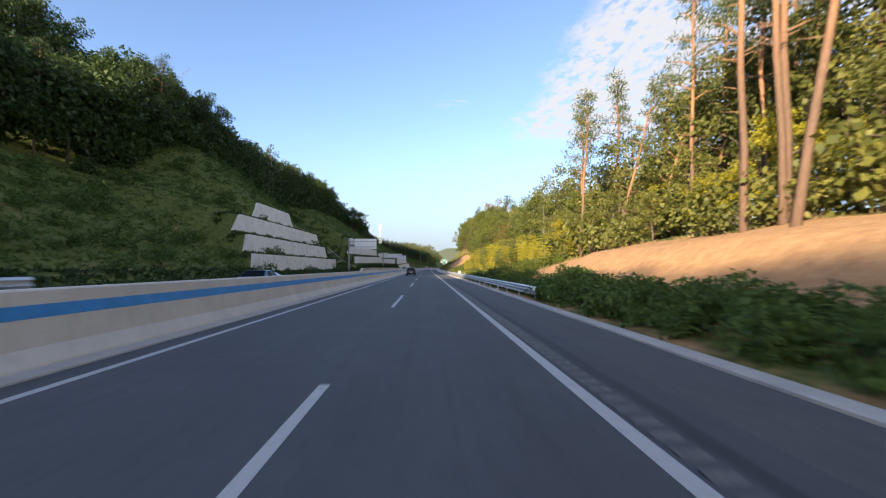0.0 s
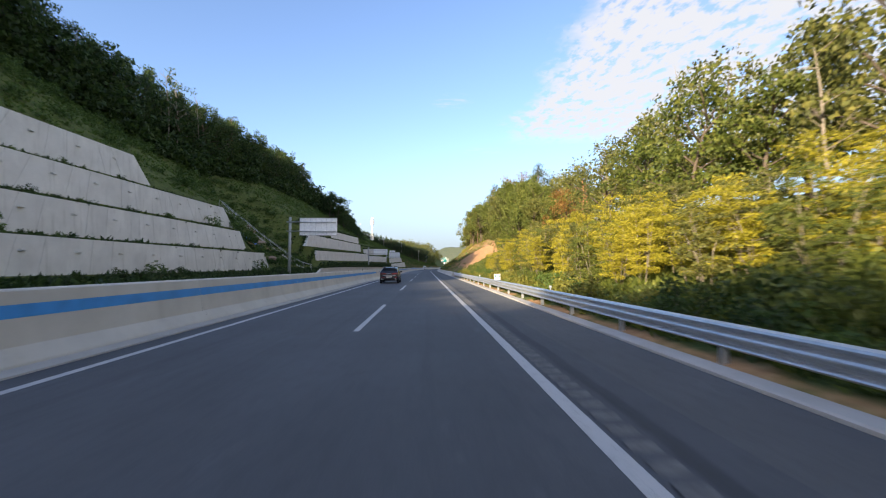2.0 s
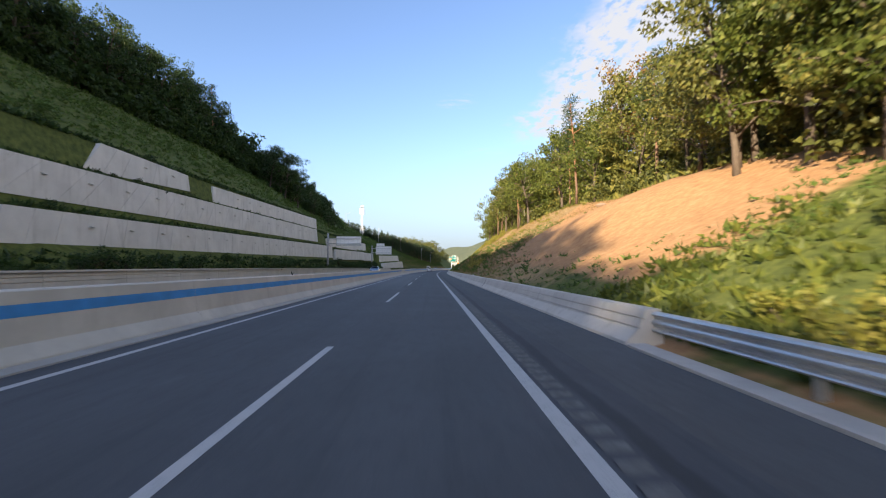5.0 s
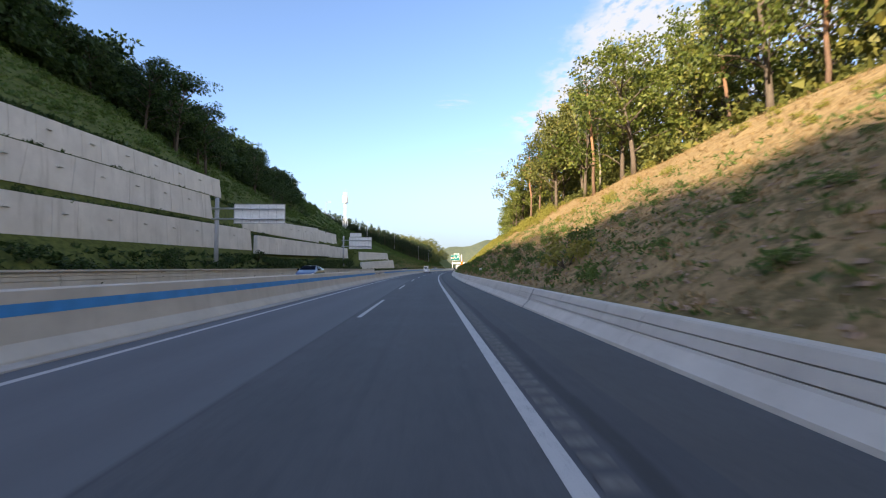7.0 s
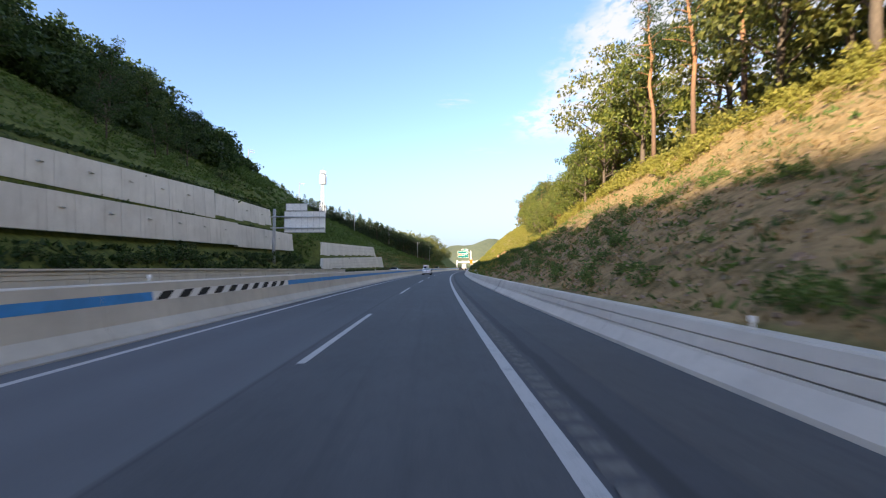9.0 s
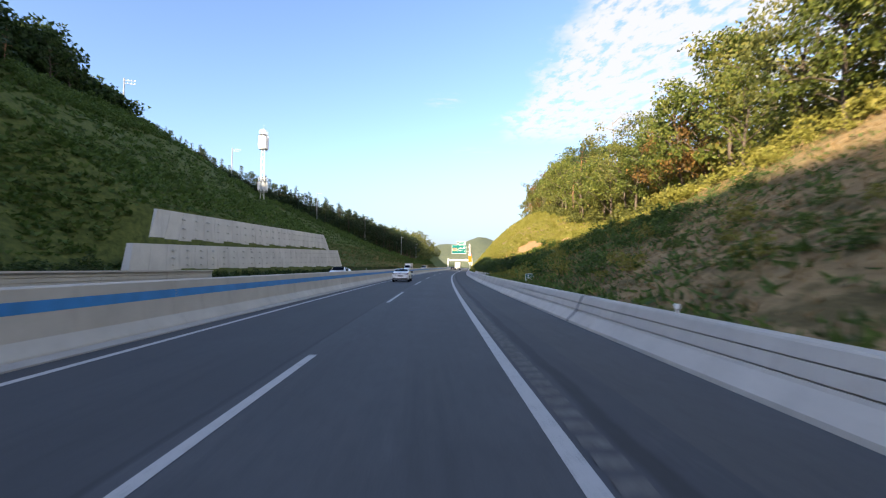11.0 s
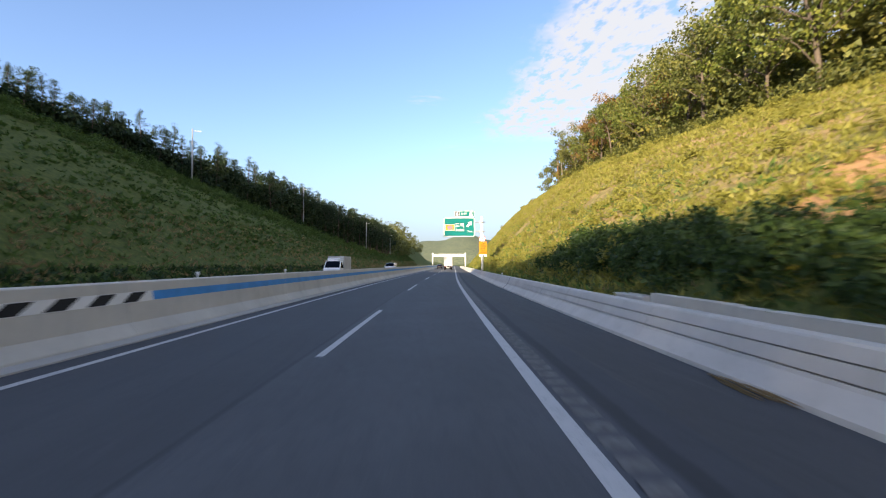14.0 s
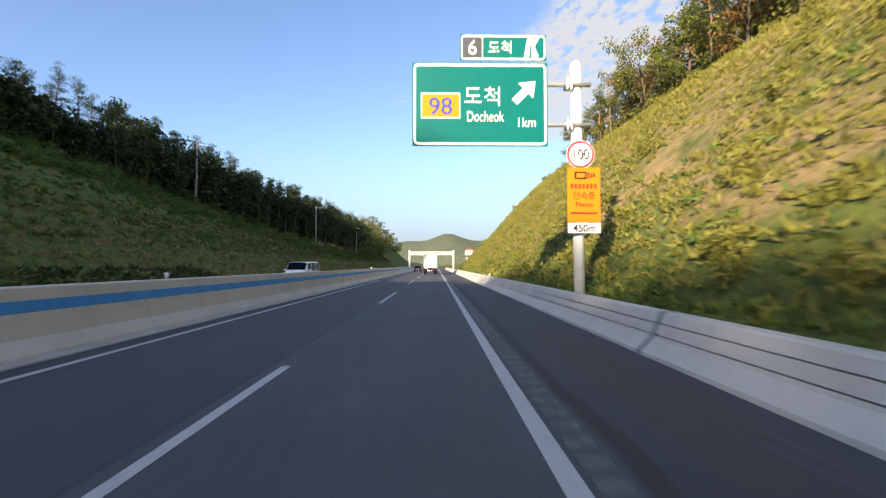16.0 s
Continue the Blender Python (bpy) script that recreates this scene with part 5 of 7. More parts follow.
def car(kind, paintmat, label, category, m, front=False):
    e = thing(category.replace(" ", "_"), label, category)
    if kind == "sedan":
        L, Wd, wb, r, y_r = 4.65, 1.825, 2.72, 0.325, 0.98
        sh = Shell(L, Wd, ([0, .03, .08, .92, 1], [.42, .30, .22, .20, .30]),
                   ([0, .04, .2, .45, .7, .74, .92, 1], [.93, 1.03, 1.06, 1.00, .94, .92, .74, .60]),
                   ([0, .02, .11, .16, .34, .44, .55, .60, .735, .80, .93, 1], [.96, 1.08, 1.115, 1.13, 1.37, 1.42, 1.42, 1.39, 1.00, .95, .78, .62]),
                   ([0, 1], [.70, .70]), ([0, .02, .06, .15, .85, .94, 1], [.84, .91, .965, 1, 1, .93, .72]))
        rear, wind = (0.80, 1.66), (2.72, 3.38)
        panes = [((1.34, 1.66), (2.02, 2.04), 6.18, 8.0), ((2.11, 2.13), (2.98, 2.66), 6.18, 8.0)]
        lampz, plate = (0.82, 0.95), (0.60, 0.74)
    elif kind == "suv":
        L, Wd, wb, r, y_r = 4.72, 1.91, 2.88, 0.37, 0.92
        sh = Shell(L, Wd, ([0, .03, .08, .92, 1], [.52, .36, .27, .26, .36]),
                   ([0, .04, .2, .45, .7, .74, .92, 1], [1.02, 1.10, 1.14, 1.08, 1.04, 1.03, .92, .76]),
                   ([0, .02, .05, .165, .25, .40, .56, .62, .75, .82, .94, 1], [1.06, 1.14, 1.19, 1.49, 1.60, 1.655, 1.64, 1.60, 1.13, 1.09, .96, .78]),
                   ([0, .12, .3, 1], [.82, .74, .70, .70]), ([0, .02, .06, .15, .85, .94, 1], [.90, .95, .98, 1, 1, .95, .76]))
        rear, wind = (0.25, 0.82), (2.82, 3.46)
        panes = [((0.62, 1.00), (1.14, 1.12), 6.2, 8.0), ((1.22, 1.20), (2.14, 2.12), 6.2, 8.0), ((2.22, 2.20), (3.06, 2.72), 6.2, 8.0)]
        lampz, plate = (0.92, 1.04), (0.58, 0.72)
    else:  # van
        L, Wd, wb, r, y_r = 4.9, 1.92, 3.0, 0.34, 0.95
        sh = Shell(L, Wd, ([0, .03, .08, .92, 1], [.45, .34, .28, .26, .34]), ([0, .04, .5, .85, .93, 1], [1.05, 1.08, 1.10, 1.10, 1.0, .80]),
                   ([0, .02, .06, .5, .78, .82, .93, .96, 1], [1.70, 1.88, 1.94, 1.95, 1.92, 1.86, 1.20, 1.06, .84]), ([0, 1], [.84, .84]), ([0, .02, .06, .15, .9, .96, 1], [.93, .96, .985, 1, 1, .96, .85]))
        rear, wind = (0.03, 0.10), (3.98, 4.52)
        panes = [((0.3, 0.32), (1.4, 1.4), 6.2, 8.0), ((1.5, 1.5), (2.9, 2.9), 6.2, 8.0), ((3.0, 3.0), (4.2, 3.9), 6.2, 8.0)]
        lampz, plate = (0.95, 1.25), (0.60, 0.74)
    y_f = y_r + wb
    body = part("body", sh.body(), paintmat, e, smooth=True)
    part("rear_window", sh.across(*rear, k0=7.85 if kind == "suv" else 8.2), "glass", e, "dark tinted glass", True)
    part("windscreen", sh.across(*wind, k0=8.25), "glass", e, "dark tinted glass", True)
    for side in (-1, 1):
        for a, b, k0, k1 in panes:
            part("side_window", sh.patch(a, b, k0, k1, 0.008, side), "glass", e, "dark tinted glass", True)
        part("window_trim", sh.patch(panes[0][0][0], panes[-1][1][0], 6.06, 6.16, 0.011, side, 14, 1), "chrome" if kind == "suv" else "dark", e)
        for y in (panes[0][1][0] + 0.04, panes[-1][0][0] - 0.02):
            part("door_seam", sh.patch(y, y + 0.012, 2.4, 6.0, 0.003, side, 1, 10), "dark", e)
        for y in (panes[0][1][0] - 0.30 if kind != "suv" else 1.42, panes[-1][0][0] + 0.15):
            p = sh.point(y, 5.2)
            part("door_handle", MB().box(-0.012, 0.018, -0.1, 0.1, -0.015, 0.015, 0.008), paintmat, e).matrix_basis = Matrix.Translation((side * p.x, p.y, p.z))
        part("sill", sh.patch(y_r + r + 0.05, y_f - r - 0.05, 1.6, 2.35, 0.006, side, 8, 2), "dark", e)
        if kind == "suv":
            part("side_trim", sh.patch(y_r + r + 0.25, y_f - r - 0.1, 2.75, 2.95, 0.01, side, 8, 1), "chrome", e)
            p = MB()
            p.tube([sh.point(y, 8.75) + Vector((0, 0, 0.05)) for y in np.linspace(0.75, 2.75, 8)], 0.018, 6)
            q = part("roof_rail", p, "dark", e, smooth=True)
            q.matrix_basis = Matrix.Diagonal((side, 1, 1, 1))
        # mirror
        p = sh.point(panes[-1][1][0] - 0.06, 6.2)
        mi = MB()
        mi.lathe([(-0.11, 0.02), (-0.09, 0.075), (0.05, 0.085), (0.11, 0.03)], "x", 12)
        mo = part("mirror", mi, paintmat if kind != "sedan" else "dark", e, smooth=True)
        mo.matrix_basis = Matrix.Translation((side * (p.x + 0.14), p.y, p.z + 0.06))
        part("stalk", MB().box(-0.1, 0.1, -0.03, 0.03, -0.09, -0.05, 0.01), "dark", mo)
        for y in (y_r, y_f):
            arch = MB()
            x = side * (Wd / 2 - 0.005)
            arch.lathe([(x - side * 0.16, r + 0.055), (x + side * 0.004, r + 0.055), (x + side * 0.006, r + 0.03), (x - side * 0.16, 0.02)], "x", 28, (0, y, r + 0.01))
            part("wheel_arch", arch, "dark", e, "black wheel arch")
            wheel(e, side * (Wd / 2 - 0.10), y, r, 0.225, side)
        # rear lamps wrap round the corner
        la = sh.patch(0.012, 0.36 if kind == "sedan" else 0.30, 5.05 if kind == "sedan" else 5.1, 5.75, 0.008, side, 6, 2)
        part("tail_lamp", la, "lamp", e, "red tail lamp", True)
        zz = 0.5 * (lampz[0] + lampz[1])
        x1 = Wd / 2 * 0.86
        if kind == "sedan":       # wedge, thin towards the middle
            wd_ = MB()
            for y in (-0.014, 0.02):
                wd_.v += [(side * 0.28, y, zz + 0.012), (side * 0.28, y, zz - 0.020), (side * x1, y, zz - 0.075), (side * x1, y, zz + 0.05), (side * 0.56, y, zz + 0.022)]
            wd_.f += [(0, 1, 2, 3, 4), (9, 8, 7, 6, 5), (0, 4, 9, 5), (1, 0, 5, 6), (2, 1, 6, 7), (3, 2, 7, 8), (4, 3, 8, 9)]
            part("tail_lamp", wd_, "lamp", e, "red tail lamp")
        for dz in (() if kind == "sedan" else (-0.035, 0.035)):
            part("tail_lamp", MB().box(min(side * 0.30, side * x1), max(side * 0.30, side * x1), -0.014, 0.02, zz + dz - (0.045 if kind == "sedan" else 0.024), zz + dz + (0.045 if kind == "sedan" else 0.024), 0.01), "lamp", e, "red tail lamp")
        part("reflector", MB().box(min(side * 0.50, side * 0.76), max(side * 0.50, side * 0.76), -0.022, 0.05, 0.60 if kind != "sedan" else 0.44, 0.635 if kind != "sedan" else 0.47, 0.008), "lamp", e)
        part("headlamp", sh.patch(L * 0.925, L * 0.985, 5.0, 6.4, 0.008, side, 5, 3), "headlamp", e, "clear headlamp", True)
        if kind == "suv":
            p = MB()
            p.lathe([(-0.05, 0.075), (-0.05, 0.058), (0.06, 0.055)], "y", 18, (side * 0.66, 0.0, 0.47))
            p.lathe([(-0.05, 0.075), (0.06, 0.075)], "y", 18, (side * 0.66, 0.0, 0.47))
            part("exhaust", p, "chrome", e, "bright exhaust ring")
    if kind == "sedan":
        part("light_bar", MB().box(-0.32, 0.32, -0.010, 0.02, 0.885, 0.915, 0.006), "dark", e, "dark bar between the lamps")
        part("badge", MB().box(-0.09, 0.09, -0.008, 0.03, 0.955, 1.0, 0.015), "chrome", e, "plain bright badge")
        part("boot_edge", MB().box(-0.62, 0.62, -0.006, 0.02, 0.70, 0.708), "dark", e)
    elif kind == "suv":
        part("badge", MB().box(-0.34, 0.16, -0.012, 0.01, 0.965, 0.995, 0.004), "chrome", e, "plain bright bar")
        part("trim_bar", MB().box(-0.62, 0.62, -0.02, 0.05, 0.785, 0.815, 0.012), "rim", e, "brushed metal bar")
        part("spoiler", MB().box(-0.58, 0.58, 0.62, 1.06, 1.565, 1.612, 0.02), paintmat, e)
        p = MB()
        p.tube([(-0.05, 0.16, 1.20), (0.18, 0.20, 1.24), (0.42, 0.19, 1.23)], 0.012, 5)
        part("rear_wiper", p, "dark", e)
    part("bumper", MB().box(-Wd / 2 * 0.86, Wd / 2 * 0.86, -0.035, 0.16, 0.30 if kind != "suv" else 0.36, 0.42 if kind != "suv" else 0.50, 0.03), "dark", e, "black lower bumper")
    pl = part("number_plate", MB().box(-0.265, 0.265, -0.026, 0.02, plate[0], plate[1], 0.006), "plate", e, "white plate with plain bars")
    for k in range(6):
        part("plate_bar", MB().box(-0.20 + 0.07 * k, -0.155 + 0.07 * k, -0.030, -0.0265, plate[0] + 0.04, plate[1] - 0.035), "signgrey", pl)
    p = MB()
    yb = float(np.interp(0.30, [0, 1], [0, L]))
    zt = sh.point(yb, 10).z
    p.v += [(-0.02, yb - 0.1, zt), (0.02, yb - 0.1, zt), (0.025, yb + 0.12, zt), (-0.025, yb + 0.12, zt), (0, yb - 0.1, zt + 0.075)]
    p.f += [(0, 1, 4), (1, 2, 4), (2, 3, 4), (3, 0, 4)]
    part("antenna", p, "dark", e)
    e.matrix_basis = m
    return e


car("suv", "carblack", "glossy black estate SUV driving in the inner lane", "suv", at(89.7, -5.36))
car("sedan", "carwhite", "white saloon car driving in the inner lane", "sedan", at(303.1, -5.50))
car("suv", "carblack", "dark small hatchback driving far ahead in the inner lane", "hatchback", at(485.0, -5.5))
car("sedan", "carblue", "dark saloon car coming along the opposite carriageway", "sedan", at(207.3, -12.6, opp_z(203, -13), 180))
car("sedan", "carblue", "dark blue saloon car coming along the opposite carriageway", "sedan", at(29.0, -12.6, opp_z(25, -13), 180))
car("sedan", "carwhite", "white saloon car coming along the opposite carriageway", "sedan", at(309.4, -12.9, opp_z(305, -13), 180))
car("van", "carwhite", "white minibus coming along the opposite carriageway", "van", at(420.0, -13.0, opp_z(420, -13), 180))


def box_truck(m, label, L, Wd, floor, top, rear_view):
    """Lorry with a box body, rear at y = 0."""
    e = thing("box_truck", label, "truck")
    bx = part("cargo_box", MB().box(-Wd / 2, Wd / 2, 0.0, L, floor, top, 0.03), "box", e, "ribbed pale cargo box")
    for k in range(9):
        x = -Wd / 2 + 0.12 + (Wd - 0.24) * k / 8
        part("door_rib", MB().box(x - 0.035, x + 0.035, -0.03, -0.002, floor + 0.08, top - 0.08, 0.01), "box" if k % 2 else "zinc", bx)
    for x in (-Wd * 0.36, -Wd * 0.08, Wd * 0.08, Wd * 0.36):
        p = MB()
        p.tube([(x, -0.055, floor + 0.05), (x, -0.055, top - 0.05)], 0.02, 6)
        part("lock_rod", p, "zinc", bx)
    for side in (-1, 1):
        for k in range(int(L / 0.6)):
            part("side_rib", MB().box(side * Wd / 2 - (0.0 if side > 0 else 0.02), side * Wd / 2 + (0.02 if side > 0 else 0.0), 0.3 + 0.6 * k, 0.36 + 0.6 * k, floor + 0.1, top - 0.1), "box", bx)
        part("tail_lamp", MB().box(side * Wd * 0.36 - 0.22, side * Wd * 0.36 + 0.22, -0.04, 0.05, floor - 0.26, floor - 0.12, 0.02), "lamp", e, "red tail lamp")
        part("mud_flap", MB().box(side * Wd * 0.34 - 0.28, side * Wd * 0.34 + 0.28, 0.35, 0.37, 0.25, floor - 0.1), "dark", e)
        ys = (1.1, 2.35, L + 0.9) if L > 5 else (1.0, L + 0.6)
        for y in ys:
            wheel(e, side * (Wd / 2 - 0.2), y, 0.48 if L > 5 else 0.33, 0.30, side)
    part("chassis", MB().box(-0.45, 0.45, 0.1, L + 1.2, floor - 0.30, floor - 0.02, 0.02), "dark", e)
    part("bumper", MB().box(-Wd / 2 + 0.05, Wd / 2 - 0.05, -0.03, 0.10, 0.45, 0.60, 0.02), "dark", e)
    pl = part("number_plate", MB().box(-0.26, 0.26, -0.05, -0.032, 0.62, 0.78), "white", e)
    for k in range(5):
        part("plate_bar", MB().box(-0.19 + 0.08 * k, -0.145 + 0.08 * k, -0.054, -0.0505, 0.66, 0.74), "signgrey", pl)
    # cab
    ch = min(top - 0.15, 2.9) if L > 5 else 2.02
    c0, c1 = L + 0.12, L + (2.0 if L > 5 else 1.75)
    wc = Wd / 2 - 0.04 if L > 5 else 0.86
    cab = MB()
    prof = [(c0, 0.45), (c0, ch), (c1 - 0.75, ch), (c1 - 0.12, ch * 0.62), (c1, ch * 0.55), (c1, 0.40)]
    n = len(prof)
    for sgn in (-1, 1):
        cab.v += [(sgn * wc * (0.93 if z > ch * 0.7 else 1.0), y, z) for y, z in prof]
    cab.f += [tuple(range(n)), tuple(range(2 * n - 1, n - 1, -1))] + [(i, n + i, n + (i + 1) % n, (i + 1) % n) for i in range(n)]
    part("cab", cab, "carwhite", e)
    ws = MB()
    a0, a1 = prof[2], prof[3]
    nrm = Vector((0, a0[1] - a1[1], a1[0] - a0[0])).normalized() * 0.012
    q = [(sgn * wc * f, a0[0] + (a1[0] - a0[0]) * t + nrm.y, a0[1] + (a1[1] - a0[1]) * t + nrm.z) for sgn, f, t in ((-1, 0.84, 0.08), (1, 0.84, 0.08), (1, 0.90, 0.95), (-1, 0.90, 0.95))]
    ws.poly(q)
    part("windscreen", ws, "glass", e, "dark tinted glass")
    for side in (-1, 1):
        x = side * (wc + 0.008)
        sw = MB()
        sw.poly([(x * 0.945, c0 + 0.5, ch - 0.15), (x * 0.945, c1 - 0.72, ch - 0.15), (x, c1 - 0.30, ch * 0.64), (x, c0 + 0.5, ch * 0.64)])
        part("side_window", sw, "glass", e, "dark tinted glass")
        part("headlamp", MB().box(min(side * wc * 0.62, side * wc * 0.97), max(side * wc * 0.62, side * wc * 0.97), c1 - 0.02, c1 + 0.02, ch * 0.36, ch * 0.45, 0.01), "headlamp", e)
        part("mirror", MB().box(side * (wc + 0.18) - 0.08, side * (wc + 0.18) + 0.08, c1 - 0.42, c1 - 0.36, ch * 0.62, ch * 0.80, 0.02), "dark", e)
    part("grille", MB().box(-wc * 0.5, wc * 0.5, c1, c1 + 0.012, ch * 0.34, ch * 0.44), "dark", e)
    if L < 5:
        part("air_deflector", MB().box(-wc * 0.8, wc * 0.8, c0 + 0.05, c1 - 0.8, ch, ch + 0.26, 0.08), "carwhite", e)
    e.matrix_basis = m
    return e


box_truck(at(458.0, -2.05), "lorry with a tall ribbed pale cargo box in the outer lane", 8.2, 2.48, 1.15, 3.75, True)
box_truck(at(379.2, -13.0, opp_z(375, -13), 180), "small white box lorry coming along the opposite carriageway", 3.2, 1.78, 0.85, 2.5, False)


# ---------------------------------------------------------------- plants
rng = np.random.default_rng(7)


def quads_mesh(name, corners, mat):
    """One mesh of separate leaves; corners: (n, 3 or 4, 3)."""
    n, k = corners.shape[:2]
    me = bpy.data.meshes.new(name)
    me.vertices.add(k * n), me.loops.add(k * n), me.polygons.add(n)
    me.vertices.foreach_set("co", np.ascontiguousarray(corners, dtype=np.float32).ravel())
    me.loops.foreach_set("vertex_index", np.arange(k * n, dtype=np.int32))
    me.polygons.foreach_set("loop_start", np.arange(0, k * n, k, dtype=np.int32))
    me.polygons.foreach_set("loop_total", np.full(n, k, dtype=np.int32))
    me.materials.append(M[mat])
    me.update(calc_edges=True)
    return me


def unit(v):
    return v / np.maximum(1e-9, np.linalg.norm(v, axis=-1, keepdims=True))


def blades(base, way, length, width, droop=0.0, kite=True):
    """Kite-shaped or plain pointed blades from base along way."""
    side = unit(np.cross(way, rng.normal(size=way.shape)))
    L, Wd = length[:, None], width[:, None]
    mid = base + way * L * 0.55
    tip = base + way * L - np.array([0, 0, 1.0]) * L * droop
    if not kite:
        low = base + way * L * 0.12
        return np.stack([low + side * Wd * 1.1, tip, low - side * Wd * 0.9], 1)
    return np.stack([base, mid + side * Wd, tip, mid - side * Wd], 1)


def clump_leaves(centres, radii, per, size, flat=0.75, slim=0.5, hang=0.0, kite=False):
    """Leaves in uneven clumps."""
    c, r = np.repeat(centres, per, 0), np.repeat(radii, per)
    v = unit(rng.normal(size=c.shape)) * (rng.random(len(c)) ** 0.45)[:, None]
    v[:, 2] *= flat
    p = c + v * r[:, None]
    way = unit(unit(v + 1e-6) * 0.8 + rng.normal(size=c.shape) * 0.7 + np.array([0, 0, -hang]))
    L = size * (0.6 + 0.8 * rng.random(len(c)))
    return blades(p, way, L, L * slim, 0.1, kite)


def tree_parts(kind, seed):
    """Trunk with limbs (MB) and crown quads of a tree about 12 m high, standing at the origin."""
    global rng
    rng = np.random.default_rng(seed)
    tr = MB()
    U_ = rng.random
    if kind == "broad":
        h = 12.0
        bend = rng.normal(size=2) * 0.5
        pts = [(bend[0] * k * k, bend[1] * k * k, h * 0.62 * k) for k in np.linspace(0, 1, 6)]
        tr.tube(pts, [0.22, 0.17, 0.15, 0.13, 0.10, 0.06], 7)
        cen, rad = [], []
        for i in range(10):
            k = 0.35 + 0.65 * i / 9
            o = Vector(pts[min(5, int(k * 5))])
            a, rr = i * 2.4 + U_(), (1.6 + 1.9 * U_()) * (1.15 - 0.55 * abs(k - 0.55))
            e = o + Vector((math.cos(a) * rr, math.sin(a) * rr, 1.2 + 2.2 * U_()))
            tr.tube([o, o.lerp(e, 0.55) + Vector((0, 0, 0.25)), e], [0.075, 0.05, 0.02], 5)
            for j in range(3):
                cen.append(tuple(e + Vector(rng.normal(size=3) * (0.7, 0.7, 0.55))))
                rad.append(0.75 + 0.6 * U_())
        for i in range(16):
            a, k = U_() * 6.28, U_()
            rr = 2.7 * math.sin(0.35 + 2.6 * k) * (0.75 + 0.4 * U_())
            cen.append((math.cos(a) * rr + bend[0] * k, math.sin(a) * rr + bend[1] * k, 3.6 + 8.0 * k))
            rad.append(0.7 + 0.65 * U_())
        return tr, clump_leaves(np.array(cen), np.array(rad), 70, 0.26, 0.75, 0.42, 0.25)
    if kind == "oak":             # dense round-headed tree, leafy almost to the ground
        bend = rng.normal(size=2) * 0.6
        pts = [(bend[0] * k * k, bend[1] * k * k, 8.6 * k) for k in np.linspace(0, 1, 7)]
        tr.tube(pts, [0.24, 0.19, 0.17, 0.14, 0.11, 0.08, 0.04], 7)
        cen, rad = [], []
        for i in range(15):
            k = 0.22 + 0.78 * i / 14
            j = min(5, int(k * 6))
            o = Vector(pts[j]).lerp(Vector(pts[j + 1]), k * 6 - j)
            a, rr = i * 2.4 + U_(), (3.3 * math.sin(0.5 + 2.25 * k)) * (0.75 + 0.45 * U_())
            e = o + Vector((math.cos(a) * rr, math.sin(a) * rr, 0.9 + 1.5 * U_()))
            tr.tube([o, o.lerp(e, 0.5) + Vector((0, 0, 0.3)), e], [0.08, 0.05, 0.02], 5)
            for q in (0.55, 0.8, 1.0, 1.08):
                cen.append(tuple(o.lerp(e, q) + Vector(rng.normal(size=3) * (0.55, 0.55, 0.4))))
                rad.append(0.6 + 0.5 * U_())
        for i in range(7):
            a, rr = i * 0.9 + U_(), 1.5 * U_()
            cen.append((bend[0] + math.cos(a) * rr, bend[1] + math.sin(a) * rr, 9.6 + 1.7 * U_() - 0.5 * rr))
            rad.append(0.65 + 0.4 * U_())
        return tr, clump_leaves(np.array(cen), np.array(rad), 60, 0.265, 0.62, 0.42, 0.2)
    if kind == "pine":
        h = 15.0
        bend = rng.normal(size=2) * 0.55
        wob = rng.normal(size=(7, 2)) * 0.10
        pts = [(bend[0] * k ** 1.5 + wob[i][0] * (i > 0), bend[1] * k ** 1.5 + wob[i][1] * (i > 0), h * 0.95 * k) for i, k in enumerate(np.linspace(0, 1, 7))]
        tr.tube(pts, [0.21, 0.18, 0.165, 0.15, 0.125, 0.09, 0.04], 8)
        cen, rad = [], []
        for i in range(17):
            k = 0.52 + 0.47 * (i / 16) ** 0.9
            j = min(5, int(k * 6))
            o = Vector(pts[j]).lerp(Vector(pts[j + 1]), k * 6 - j)
            a, rr = i * 2.1 + U_() * 1.2, (2.6 - 2.0 * (k - 0.52) / 0.48) * (0.55 + 0.6 * U_())
            e = o + Vector((math.cos(a) * rr, math.sin(a) * rr, 0.3 + 0.6 * U_()))
            tr.tube([o, o.lerp(e, 0.5) + Vector((0, 0, 0.12)), e], [0.06, 0.04, 0.018], 5)
            for q in (0.62, 1.0):
                cen.append(tuple(o.lerp(e, q) + Vector(rng.normal(size=3) * 0.22) + Vector((0, 0, 0.15))))
                rad.append(0.62 + 0.38 * U_())
        for i in range(5):        # dead stubs under the crown
            o, a = Vector(pts[3]).lerp(Vector(pts[2]), U_()), U_() * 6.28
            tr.tube([o, o + Vector((math.cos(a), math.sin(a), 0.15)) * (0.6 + 0.8 * U_())], [0.03, 0.01], 4)
        return tr, clump_leaves(np.array(cen), np.array(rad), 74, 0.34, 0.45, 0.11, -0.4)
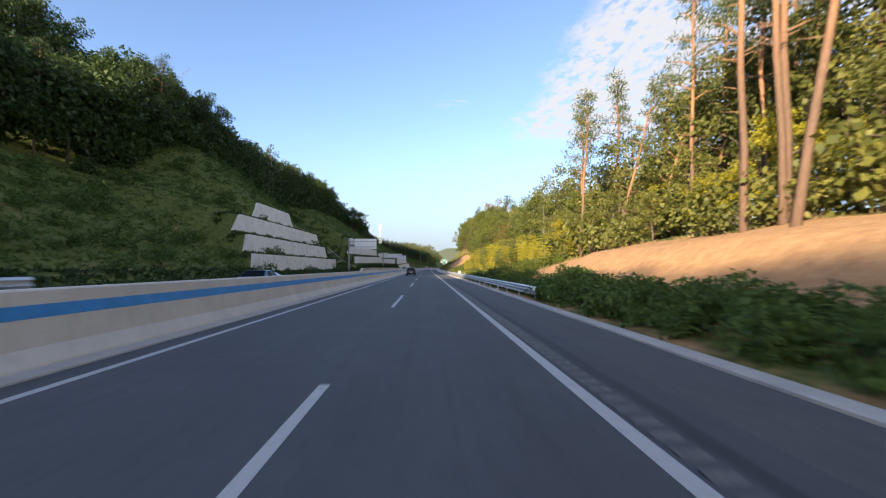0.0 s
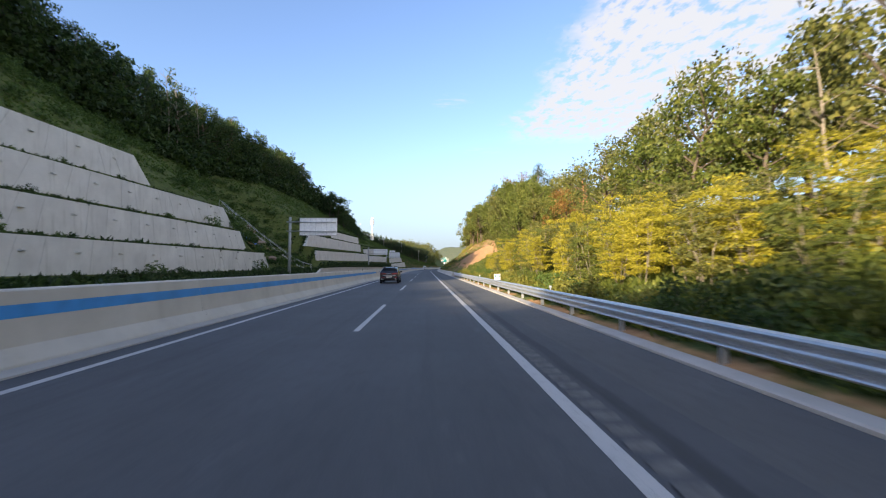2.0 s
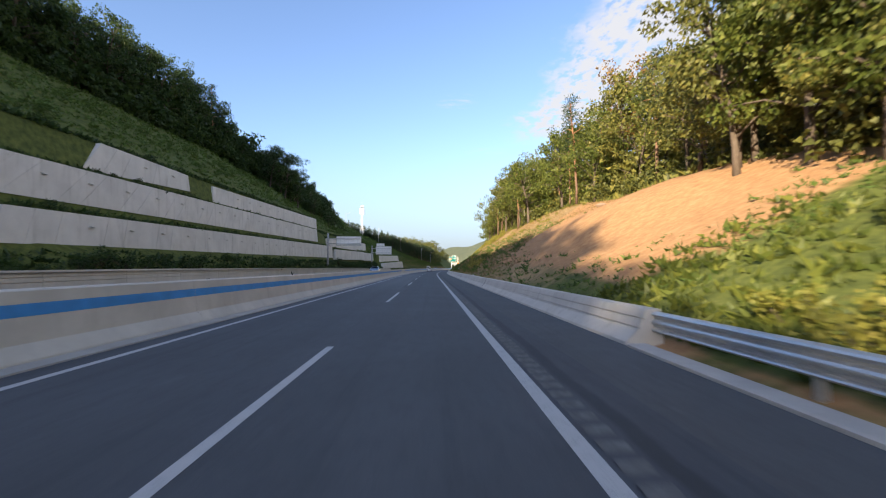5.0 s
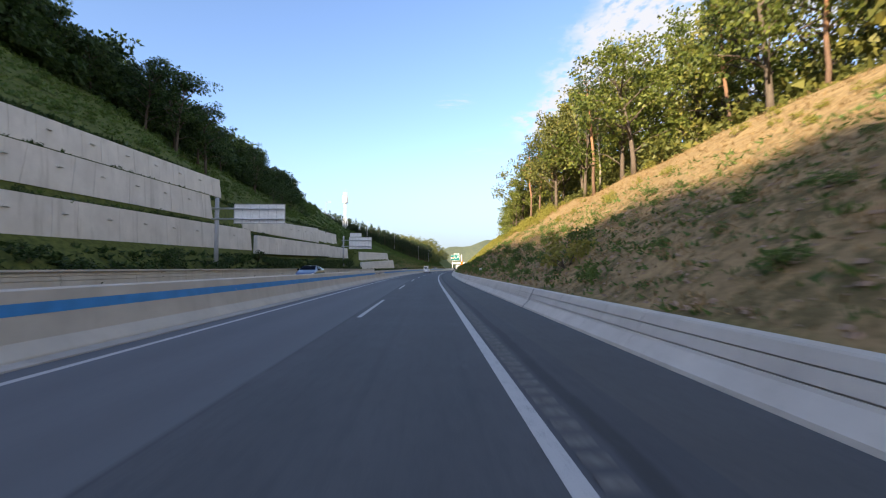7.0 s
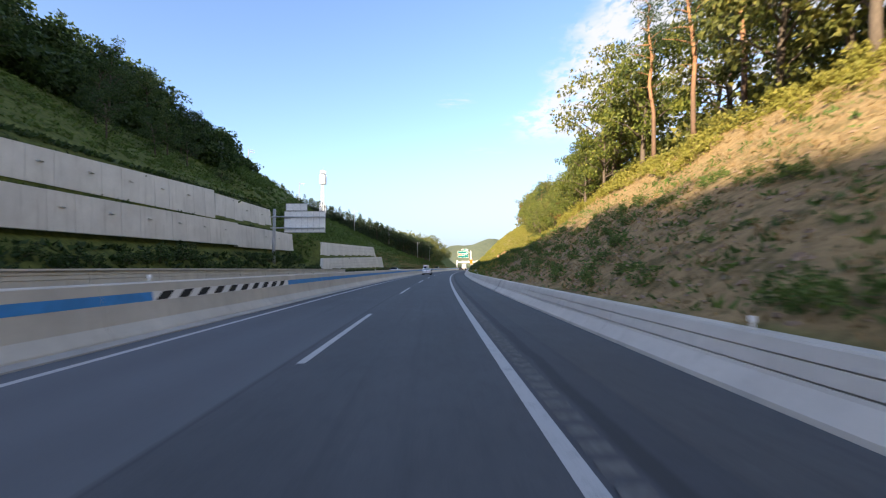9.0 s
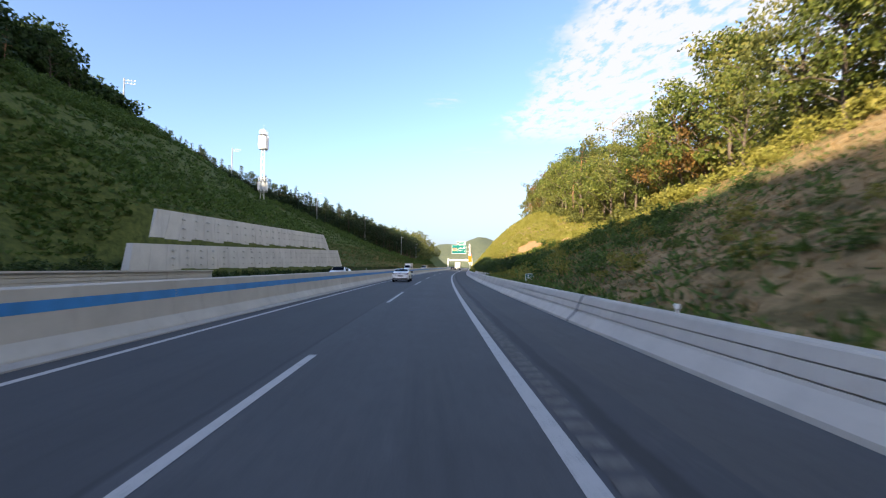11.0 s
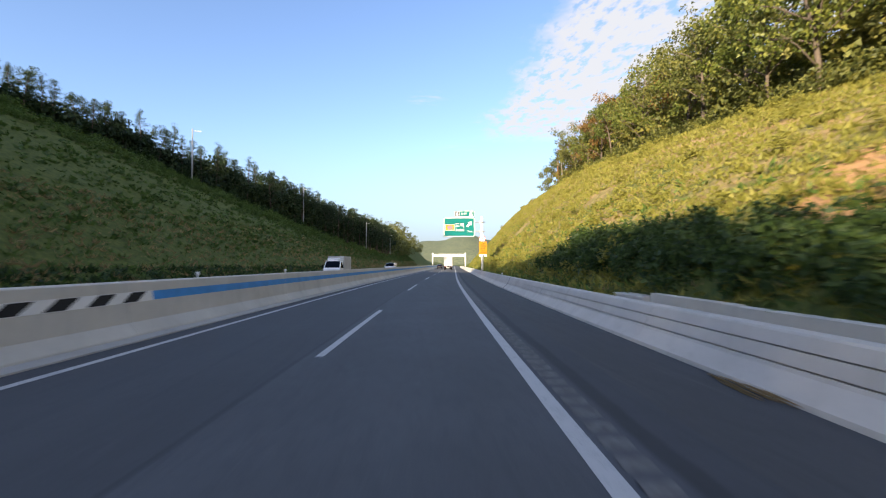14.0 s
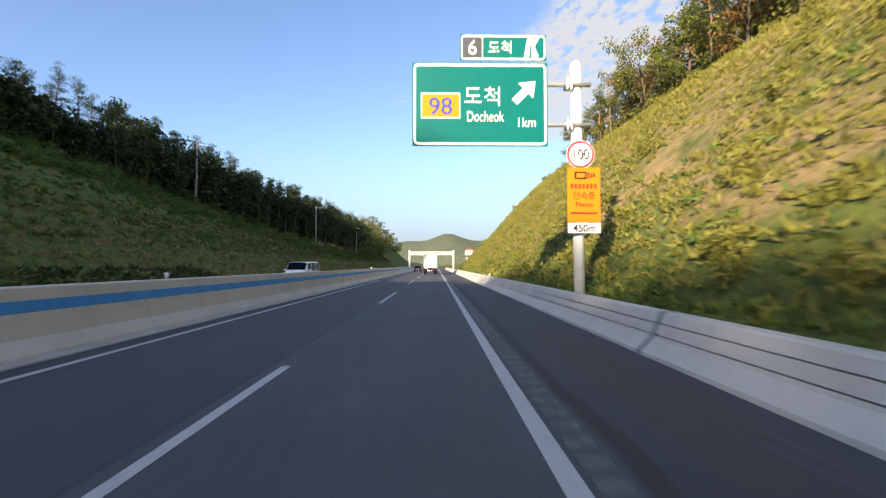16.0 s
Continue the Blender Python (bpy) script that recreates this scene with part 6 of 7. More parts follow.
    if kind == "acacia":
        cen, rad = [], []
        for i in range(4):
            a, lean = U_() * 6.28, 0.5 + 1.3 * U_()
            hh = 4.2 + 2.4 * U_()
            b = Vector((math.cos(a) * 0.25, math.sin(a) * 0.25, 0))
            t = b + Vector((math.cos(a) * lean, math.sin(a) * lean, hh))
            m_ = b.lerp(t, 0.5) + Vector((rng.normal() * 0.15, rng.normal() * 0.15, 0))
            tr.tube([b, m_, t], [0.045, 0.034, 0.012], 6)
            for k in (0.22, 0.36, 0.5, 0.62, 0.75, 0.88, 1.0):
                o = b.lerp(t, k)
                for q in range(3):
                    aa = U_() * 6.28
                    rr = (0.45 + 0.95 * U_()) * (1.2 - 0.5 * k)
                    e = o + Vector((math.cos(aa) * rr, math.sin(aa) * rr, 0.15 + 0.3 * U_()))
                    if q == 0:
                        tr.tube([o, e], [0.018, 0.008], 4)
                    cen.append(tuple(e))
                    rad.append(0.36 + 0.34 * U_())
        return tr, clump_leaves(np.array(cen), np.array(rad), 60, 0.155, 0.42, 0.34, 0.4)
    if kind == "snag":            # thin half-bare tree with a small crown
        pts = [(0, 0, 0), (0.15, 0.1, 3), (0.1, 0.3, 6), (0.5, 0.2, 9), (0.6, 0.4, 11.5)]
        tr.tube(pts, [0.13, 0.11, 0.09, 0.06, 0.02], 6)
        cen, rad = [], []
        for i in range(14):
            k = 1.5 + 2.4 * U_()
            j = int(k)
            o, a = Vector(pts[j]).lerp(Vector(pts[j + 1]) if j < 4 else Vector(pts[j]), k - j), i * 2.3
            rr = 0.8 + 1.4 * U_()
            e = o + Vector((math.cos(a) * rr, math.sin(a) * rr, 0.7 + 1.1 * U_()))
            tr.tube([o, o.lerp(e, 0.6), e], [0.04, 0.025, 0.008], 4)
            tr.tube([o.lerp(e, 0.6), o.lerp(e, 0.6) + Vector((rng.normal() * 0.4, rng.normal() * 0.4, 0.7))], [0.018, 0.006], 4)
            if i % 2:
                cen.append(tuple(e))
                rad.append(0.5 + 0.3 * U_())
        return tr, clump_leaves(np.array(cen), np.array(rad), 30, 0.3, 0.7, 0.4, 0.2)
    # bush
    cen, rad = [], []
    for i in range(14):
        a, rr, k = U_() * 6.28, 0.9 * math.sqrt(U_()), U_()
        e = Vector((math.cos(a) * rr, math.sin(a) * rr, 0.35 + 1.25 * k * (1.1 - 0.5 * rr)))
        tr.tube([(0.1 * math.cos(a), 0.1 * math.sin(a), 0), tuple(e)], [0.02, 0.008], 4)
        cen.append(tuple(e))
        rad.append(0.30 + 0.25 * U_())
    return tr, clump_leaves(np.array(cen), np.array(rad), 46, 0.155, 0.8, 0.40, 0.1, True)


STOCK = {}


def plant(kind, variant, leafmat, barkmat, s, d, scale, label, category, group, lean=0.0, z=None, tall=1.0):
    """A tree or bush with trunk and crown; the meshes are made once for each kind and variant."""
    key = (kind, variant, leafmat, barkmat)
    if key not in STOCK:
        tr, q = tree_parts(kind, 100 + 17 * variant + 1000 * len(kind))
        STOCK[key] = (tr.mesh("trunk", barkmat, True), quads_mesh("crown", q, leafmat))
    name = {"broad": "tree", "oak": "tree", "pine": "pine_tree", "acacia": "young_tree", "snag": "thin_tree", "bush": "bush"}[kind]
    e = thing(name, label, category, group)
    part("trunk" if kind != "bush" else "stem", STOCK[key][0], None, e)
    part("crown", STOCK[key][1], None, e)
    zz = float(gz(s, d)[0]) - 0.12 if z is None else z
    e.matrix_basis = at(s, d, zz, random.uniform(0, 360) if lean == 0 else 0, lean)
    e.scale = (scale, scale, scale * tall)
    return e


pick = random.Random(11)
# --- right-hand wood: tall pines above the bare bank at the beginning
for s, d, sc, tall, lean in ((16.6, 11.2, 0.79, 1.90, 0.5), (15.0, 11.6, 0.74, 1.96, -0.6), (15.4, 12.1, 0.79, 1.90, 0.6), (13.4, 10.7, 0.86, 1.68, 13.0), (19.5, 13.4, 0.69, 1.79, 1.0),
                             (26.0, 14.8, 0.73, 1.62, 0.6), (40.6, 12.8, 0.73, 1.51, 4.0), (44.0, 14.2, 0.73, 1.46, 0.8), (37.0, 14.6, 0.69, 1.51, 14.0), (30.0, 17.5, 0.73, 1.34, 22.0), (35.0, 17.0, 0.69, 1.34, 18.0), (22.0, 16.5, 0.77, 1.57, 0.8),
                             (10.5, 16.5, 0.86, 1.57, 0.4), (32.0, 21.0, 0.86, 1.46, 1.2), (19.0, 20.0, 0.86, 1.57, 0.9), (39.0, 19.5, 0.77, 1.40, 6.0),
                             (13.5, 19.0, 0.86, 1.62, -0.8), (26.5, 22.5, 0.90, 1.51, 0.5), (45.0, 18.5, 0.86, 1.46, 0.7), (23.0, 19.0, 0.77, 1.46, 9.0), (16.0, 23.0, 0.86, 1.68, 3.0)):
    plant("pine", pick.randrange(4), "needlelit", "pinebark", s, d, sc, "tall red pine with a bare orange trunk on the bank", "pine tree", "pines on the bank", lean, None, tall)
for s in np.arange(9, 54, 1.9):       # young broadleaved trees between the trunks
    plant("oak", pick.randrange(4), "olive" if pick.random() < 0.6 else "gold", "bark", s, 14.6 + pick.uniform(-1.0, 4.5) - 0.03 * s, pick.uniform(0.30, 0.52), "young leafy tree between the pine trunks on the bank", "tree", "young trees below the pines")
for s in np.arange(2, 52, 2.6):       # undergrowth under the pines
    plant("bush", pick.randrange(3), "olive", "bark", s + pick.uniform(-1, 1), 14.2 + pick.uniform(-1.2, 3.2) - 0.02 * s, pick.uniform(1.3, 2.4), "leafy olive green undergrowth bush below the pines", "bush", "undergrowth")


def wood(s0, s1, step, rows, mix, label, group, side=1):
    for r, (dfun, hlo, hhi) in enumerate(rows):
        s = s0 + pick.random() * step
        while s < s1:
            kind, leafmat, barkmat, weight = pick.choices(mix, [m_[3] for m_ in mix])[0]
            d = dfun(s) + pick.uniform(-1.6, 1.6)
            base = {"broad": 12.0, "oak": 12.0, "pine": 15.0, "snag": 11.5, "acacia": 6.0}[kind]
            sc = pick.uniform(hlo, hhi) / base * (0.74 if 50.5 < s < 60 else 1.0)
            # these pines take the needle copy with sunlight in its colour
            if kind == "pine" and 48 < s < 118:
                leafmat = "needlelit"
            plant(kind, pick.randrange(4), leafmat, barkmat, s, d, sc, label[kind], "pine tree" if kind == "pine" else "tree", group, 0, None, pick.uniform(0.92, 1.12))
            s += step * pick.uniform(0.65, 1.35)


def crest_r(s):
    return float(np.interp(s, [-90, 40, 52, 70, 110, 130, 150, 170, 262, 290, 310, 345, 365, 390, 415, 440, 480, 520], [15, 16, 12, 11.5, 12.5, 15, 19.5, 19.5, 19.5, 22, 24.5, 24, 24.5, 27, 29, 30, 30, 26]))


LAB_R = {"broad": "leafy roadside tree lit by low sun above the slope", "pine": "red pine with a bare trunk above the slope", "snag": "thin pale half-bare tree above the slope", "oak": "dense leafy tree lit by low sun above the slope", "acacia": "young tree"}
# the brighter green leaves here carry sunlight in their colour
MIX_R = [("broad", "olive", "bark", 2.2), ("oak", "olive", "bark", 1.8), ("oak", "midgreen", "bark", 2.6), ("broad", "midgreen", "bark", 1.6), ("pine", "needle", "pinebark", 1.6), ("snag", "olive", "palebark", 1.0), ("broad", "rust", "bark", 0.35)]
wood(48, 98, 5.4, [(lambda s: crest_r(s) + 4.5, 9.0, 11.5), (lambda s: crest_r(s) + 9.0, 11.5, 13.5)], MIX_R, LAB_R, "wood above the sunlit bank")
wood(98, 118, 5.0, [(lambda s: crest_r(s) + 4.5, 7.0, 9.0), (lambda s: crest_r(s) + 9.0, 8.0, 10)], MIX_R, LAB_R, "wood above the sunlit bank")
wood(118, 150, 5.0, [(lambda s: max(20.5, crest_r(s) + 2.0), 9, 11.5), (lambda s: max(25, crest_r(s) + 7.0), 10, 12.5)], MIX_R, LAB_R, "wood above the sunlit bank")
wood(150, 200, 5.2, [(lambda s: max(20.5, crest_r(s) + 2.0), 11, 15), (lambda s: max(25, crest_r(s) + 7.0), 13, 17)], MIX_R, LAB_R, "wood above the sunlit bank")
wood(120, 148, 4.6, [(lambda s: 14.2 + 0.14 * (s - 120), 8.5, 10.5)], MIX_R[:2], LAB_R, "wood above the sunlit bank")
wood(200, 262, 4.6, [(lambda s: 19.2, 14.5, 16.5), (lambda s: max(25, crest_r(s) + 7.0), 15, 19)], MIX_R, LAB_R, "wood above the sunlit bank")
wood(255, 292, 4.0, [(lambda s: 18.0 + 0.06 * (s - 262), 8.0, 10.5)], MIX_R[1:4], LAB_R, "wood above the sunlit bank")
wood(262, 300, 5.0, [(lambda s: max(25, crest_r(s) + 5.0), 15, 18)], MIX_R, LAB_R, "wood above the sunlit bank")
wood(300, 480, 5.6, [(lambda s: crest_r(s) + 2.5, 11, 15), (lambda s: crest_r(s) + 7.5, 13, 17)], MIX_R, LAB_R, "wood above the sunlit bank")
wood(-30, 50, 4.6, [(lambda s: 20.0, 11, 14), (lambda s: 26.0, 13, 16)], MIX_R[:2], LAB_R, "wood above the sunlit bank")
# --- yellow-green young trees close behind the guard rail
s = 44.0
while s < 127:
    near = (8.4 if s > 56 else 10.0) + max(0.0, s - 113) * 0.08
    for r in range(3):
        tint = "gold" if pick.random() < float(np.interp(s, [90, 112], [0.72, 0.4])) else pick.choice(("olive", "midgreen"))
        plant("acacia", pick.randrange(4), tint, "palebark", s + pick.uniform(-1, 1), near + 1.8 * r + pick.uniform(-0.6, 0.6),
              pick.uniform(0.42, 0.58) * (1.0 + 0.12 * r) * (0.8 if s < 54 else 1.0) * float(np.interp(s, [56, 72, 98, 108, 116, 139], [1.0, 1.2, 1.2, 0.85, 0.55, 0.45])), "slender young tree with yellow green leaves behind the guard rail", "tree", "young trees by the rail")
    s += pick.uniform(2.2, 3.2)
# tall green trees where the wood comes closest to the road
for k in range(26):
    s = 104 + 1.45 * k
    d = float(np.interp(s, [104, 118, 126, 142], [12.5, 11.2, 14.2, 16.0])) + (k % 3) * 2.0 + pick.uniform(-0.6, 0.6)
    plant("oak", pick.randrange(4), "midgreen" if k % 4 else "olive", "bark", s, d, pick.uniform(0.88, 1.05) * float(np.interp(s, [104, 110, 118, 128], [0.46, 0.66, 0.86, 0.95])), "tall dense green tree at the edge of the wood", "tree", "wood above the sunlit bank", 0, None, 1.12)
# --- left-hand wood on the crest
# tree-top heights; the unseen ones before station 40 are set for the road's shadow
TOPS = ([-90, 14, 30, 36, 60, 65, 69, 76, 90, 96, 102, 112, 130, 150, 165, 185, 202, 208, 215, 222, 230, 240], [25.6, 25.6, 25.8, 29.5, 30.0, 34.0, 38.0, 39.5, 40, 38, 34.5, 37, 37.3, 38.8, 38.6, 40, 42, 43.0, 39.5, 35, 31, 28])
PINE_H = ([336, 350, 376, 395, 415, 436, 458, 506, 560, 640], [2.2, 3.4, 6.0, 7.6, 9.6, 12.0, 14.0, 15.0, 15.0, 13.0])


def crest_u(s):
    return float(np.interp(s, [c[0] for c in CREST], [c[1] for c in CREST]))


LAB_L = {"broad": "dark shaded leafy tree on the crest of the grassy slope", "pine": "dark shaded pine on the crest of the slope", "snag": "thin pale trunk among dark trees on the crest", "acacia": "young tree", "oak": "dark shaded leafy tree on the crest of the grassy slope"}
# the darker leaf colours here carry part of the crest wood's shade
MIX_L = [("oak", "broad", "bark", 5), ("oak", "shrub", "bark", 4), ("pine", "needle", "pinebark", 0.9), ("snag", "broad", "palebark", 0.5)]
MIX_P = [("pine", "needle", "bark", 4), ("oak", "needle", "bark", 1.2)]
BASE_H = {"broad": 12.0, "pine": 15.0, "snag": 11.5, "acacia": 6.0, "oak": 12.0}


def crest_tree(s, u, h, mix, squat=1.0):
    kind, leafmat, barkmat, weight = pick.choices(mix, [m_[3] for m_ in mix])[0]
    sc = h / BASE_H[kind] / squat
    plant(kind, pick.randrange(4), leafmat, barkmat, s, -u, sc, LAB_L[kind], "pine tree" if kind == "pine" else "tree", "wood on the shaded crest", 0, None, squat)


for row, (off, step, lift) in enumerate(((2.2, 4.6, -1.0), (6.4, 5.0, 1.0))):
    s = 14.0 + row
    while s < 240:
        u = 45 + off + pick.uniform(-1.2, 1.2)
        h = float(np.interp(s, *TOPS)) + lift - pick.uniform(0, 2.2) - float(gz(s, -u)[0])
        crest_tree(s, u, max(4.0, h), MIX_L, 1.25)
        s += step * pick.uniform(0.7, 1.3)
for s, u, h in ((60, 63, 19), (63, 67, 20), (66, 64, 19), (69, 70, 20), (72, 66, 19), (75, 72, 19), (78, 67, 18), (82, 73, 18), (64, 74, 19), (58, 70, 18), (70, 77, 18)):
    crest_tree(s, u, h, MIX_L[:2], 1.25)          # tall trees in the hollow behind the grassy spur
for s, u, h in ((316, 56, 8.5), (320, 57, 7.5), (323, 58.5, 6.0), (327, 60, 5.0), (331, 61, 4.5), (334, 62, 3.5), (309, 55, 6.0), (264, 43.5, 11.5), (270, 47, 10.5), (276, 47, 12.0), (281, 45, 9.0), (286, 46, 9.5), (291, 48, 8.2), (296, 47, 8.0), (302, 50, 3.5), (268, 38.5, 6.5), (259, 41, 8.5), (250, 44, 8)):
    crest_tree(s, u, h, MIX_L, 1.15)
for row, (off, step) in enumerate(((1.6, 3.2), (5.5, 4.4))):
    s = 338.0 + row
    while s < 625:
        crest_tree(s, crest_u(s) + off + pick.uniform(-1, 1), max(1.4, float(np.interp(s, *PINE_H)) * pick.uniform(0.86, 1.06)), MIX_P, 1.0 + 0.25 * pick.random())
        s += step * pick.uniform(0.7, 1.3) * (1.0 if s > 400 else 0.75)
# single large tree beyond the walls, and the spreading trees at the bend
plant("pine", 2, "needle", "pinebark", 178, 19.6, 1.05, "tall pine with a pale trunk on top of the bare slope", "pine tree", "slope trees")
for s, d, sc, tall in ((226.0, -38.2, 1.2, 0.95), (229.5, -40.5, 1.25, 0.95), (231.0, -36.6, 1.05, 0.95), (234.0, -39.5, 0.95, 0.9), (223.5, -41.0, 1.0, 0.95)):
    plant("oak", pick.randrange(4), "shrub", "bark", s, d, sc, "large dark spreading tree standing alone on the slope above the wall", "tree", "slope trees", 0, None, tall)
plant("broad", 3, "rust", "bark", 266, 20.5, 0.75, "tree with rust orange autumn leaves on the slope crest", "tree", "slope trees")
for s, d, sc in ((252, -34, 0.5), (262, -36, 0.55), (270, -37, 0.5), (281, -38, 0.45)):
    plant("broad", pick.randrange(4), "shrub", "bark", s, d, sc, "small dark tree on the grassy slope above the wall", "tree", "slope trees")

# --- bushes at the foot of the banks
for s in np.arange(1.5, 21, 1.25):
    plant("bush", pick.randrange(3), "weed", "bark", s + pick.uniform(-.4, .4), pick.uniform(4.7, 6.0), pick.uniform(0.5, 0.8), "dark green roadside bush at the foot of the bare bank", "bush", "roadside bushes")
for s in np.arange(21, 124, 1.9):
    plant("bush", pick.randrange(3), pick.choice(("weedlight", "midgreen", "weed")) if s > 58 else "shrub", "bark", s + pick.uniform(-.6, .6), pick.uniform(4.6, 7.0 if s > 46 else 5.4), pick.uniform(0.45, 0.85) * (1.0 if s > 46 else 0.7), "low leafy bush behind the guard rail", "bush", "roadside bushes")
for s in np.arange(48, 350, 2.3):
    if 113 < s < 119:
        continue
    u = pick.uniform(21.6, 23.4) if s > 112 else pick.uniform(21.8, 24.0)
    if 285 < s < 348:
        u = pick.uniform(21.4, 22.3)
    plant("bush", pick.randrange(3), "shrub", "bark", s + pick.uniform(-.8, .8), -u, pick.uniform(0.5, 0.95) * (1.15 if 138 < s < 285 else 0.5 if s > 285 else 0.7), "dark green shrub at the foot of the retaining wall", "bush", "wall shrubs")
plant("bush", 1, "weedlight", "bark", 183.4, 5.6, 1.15, "large green bush at the foot of the cut slope", "bush", "slope bushes")
for s, d, sc in ((187.5, 7.8, 1.05), (199, 6.4, 0.6), (203.5, 5.6, 0.7), (206, 5.4, 0.5), (213, 8.0, 0.7), (222, 9.5, 0.6), (228, 6.6, 0.6), (236, 10, 0.6), (245, 7, 0.7), (254, 8.4, 0.7), (262, 6.4, 0.8)):
    plant("bush", pick.randrange(3), "weed", "bark", s, d, sc * 0.8, "small green bush on the dry cut slope", "bush", "slope bushes")


BARE = ((323, 12.4, 7, 2.0), (319, 9.0, 5, 1.3), (311, 13.6, 5, 1.0), (327, 9.6, 3, 1.0), (334, 13.6, 6, 2.2), (12, 9, 29, 3.4), (366, 12.0, 2.5, 1.2), (398, 10.5, 3, 1.2), (149, 11.5, 19, 5.5), (300, 9, 4, 1.6))


def bare(s, d):
    """Where the soil or a wall shows: open patches, and the faces and crowns of the walls."""
    out = np.zeros(len(s), bool)
    for a, b, ra, rb in BARE:
        out |= ((s - a) / ra) ** 2 + ((d - b) / rb) ** 2 < 0.55 + 0.6 * rng.random(len(s))
    u = -d
    walled = ((s > 55) & (s < 112)) | ((s > 137) & (s < 278))
    for lo, hi in ((24.0, 25.45), (26.3, 27.25), (28.1, 29.05), (29.9, 30.9)):
        out |= walled & (u > lo) & (u < hi)
    out |= (s > 305) & (s < 343) & (d > 3.5) & (d < 4.85)
    last = (s > 286) & (s < 348)
    for lo, hi in ((22.4, 23.6), (24.5, 25.7)):
        out |= last & (u > lo) & (u < hi)
    return out


def thicket(name, label, leafmat, spots):
    """Many bushes joined into one mesh."""
    global rng
    rng = np.random.default_rng(len(spots))
    out, free = [], ~bare(np.array([p[0] for p in spots]), np.array([p[1] for p in spots]))
    for k, (s, d, sc) in enumerate(spots):
        if not free[k]:
            continue
        up_ = rng.random(13)
        an, rr = rng.random(13) * 6.28, 0.95 * np.sqrt(rng.random(13))
        cen = np.stack([np.cos(an) * rr, np.sin(an) * rr, 0.25 + 1.25 * up_ * (1.1 - 0.5 * rr)], 1)
        co = clump_leaves(cen, 0.30 + 0.25 * rng.random(13), 24, 0.205, 0.8, 0.42, 0.1)
        a_ = pick.uniform(0, 6.28)
        rot = np.array([[math.cos(a_), -math.sin(a_), 0], [math.sin(a_), math.cos(a_), 0], [0, 0, 1]])
        p = co.reshape(-1, 3) @ rot.T * sc
        out.append((p + np.array(R(s, d, float(gz(s, d)[0]) - 0.1))).reshape(-1, 3, 3))
    return tagged(new(name, quads_mesh(name, np.concatenate(out), leafmat)), label, "bushes", kind="stuff")


thicket("ledge_shrubs", "small shrubs growing on the wall ledges", "shrub", [(s + pick.uniform(-1, 1), -25.6 - 1.8 * pick.randrange(3), pick.uniform(0.3, 0.6)) for s in np.arange(58, 278, 1.5)])
thicket("slope_bushes", "yellow green bushes on the overgrown lower bank", "weedlight", [(s + pick.uniform(-1, 1), pick.uniform(4.6, 9), pick.uniform(0.3, 0.65)) for s in np.arange(266, 480, 1.6)])
thicket("slope_bushes", "yellow green bushes on the overgrown bank", "weedlight", [(s + pick.uniform(-1, 1), pick.uniform(8, crest_r(s)), pick.uniform(0.35, 0.75)) for s in np.arange(285, 480, 0.9)])
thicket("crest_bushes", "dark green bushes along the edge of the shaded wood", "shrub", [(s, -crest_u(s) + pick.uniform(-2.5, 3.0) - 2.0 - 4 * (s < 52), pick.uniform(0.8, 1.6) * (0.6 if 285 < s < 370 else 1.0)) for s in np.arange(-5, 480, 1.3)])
thicket("slope_bushes", "green bushes on the shaded slope", "weed", [(s, -pick.uniform(31, 43), pick.uniform(0.35, 0.8)) for s in np.arange(0, 360, 1.4)])
thicket("verge_bushes", "dense dark green growth along the foot of the bare bank", "weed", [(s + pick.uniform(-.5, .5), pick.uniform(3.9, 6.4), pick.uniform(0.42, 0.78)) for s in np.arange(-1, 24, 0.13)])
thicket("verge_bushes", "green growth behind the guard rail", "weed", [(s + pick.uniform(-.5, .5), pick.uniform(4.2, 7.2), pick.uniform(0.35, 0.6)) for s in np.arange(22, 60, 0.35)])
thicket("slope_bushes", "yellow green bushes on the upper edge of the cut slope", "weedlight", [(s + pick.uniform(-1, 1), pick.uniform(14.5, 19.5), pick.uniform(0.4, 0.95)) for s in np.arange(226, 290, 0.5)])
thicket("slope_bushes", "sparse yellow green bushes in the golden grass", "weedlight", [(pick.uniform(168, 228), pick.uniform(13.0, 18.0), pick.uniform(0.25, 0.5)) for k in range(26)])
thicket("verge_bushes", "green bushes where the bare bank ends", "midgreen", [(s + pick.uniform(-.5, .5), pick.uniform(5.5, 11.5), pick.uniform(0.5, 0.95)) for s in np.arange(41, 58, 0.22)])
thicket("slope_tufts", "small green tufts on the dry cut slope", "weed", [(pick.uniform(160, 272), 4.6 + 7.5 * pick.random() ** 1.5, pick.uniform(0.22, 0.5)) for k in range(150)])
thicket("slope_bushes", "lush green shrubs on the lower bank", "weed", [(s + pick.uniform(-1, 1), pick.uniform(4.8, 12), pick.uniform(0.45, 0.85)) for s in np.arange(274, 312, 0.8)])
thicket("slope_bushes", "dense dark green bushes along the foot of the bank", "shrub", [(s, 5.0 + 2.2 * (s * 7.31 % 1), 0.45 + 0.4 * (s * 3.77 % 1)) for s in np.arange(298, 356, 0.21)])
thicket("slope_bushes", "lumpy green shrubs on the shaded slope", "weed", [(s + pick.uniform(-1, 1), -pick.uniform(23, 44), pick.uniform(0.5, 1.2)) for s in np.arange(10, 140, 0.5)])
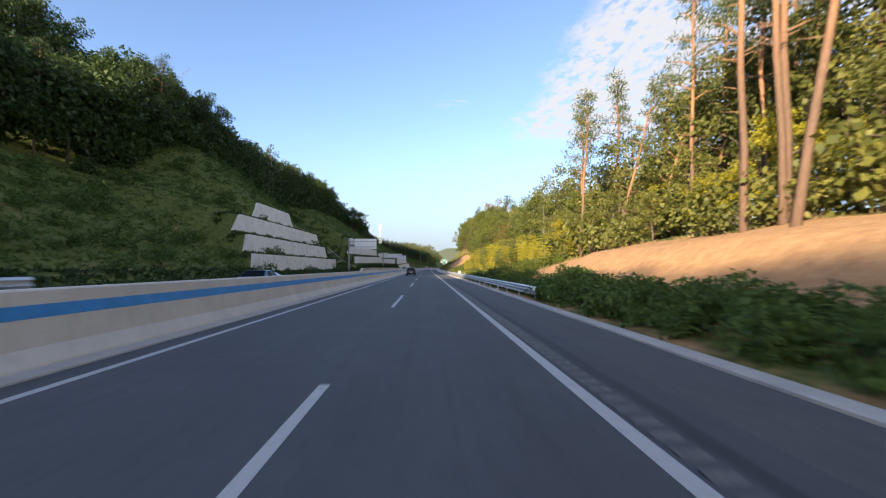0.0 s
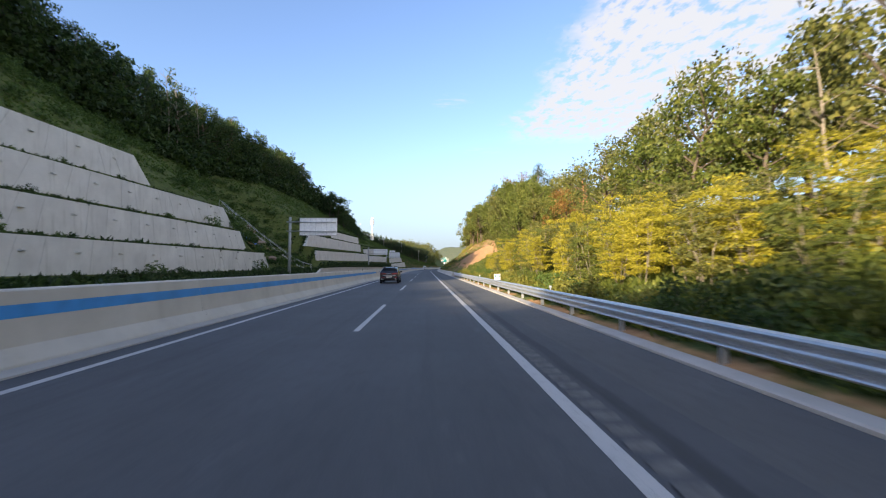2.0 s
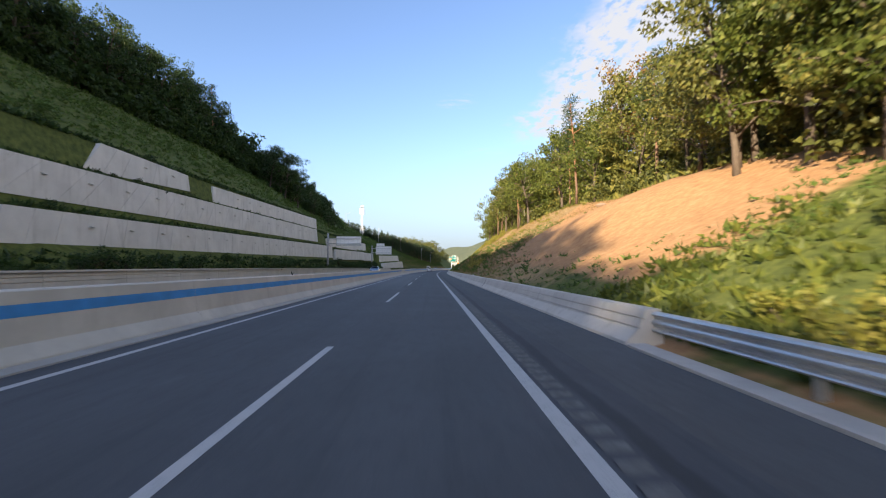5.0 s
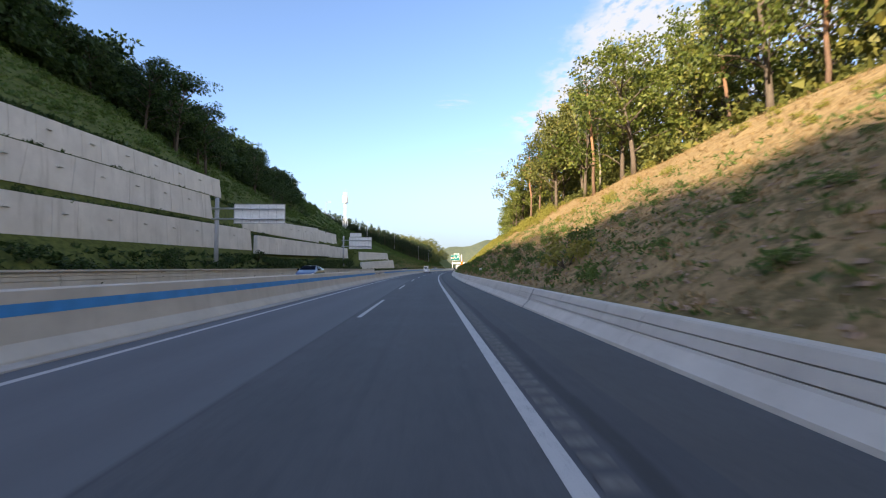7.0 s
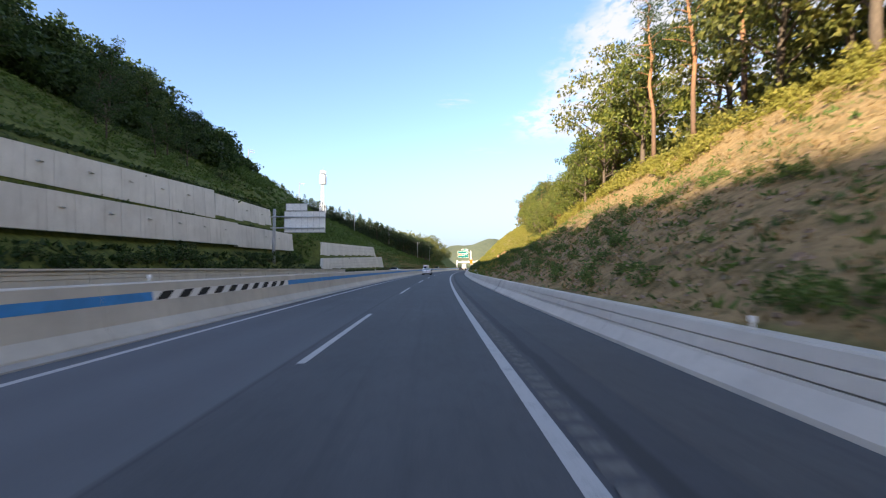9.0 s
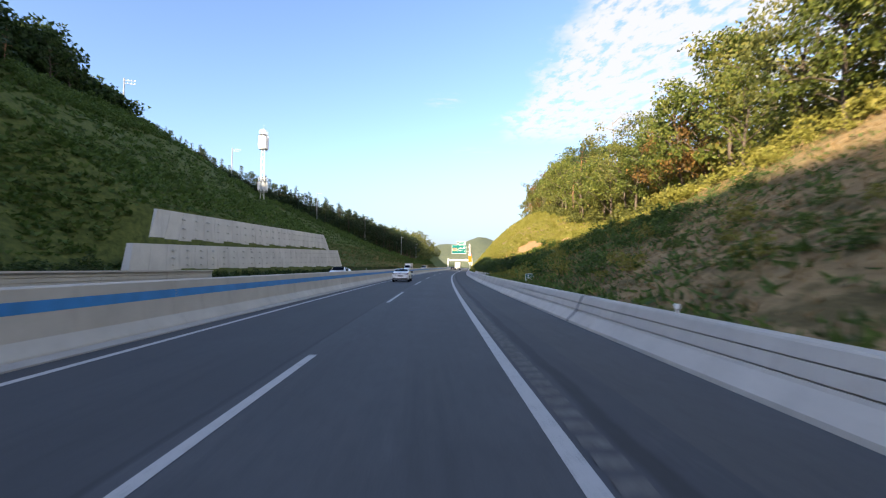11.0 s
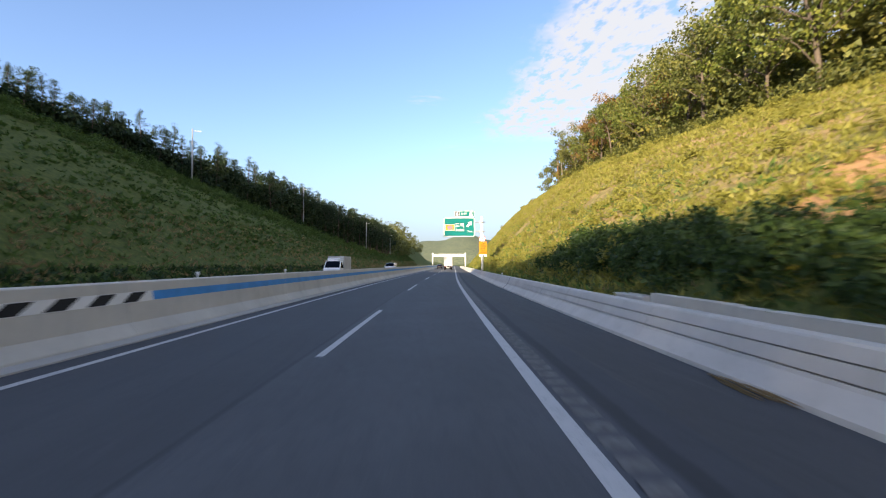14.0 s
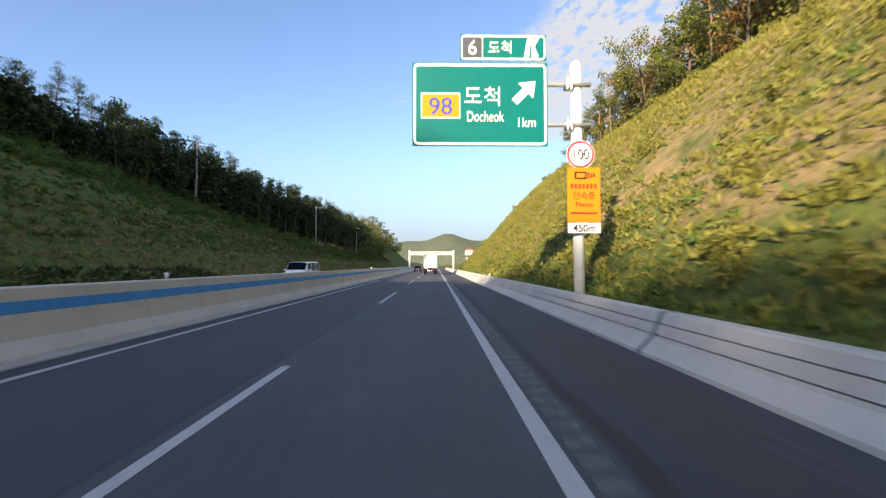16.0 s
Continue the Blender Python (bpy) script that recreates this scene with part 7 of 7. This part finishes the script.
thicket("slope_bushes", "olive undergrowth at the edge of the sunlit wood", "olive", [(s, crest_r(s) + pick.uniform(0, 4), pick.uniform(0.8, 1.9)) for s in np.arange(46, 470, 1.5)])


# --- low cover, one mesh each
def cover_mesh(name, label, category, mat, n, sfun, dfun, blades_each, length, slim, rise):
    global rng
    rng = np.random.default_rng(len(name) * 31 + n)
    s = sfun(rng.random(n))
    d = dfun(s, rng.random(n))
    keep = ~bare(s, d)
    s, d = s[keep], d[keep]
    n = len(s)
    p = Rn(s, d, gz(s, d) - 0.04)
    p = np.repeat(p, blades_each, 0) + rng.normal(size=(n * blades_each, 3)) * np.array([0.16, 0.16, 0.02])
    way = rng.normal(size=p.shape)
    way[:, 2] = np.abs(way[:, 2]) * 0.5 + rise
    size = np.repeat(length * (0.5 + 1.0 * rng.random(n)), blades_each) * (0.7 + 0.6 * rng.random(len(p)))
    ob = new(name, quads_mesh(name, blades(p, unit(way), size, size * slim, 0.12, False), mat))
    return tagged(ob, label, category, kind="stuff")


def span(a, b, bias=1.0):
    return lambda r: a + (b - a) * r ** bias


def left_d(s, r):
    return -(24.5 + (46 - 24.5) * r)


def on_ledges(s, r):
    u = np.array([25.62, 27.42, 29.22])[(r * 3).astype(int) % 3] + 0.6 * ((r * 97) % 1 - 0.5)
    return -u


cover_mesh("slope_weeds", "green weeds covering the shaded slope", "weeds", "weed", 20000, span(-10, 290), left_d, 7, 0.33, 0.24, 0.55)
cover_mesh("slope_weeds", "green weeds covering the slope above the last walls", "weeds", "weed", 3200, span(284, 352), lambda s, r: -(25.6 + 9 * r), 6, 0.42, 0.30, 0.5)
cover_mesh("slope_weeds", "green weeds covering the far shaded slope", "weeds", "weed", 11000, span(285, 640), lambda s, r: -(28 + (np.interp(s, [c[0] for c in CREST], [c[1] for c in CREST]) - 28) * r), 6, 0.5, 0.30, 0.5)
cover_mesh("dry_grass", "brownish dry grass on the lower shaded slope", "grass", "straw", 6000, span(346, 620), lambda s, r: -(21 + 15 * r), 6, 0.5, 0.07, 0.9)
cover_mesh("slope_weeds", "green weeds among the dry grass of the lower slope", "weeds", "weed", 6500, span(346, 620), lambda s, r: -(21 + 15 * r), 6, 0.42, 0.14, 0.8)
thicket("slope_bushes", "bright green shrubs along the foot of the pine wood", "weed", [(s + pick.uniform(-1, 1), -crest_u(s) + pick.uniform(-0.5, 8.0), pick.uniform(0.6, 1.15)) for s in np.arange(300, 520, 0.45)])
cover_mesh("ledge_weeds", "weeds growing on the ledges of the retaining walls", "weeds", "shrub", 5600, span(56, 278), on_ledges, 6, 0.46, 0.26, 0.8)
cover_mesh("ledge_weeds", "weeds growing on the ledge of the last wall", "weeds", "shrub", 500, span(288, 346), lambda s, r: -(23.65 + 0.6 * r), 6, 0.42, 0.28, 0.8)
cover_mesh("verge_weeds", "dark weeds along the foot of the walls", "weeds", "shrub", 6500, span(-10, 420), lambda s, r: -(20.9 + 3.2 * r), 6, 0.42, 0.26, 0.8)
cover_mesh("verge_weeds", "green weeds behind the guard rail", "weeds", "midgreen", 6500, span(20, 132), lambda s, r: 4.1 + np.interp(s, [40, 50], [1.3, 7.6]) * r ** 1.6, 6, 0.36, 0.20, 0.9)
cover_mesh("dry_grass", "dry straw-coloured grass on the dry cut slope", "grass", "straw", 15000, span(152, 290), lambda s, r: 4.2 + 15.5 * r, 6, 0.22, 0.09, 0.9)
cover_mesh("slope_weeds", "sparse green weeds on the dry cut slope", "weeds", "weed", 5200, span(128, 300), lambda s, r: 4.2 + 10.5 * r, 6, 0.26, 0.16, 0.7)
cover_mesh("slope_weeds", "yellow green weeds covering the sunlit bank", "weeds", "weedlight", 44000, span(285, 480), lambda s, r: 4.0 + 27 * r, 8, 0.30, 0.14, 0.9)
cover_mesh("dry_grass", "golden dry grass among the weeds of the sunlit bank", "grass", "straw", 5000, span(318, 480), lambda s, r: 4.4 + 22 * r, 7, 0.24, 0.08, 1.0)
cover_mesh("slope_weeds", "green weeds covering the lower bank", "weeds", "weed", 3600, span(262, 480), lambda s, r: 4.0 + 8 * r ** 1.8, 7, 0.30, 0.18, 0.7)
cover_mesh("bank_grass", "sparse dry grass on the bare orange bank", "grass", "straw", 1800, span(-10, 48), lambda s, r: 4.2 + 9 * r, 5, 0.22, 0.10, 0.8)
cover_mesh("forest_floor", "leafy undergrowth inside the sunlit wood", "undergrowth", "olive", 5200, span(45, 480), lambda s, r: np.interp(s, [45, 130, 170, 262, 310, 480], [12, 16, 19.5, 19.5, 25, 30]) + 9 * r, 7, 0.7, 0.30, 0.8)

# --- woods behind the first rows, too many to count; some added only to shade the road
def far_wood(name, label, mat, n, sfun, dfun, hlo, hhi, slant=0.0, wide=1.5):
    global rng
    rng = np.random.default_rng(n)
    s = sfun(rng.random(n))
    d = dfun(s, rng.random(n))
    s = s - slant * (-46.5 - d)
    base = Rn(s, d, gz(s, d))
    hh = hlo + (hhi - hlo) * rng.random(n)
    cen, rad = [], []
    for k in range(7):
        f = 0.25 + 0.75 * rng.random(n)
        c = base + np.stack([rng.normal(size=n) * wide, rng.normal(size=n) * wide, hh * f], 1)
        cen.append(c), rad.append((1.0 + 0.7 * rng.random(n)) * (1.25 - 0.5 * f))
    q = clump_leaves(np.concatenate(cen), np.concatenate(rad), 26, 0.60, 0.8, 0.42, 0.2)
    return tagged(new(name, quads_mesh(name, q, mat)), label, "wood", kind="stuff")


def right_back(s, r):
    return np.interp(s, [-60, 40, 60, 130, 170, 262, 310, 390, 480], [29, 29, 24, 26, 31, 31, 36, 40, 42]) + 20 * r


# leaf mass added to close the wood; its dark colour stands for inner shade
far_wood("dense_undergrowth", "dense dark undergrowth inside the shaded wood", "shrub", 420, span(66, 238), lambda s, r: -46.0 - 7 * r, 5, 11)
# next four: added, mostly out of view, to shape the shadow on the road
far_wood("dense_undergrowth", "added unseen undergrowth beside the spur, shaping the shadow on the road", "shrub", 110, span(12, 34), lambda s, r: -46.5 - 5 * r, 6.5, 8.5)
far_wood("dense_undergrowth", "dense dark undergrowth beside the spur, raised to shade the shoulder", "shrub", 210, span(36, 66), lambda s, r: -46.5 - 6 * r, 9.5, 12.0)
far_wood("far_wood", "added unseen wood on the hill, shading the first stretch of road", "broad", 420, span(-110, -16), lambda s, r: -47.0 - 7 * r, 10.6, 12.4)
far_wood("far_wood", "added unseen lower wood that lets sun onto the shoulder", "broad", 150, span(-14, 14), lambda s, r: -47.0 - 5 * r, 5.5, 7.0)
far_wood("far_wood", "dense dark wood behind the crest of the slope", "broad", 420, span(58, 236), lambda s, r: -54 - 14 * r, 9, 13)
# low leaf mass added along the foot so the wood reads dark and closed
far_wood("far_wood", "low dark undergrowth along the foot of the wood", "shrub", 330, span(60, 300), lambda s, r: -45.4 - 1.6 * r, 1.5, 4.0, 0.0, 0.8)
# undergrowth raised until it blocks the sun from the roadside barrier
far_wood("far_wood", "dark undergrowth between the last crest trees, raised to shade the barrier", "shrub", 170, span(240, 300), lambda s, r: -45.5 - 6 * r, 3.0, 7.0, 0.0, 1.0)
# next four: added as sun blockers for barrier, road and bank foot
far_wood("far_wood", "wood added on the crest above the last walls to shade the road", "shrub", 190, span(284, 322), lambda s, r: -57.5 - 8 * r, 7.5, 10.0)
far_wood("far_wood", "tall wood added out of sight behind the last trees, shading the barrier", "shrub", 200, span(262, 303), lambda s, r: -59.5 - 8 * r, 14, 17.0)
far_wood("far_wood", "tall wood added out of sight behind the lone trees, shading the bank foot", "shrub", 150, span(238, 264), lambda s, r: -59.0 - 8 * r, 13.0, 16.0)
far_wood("far_wood", "low wood added on the grassy crest to shade the road", "shrub", 60, span(321, 336), lambda s, r: -60.5 - 6 * r, 2.5, 4.5)
for a, b, lo, hi, n in ((338, 372, 0.6, 1.6, 90), (372, 398, 1.8, 3.4, 110), (398, 424, 3.5, 6.0, 130), (424, 450, 5.5, 9.0, 150), (450, 625, 8.5, 13.0, 760)):
    far_wood("dense_undergrowth", "dense dark undergrowth inside the shaded pine wood", "needle", n, span(a, b), lambda s, r: -np.interp(s, [c[0] for c in CREST], [c[1] for c in CREST]) - 1.2 - 11 * r, lo, hi, 0.0, 0.9)
far_wood("far_wood", "dense wood behind the sunlit bank", "olive", 430, span(-40, 490), right_back, 8, 12)
far_wood("dense_undergrowth", "leafy undergrowth inside the sunlit wood", "olive", 330, span(118, 480), lambda s, r: np.interp(s, [118, 150, 262, 310, 390, 480], [19, 23, 23.5, 28, 31, 34]) + 8 * r, 2.5, 5.5)
far_wood("far_wood", "sunlit wood on the hill beyond the bend", "olive", 420, span(560, 760), lambda s, r: -30 - 80 * r, 7, 12)


# --- distant wooded hills
def far_hill(name, label, s, d0, d1, top, depth, seed, mat="hill"):
    mb = MB()
    n = 60
    rows = []
    for k in np.linspace(0, 1, 9):
        row = []
        for i in range(n + 1):
            d = d0 + (d1 - d0) * i / n
            env = math.sin(math.pi * i / n) ** 0.6
            h = top(d) * env * math.sin(k * math.pi / 2) ** 0.8
            h += env * k * 0.10 * top(d) * noise.noise((d * 0.012, k * 2.0, seed)) + k * 2.2 * noise.noise((d * 0.12, k * 9, seed))
            row.append(R(s + depth * k, d, h - 1.0))
        rows.append(row)
    mb.grid(rows)
    return tagged(part(name, mb, mat, smooth=True), label, "hill", kind="structure")


hm = Mat("distant woodland", 0.95, 0, 0.1)
hn, hf = hm.noise(0.02, 5, 0.6), hm.noise(0.16, 5, 0.7)
hm.color(hm.mix(hm.smooth(hf, 0.35, 0.7), hm.ramp(hn, [(0.3, (0.075, 0.10, 0.075)), (0.7, (0.11, 0.135, 0.085))]), (0.17, 0.18, 0.11)))
hm.bump(hf, 1.0, 4.0)
M["hill"] = hm.m
far_hill("distant_hill", "wooded hill range far down the valley", 1500, -900, 900, lambda d: 95 - 0.02 * abs(d) + 16 * math.sin(d / 62.0 + 0.9) + 7 * math.sin(d / 23.0), 500, 1.0)
far_hill("distant_hill", "wooded hill beyond the village", 1150, 60, 900, lambda d: 70 + 11 * math.sin(d / 40.0), 260, 5.0)
far_hill("distant_hill", "wooded hill beyond the bend", 900, -700, -60, lambda d: 62, 260, 9.0)
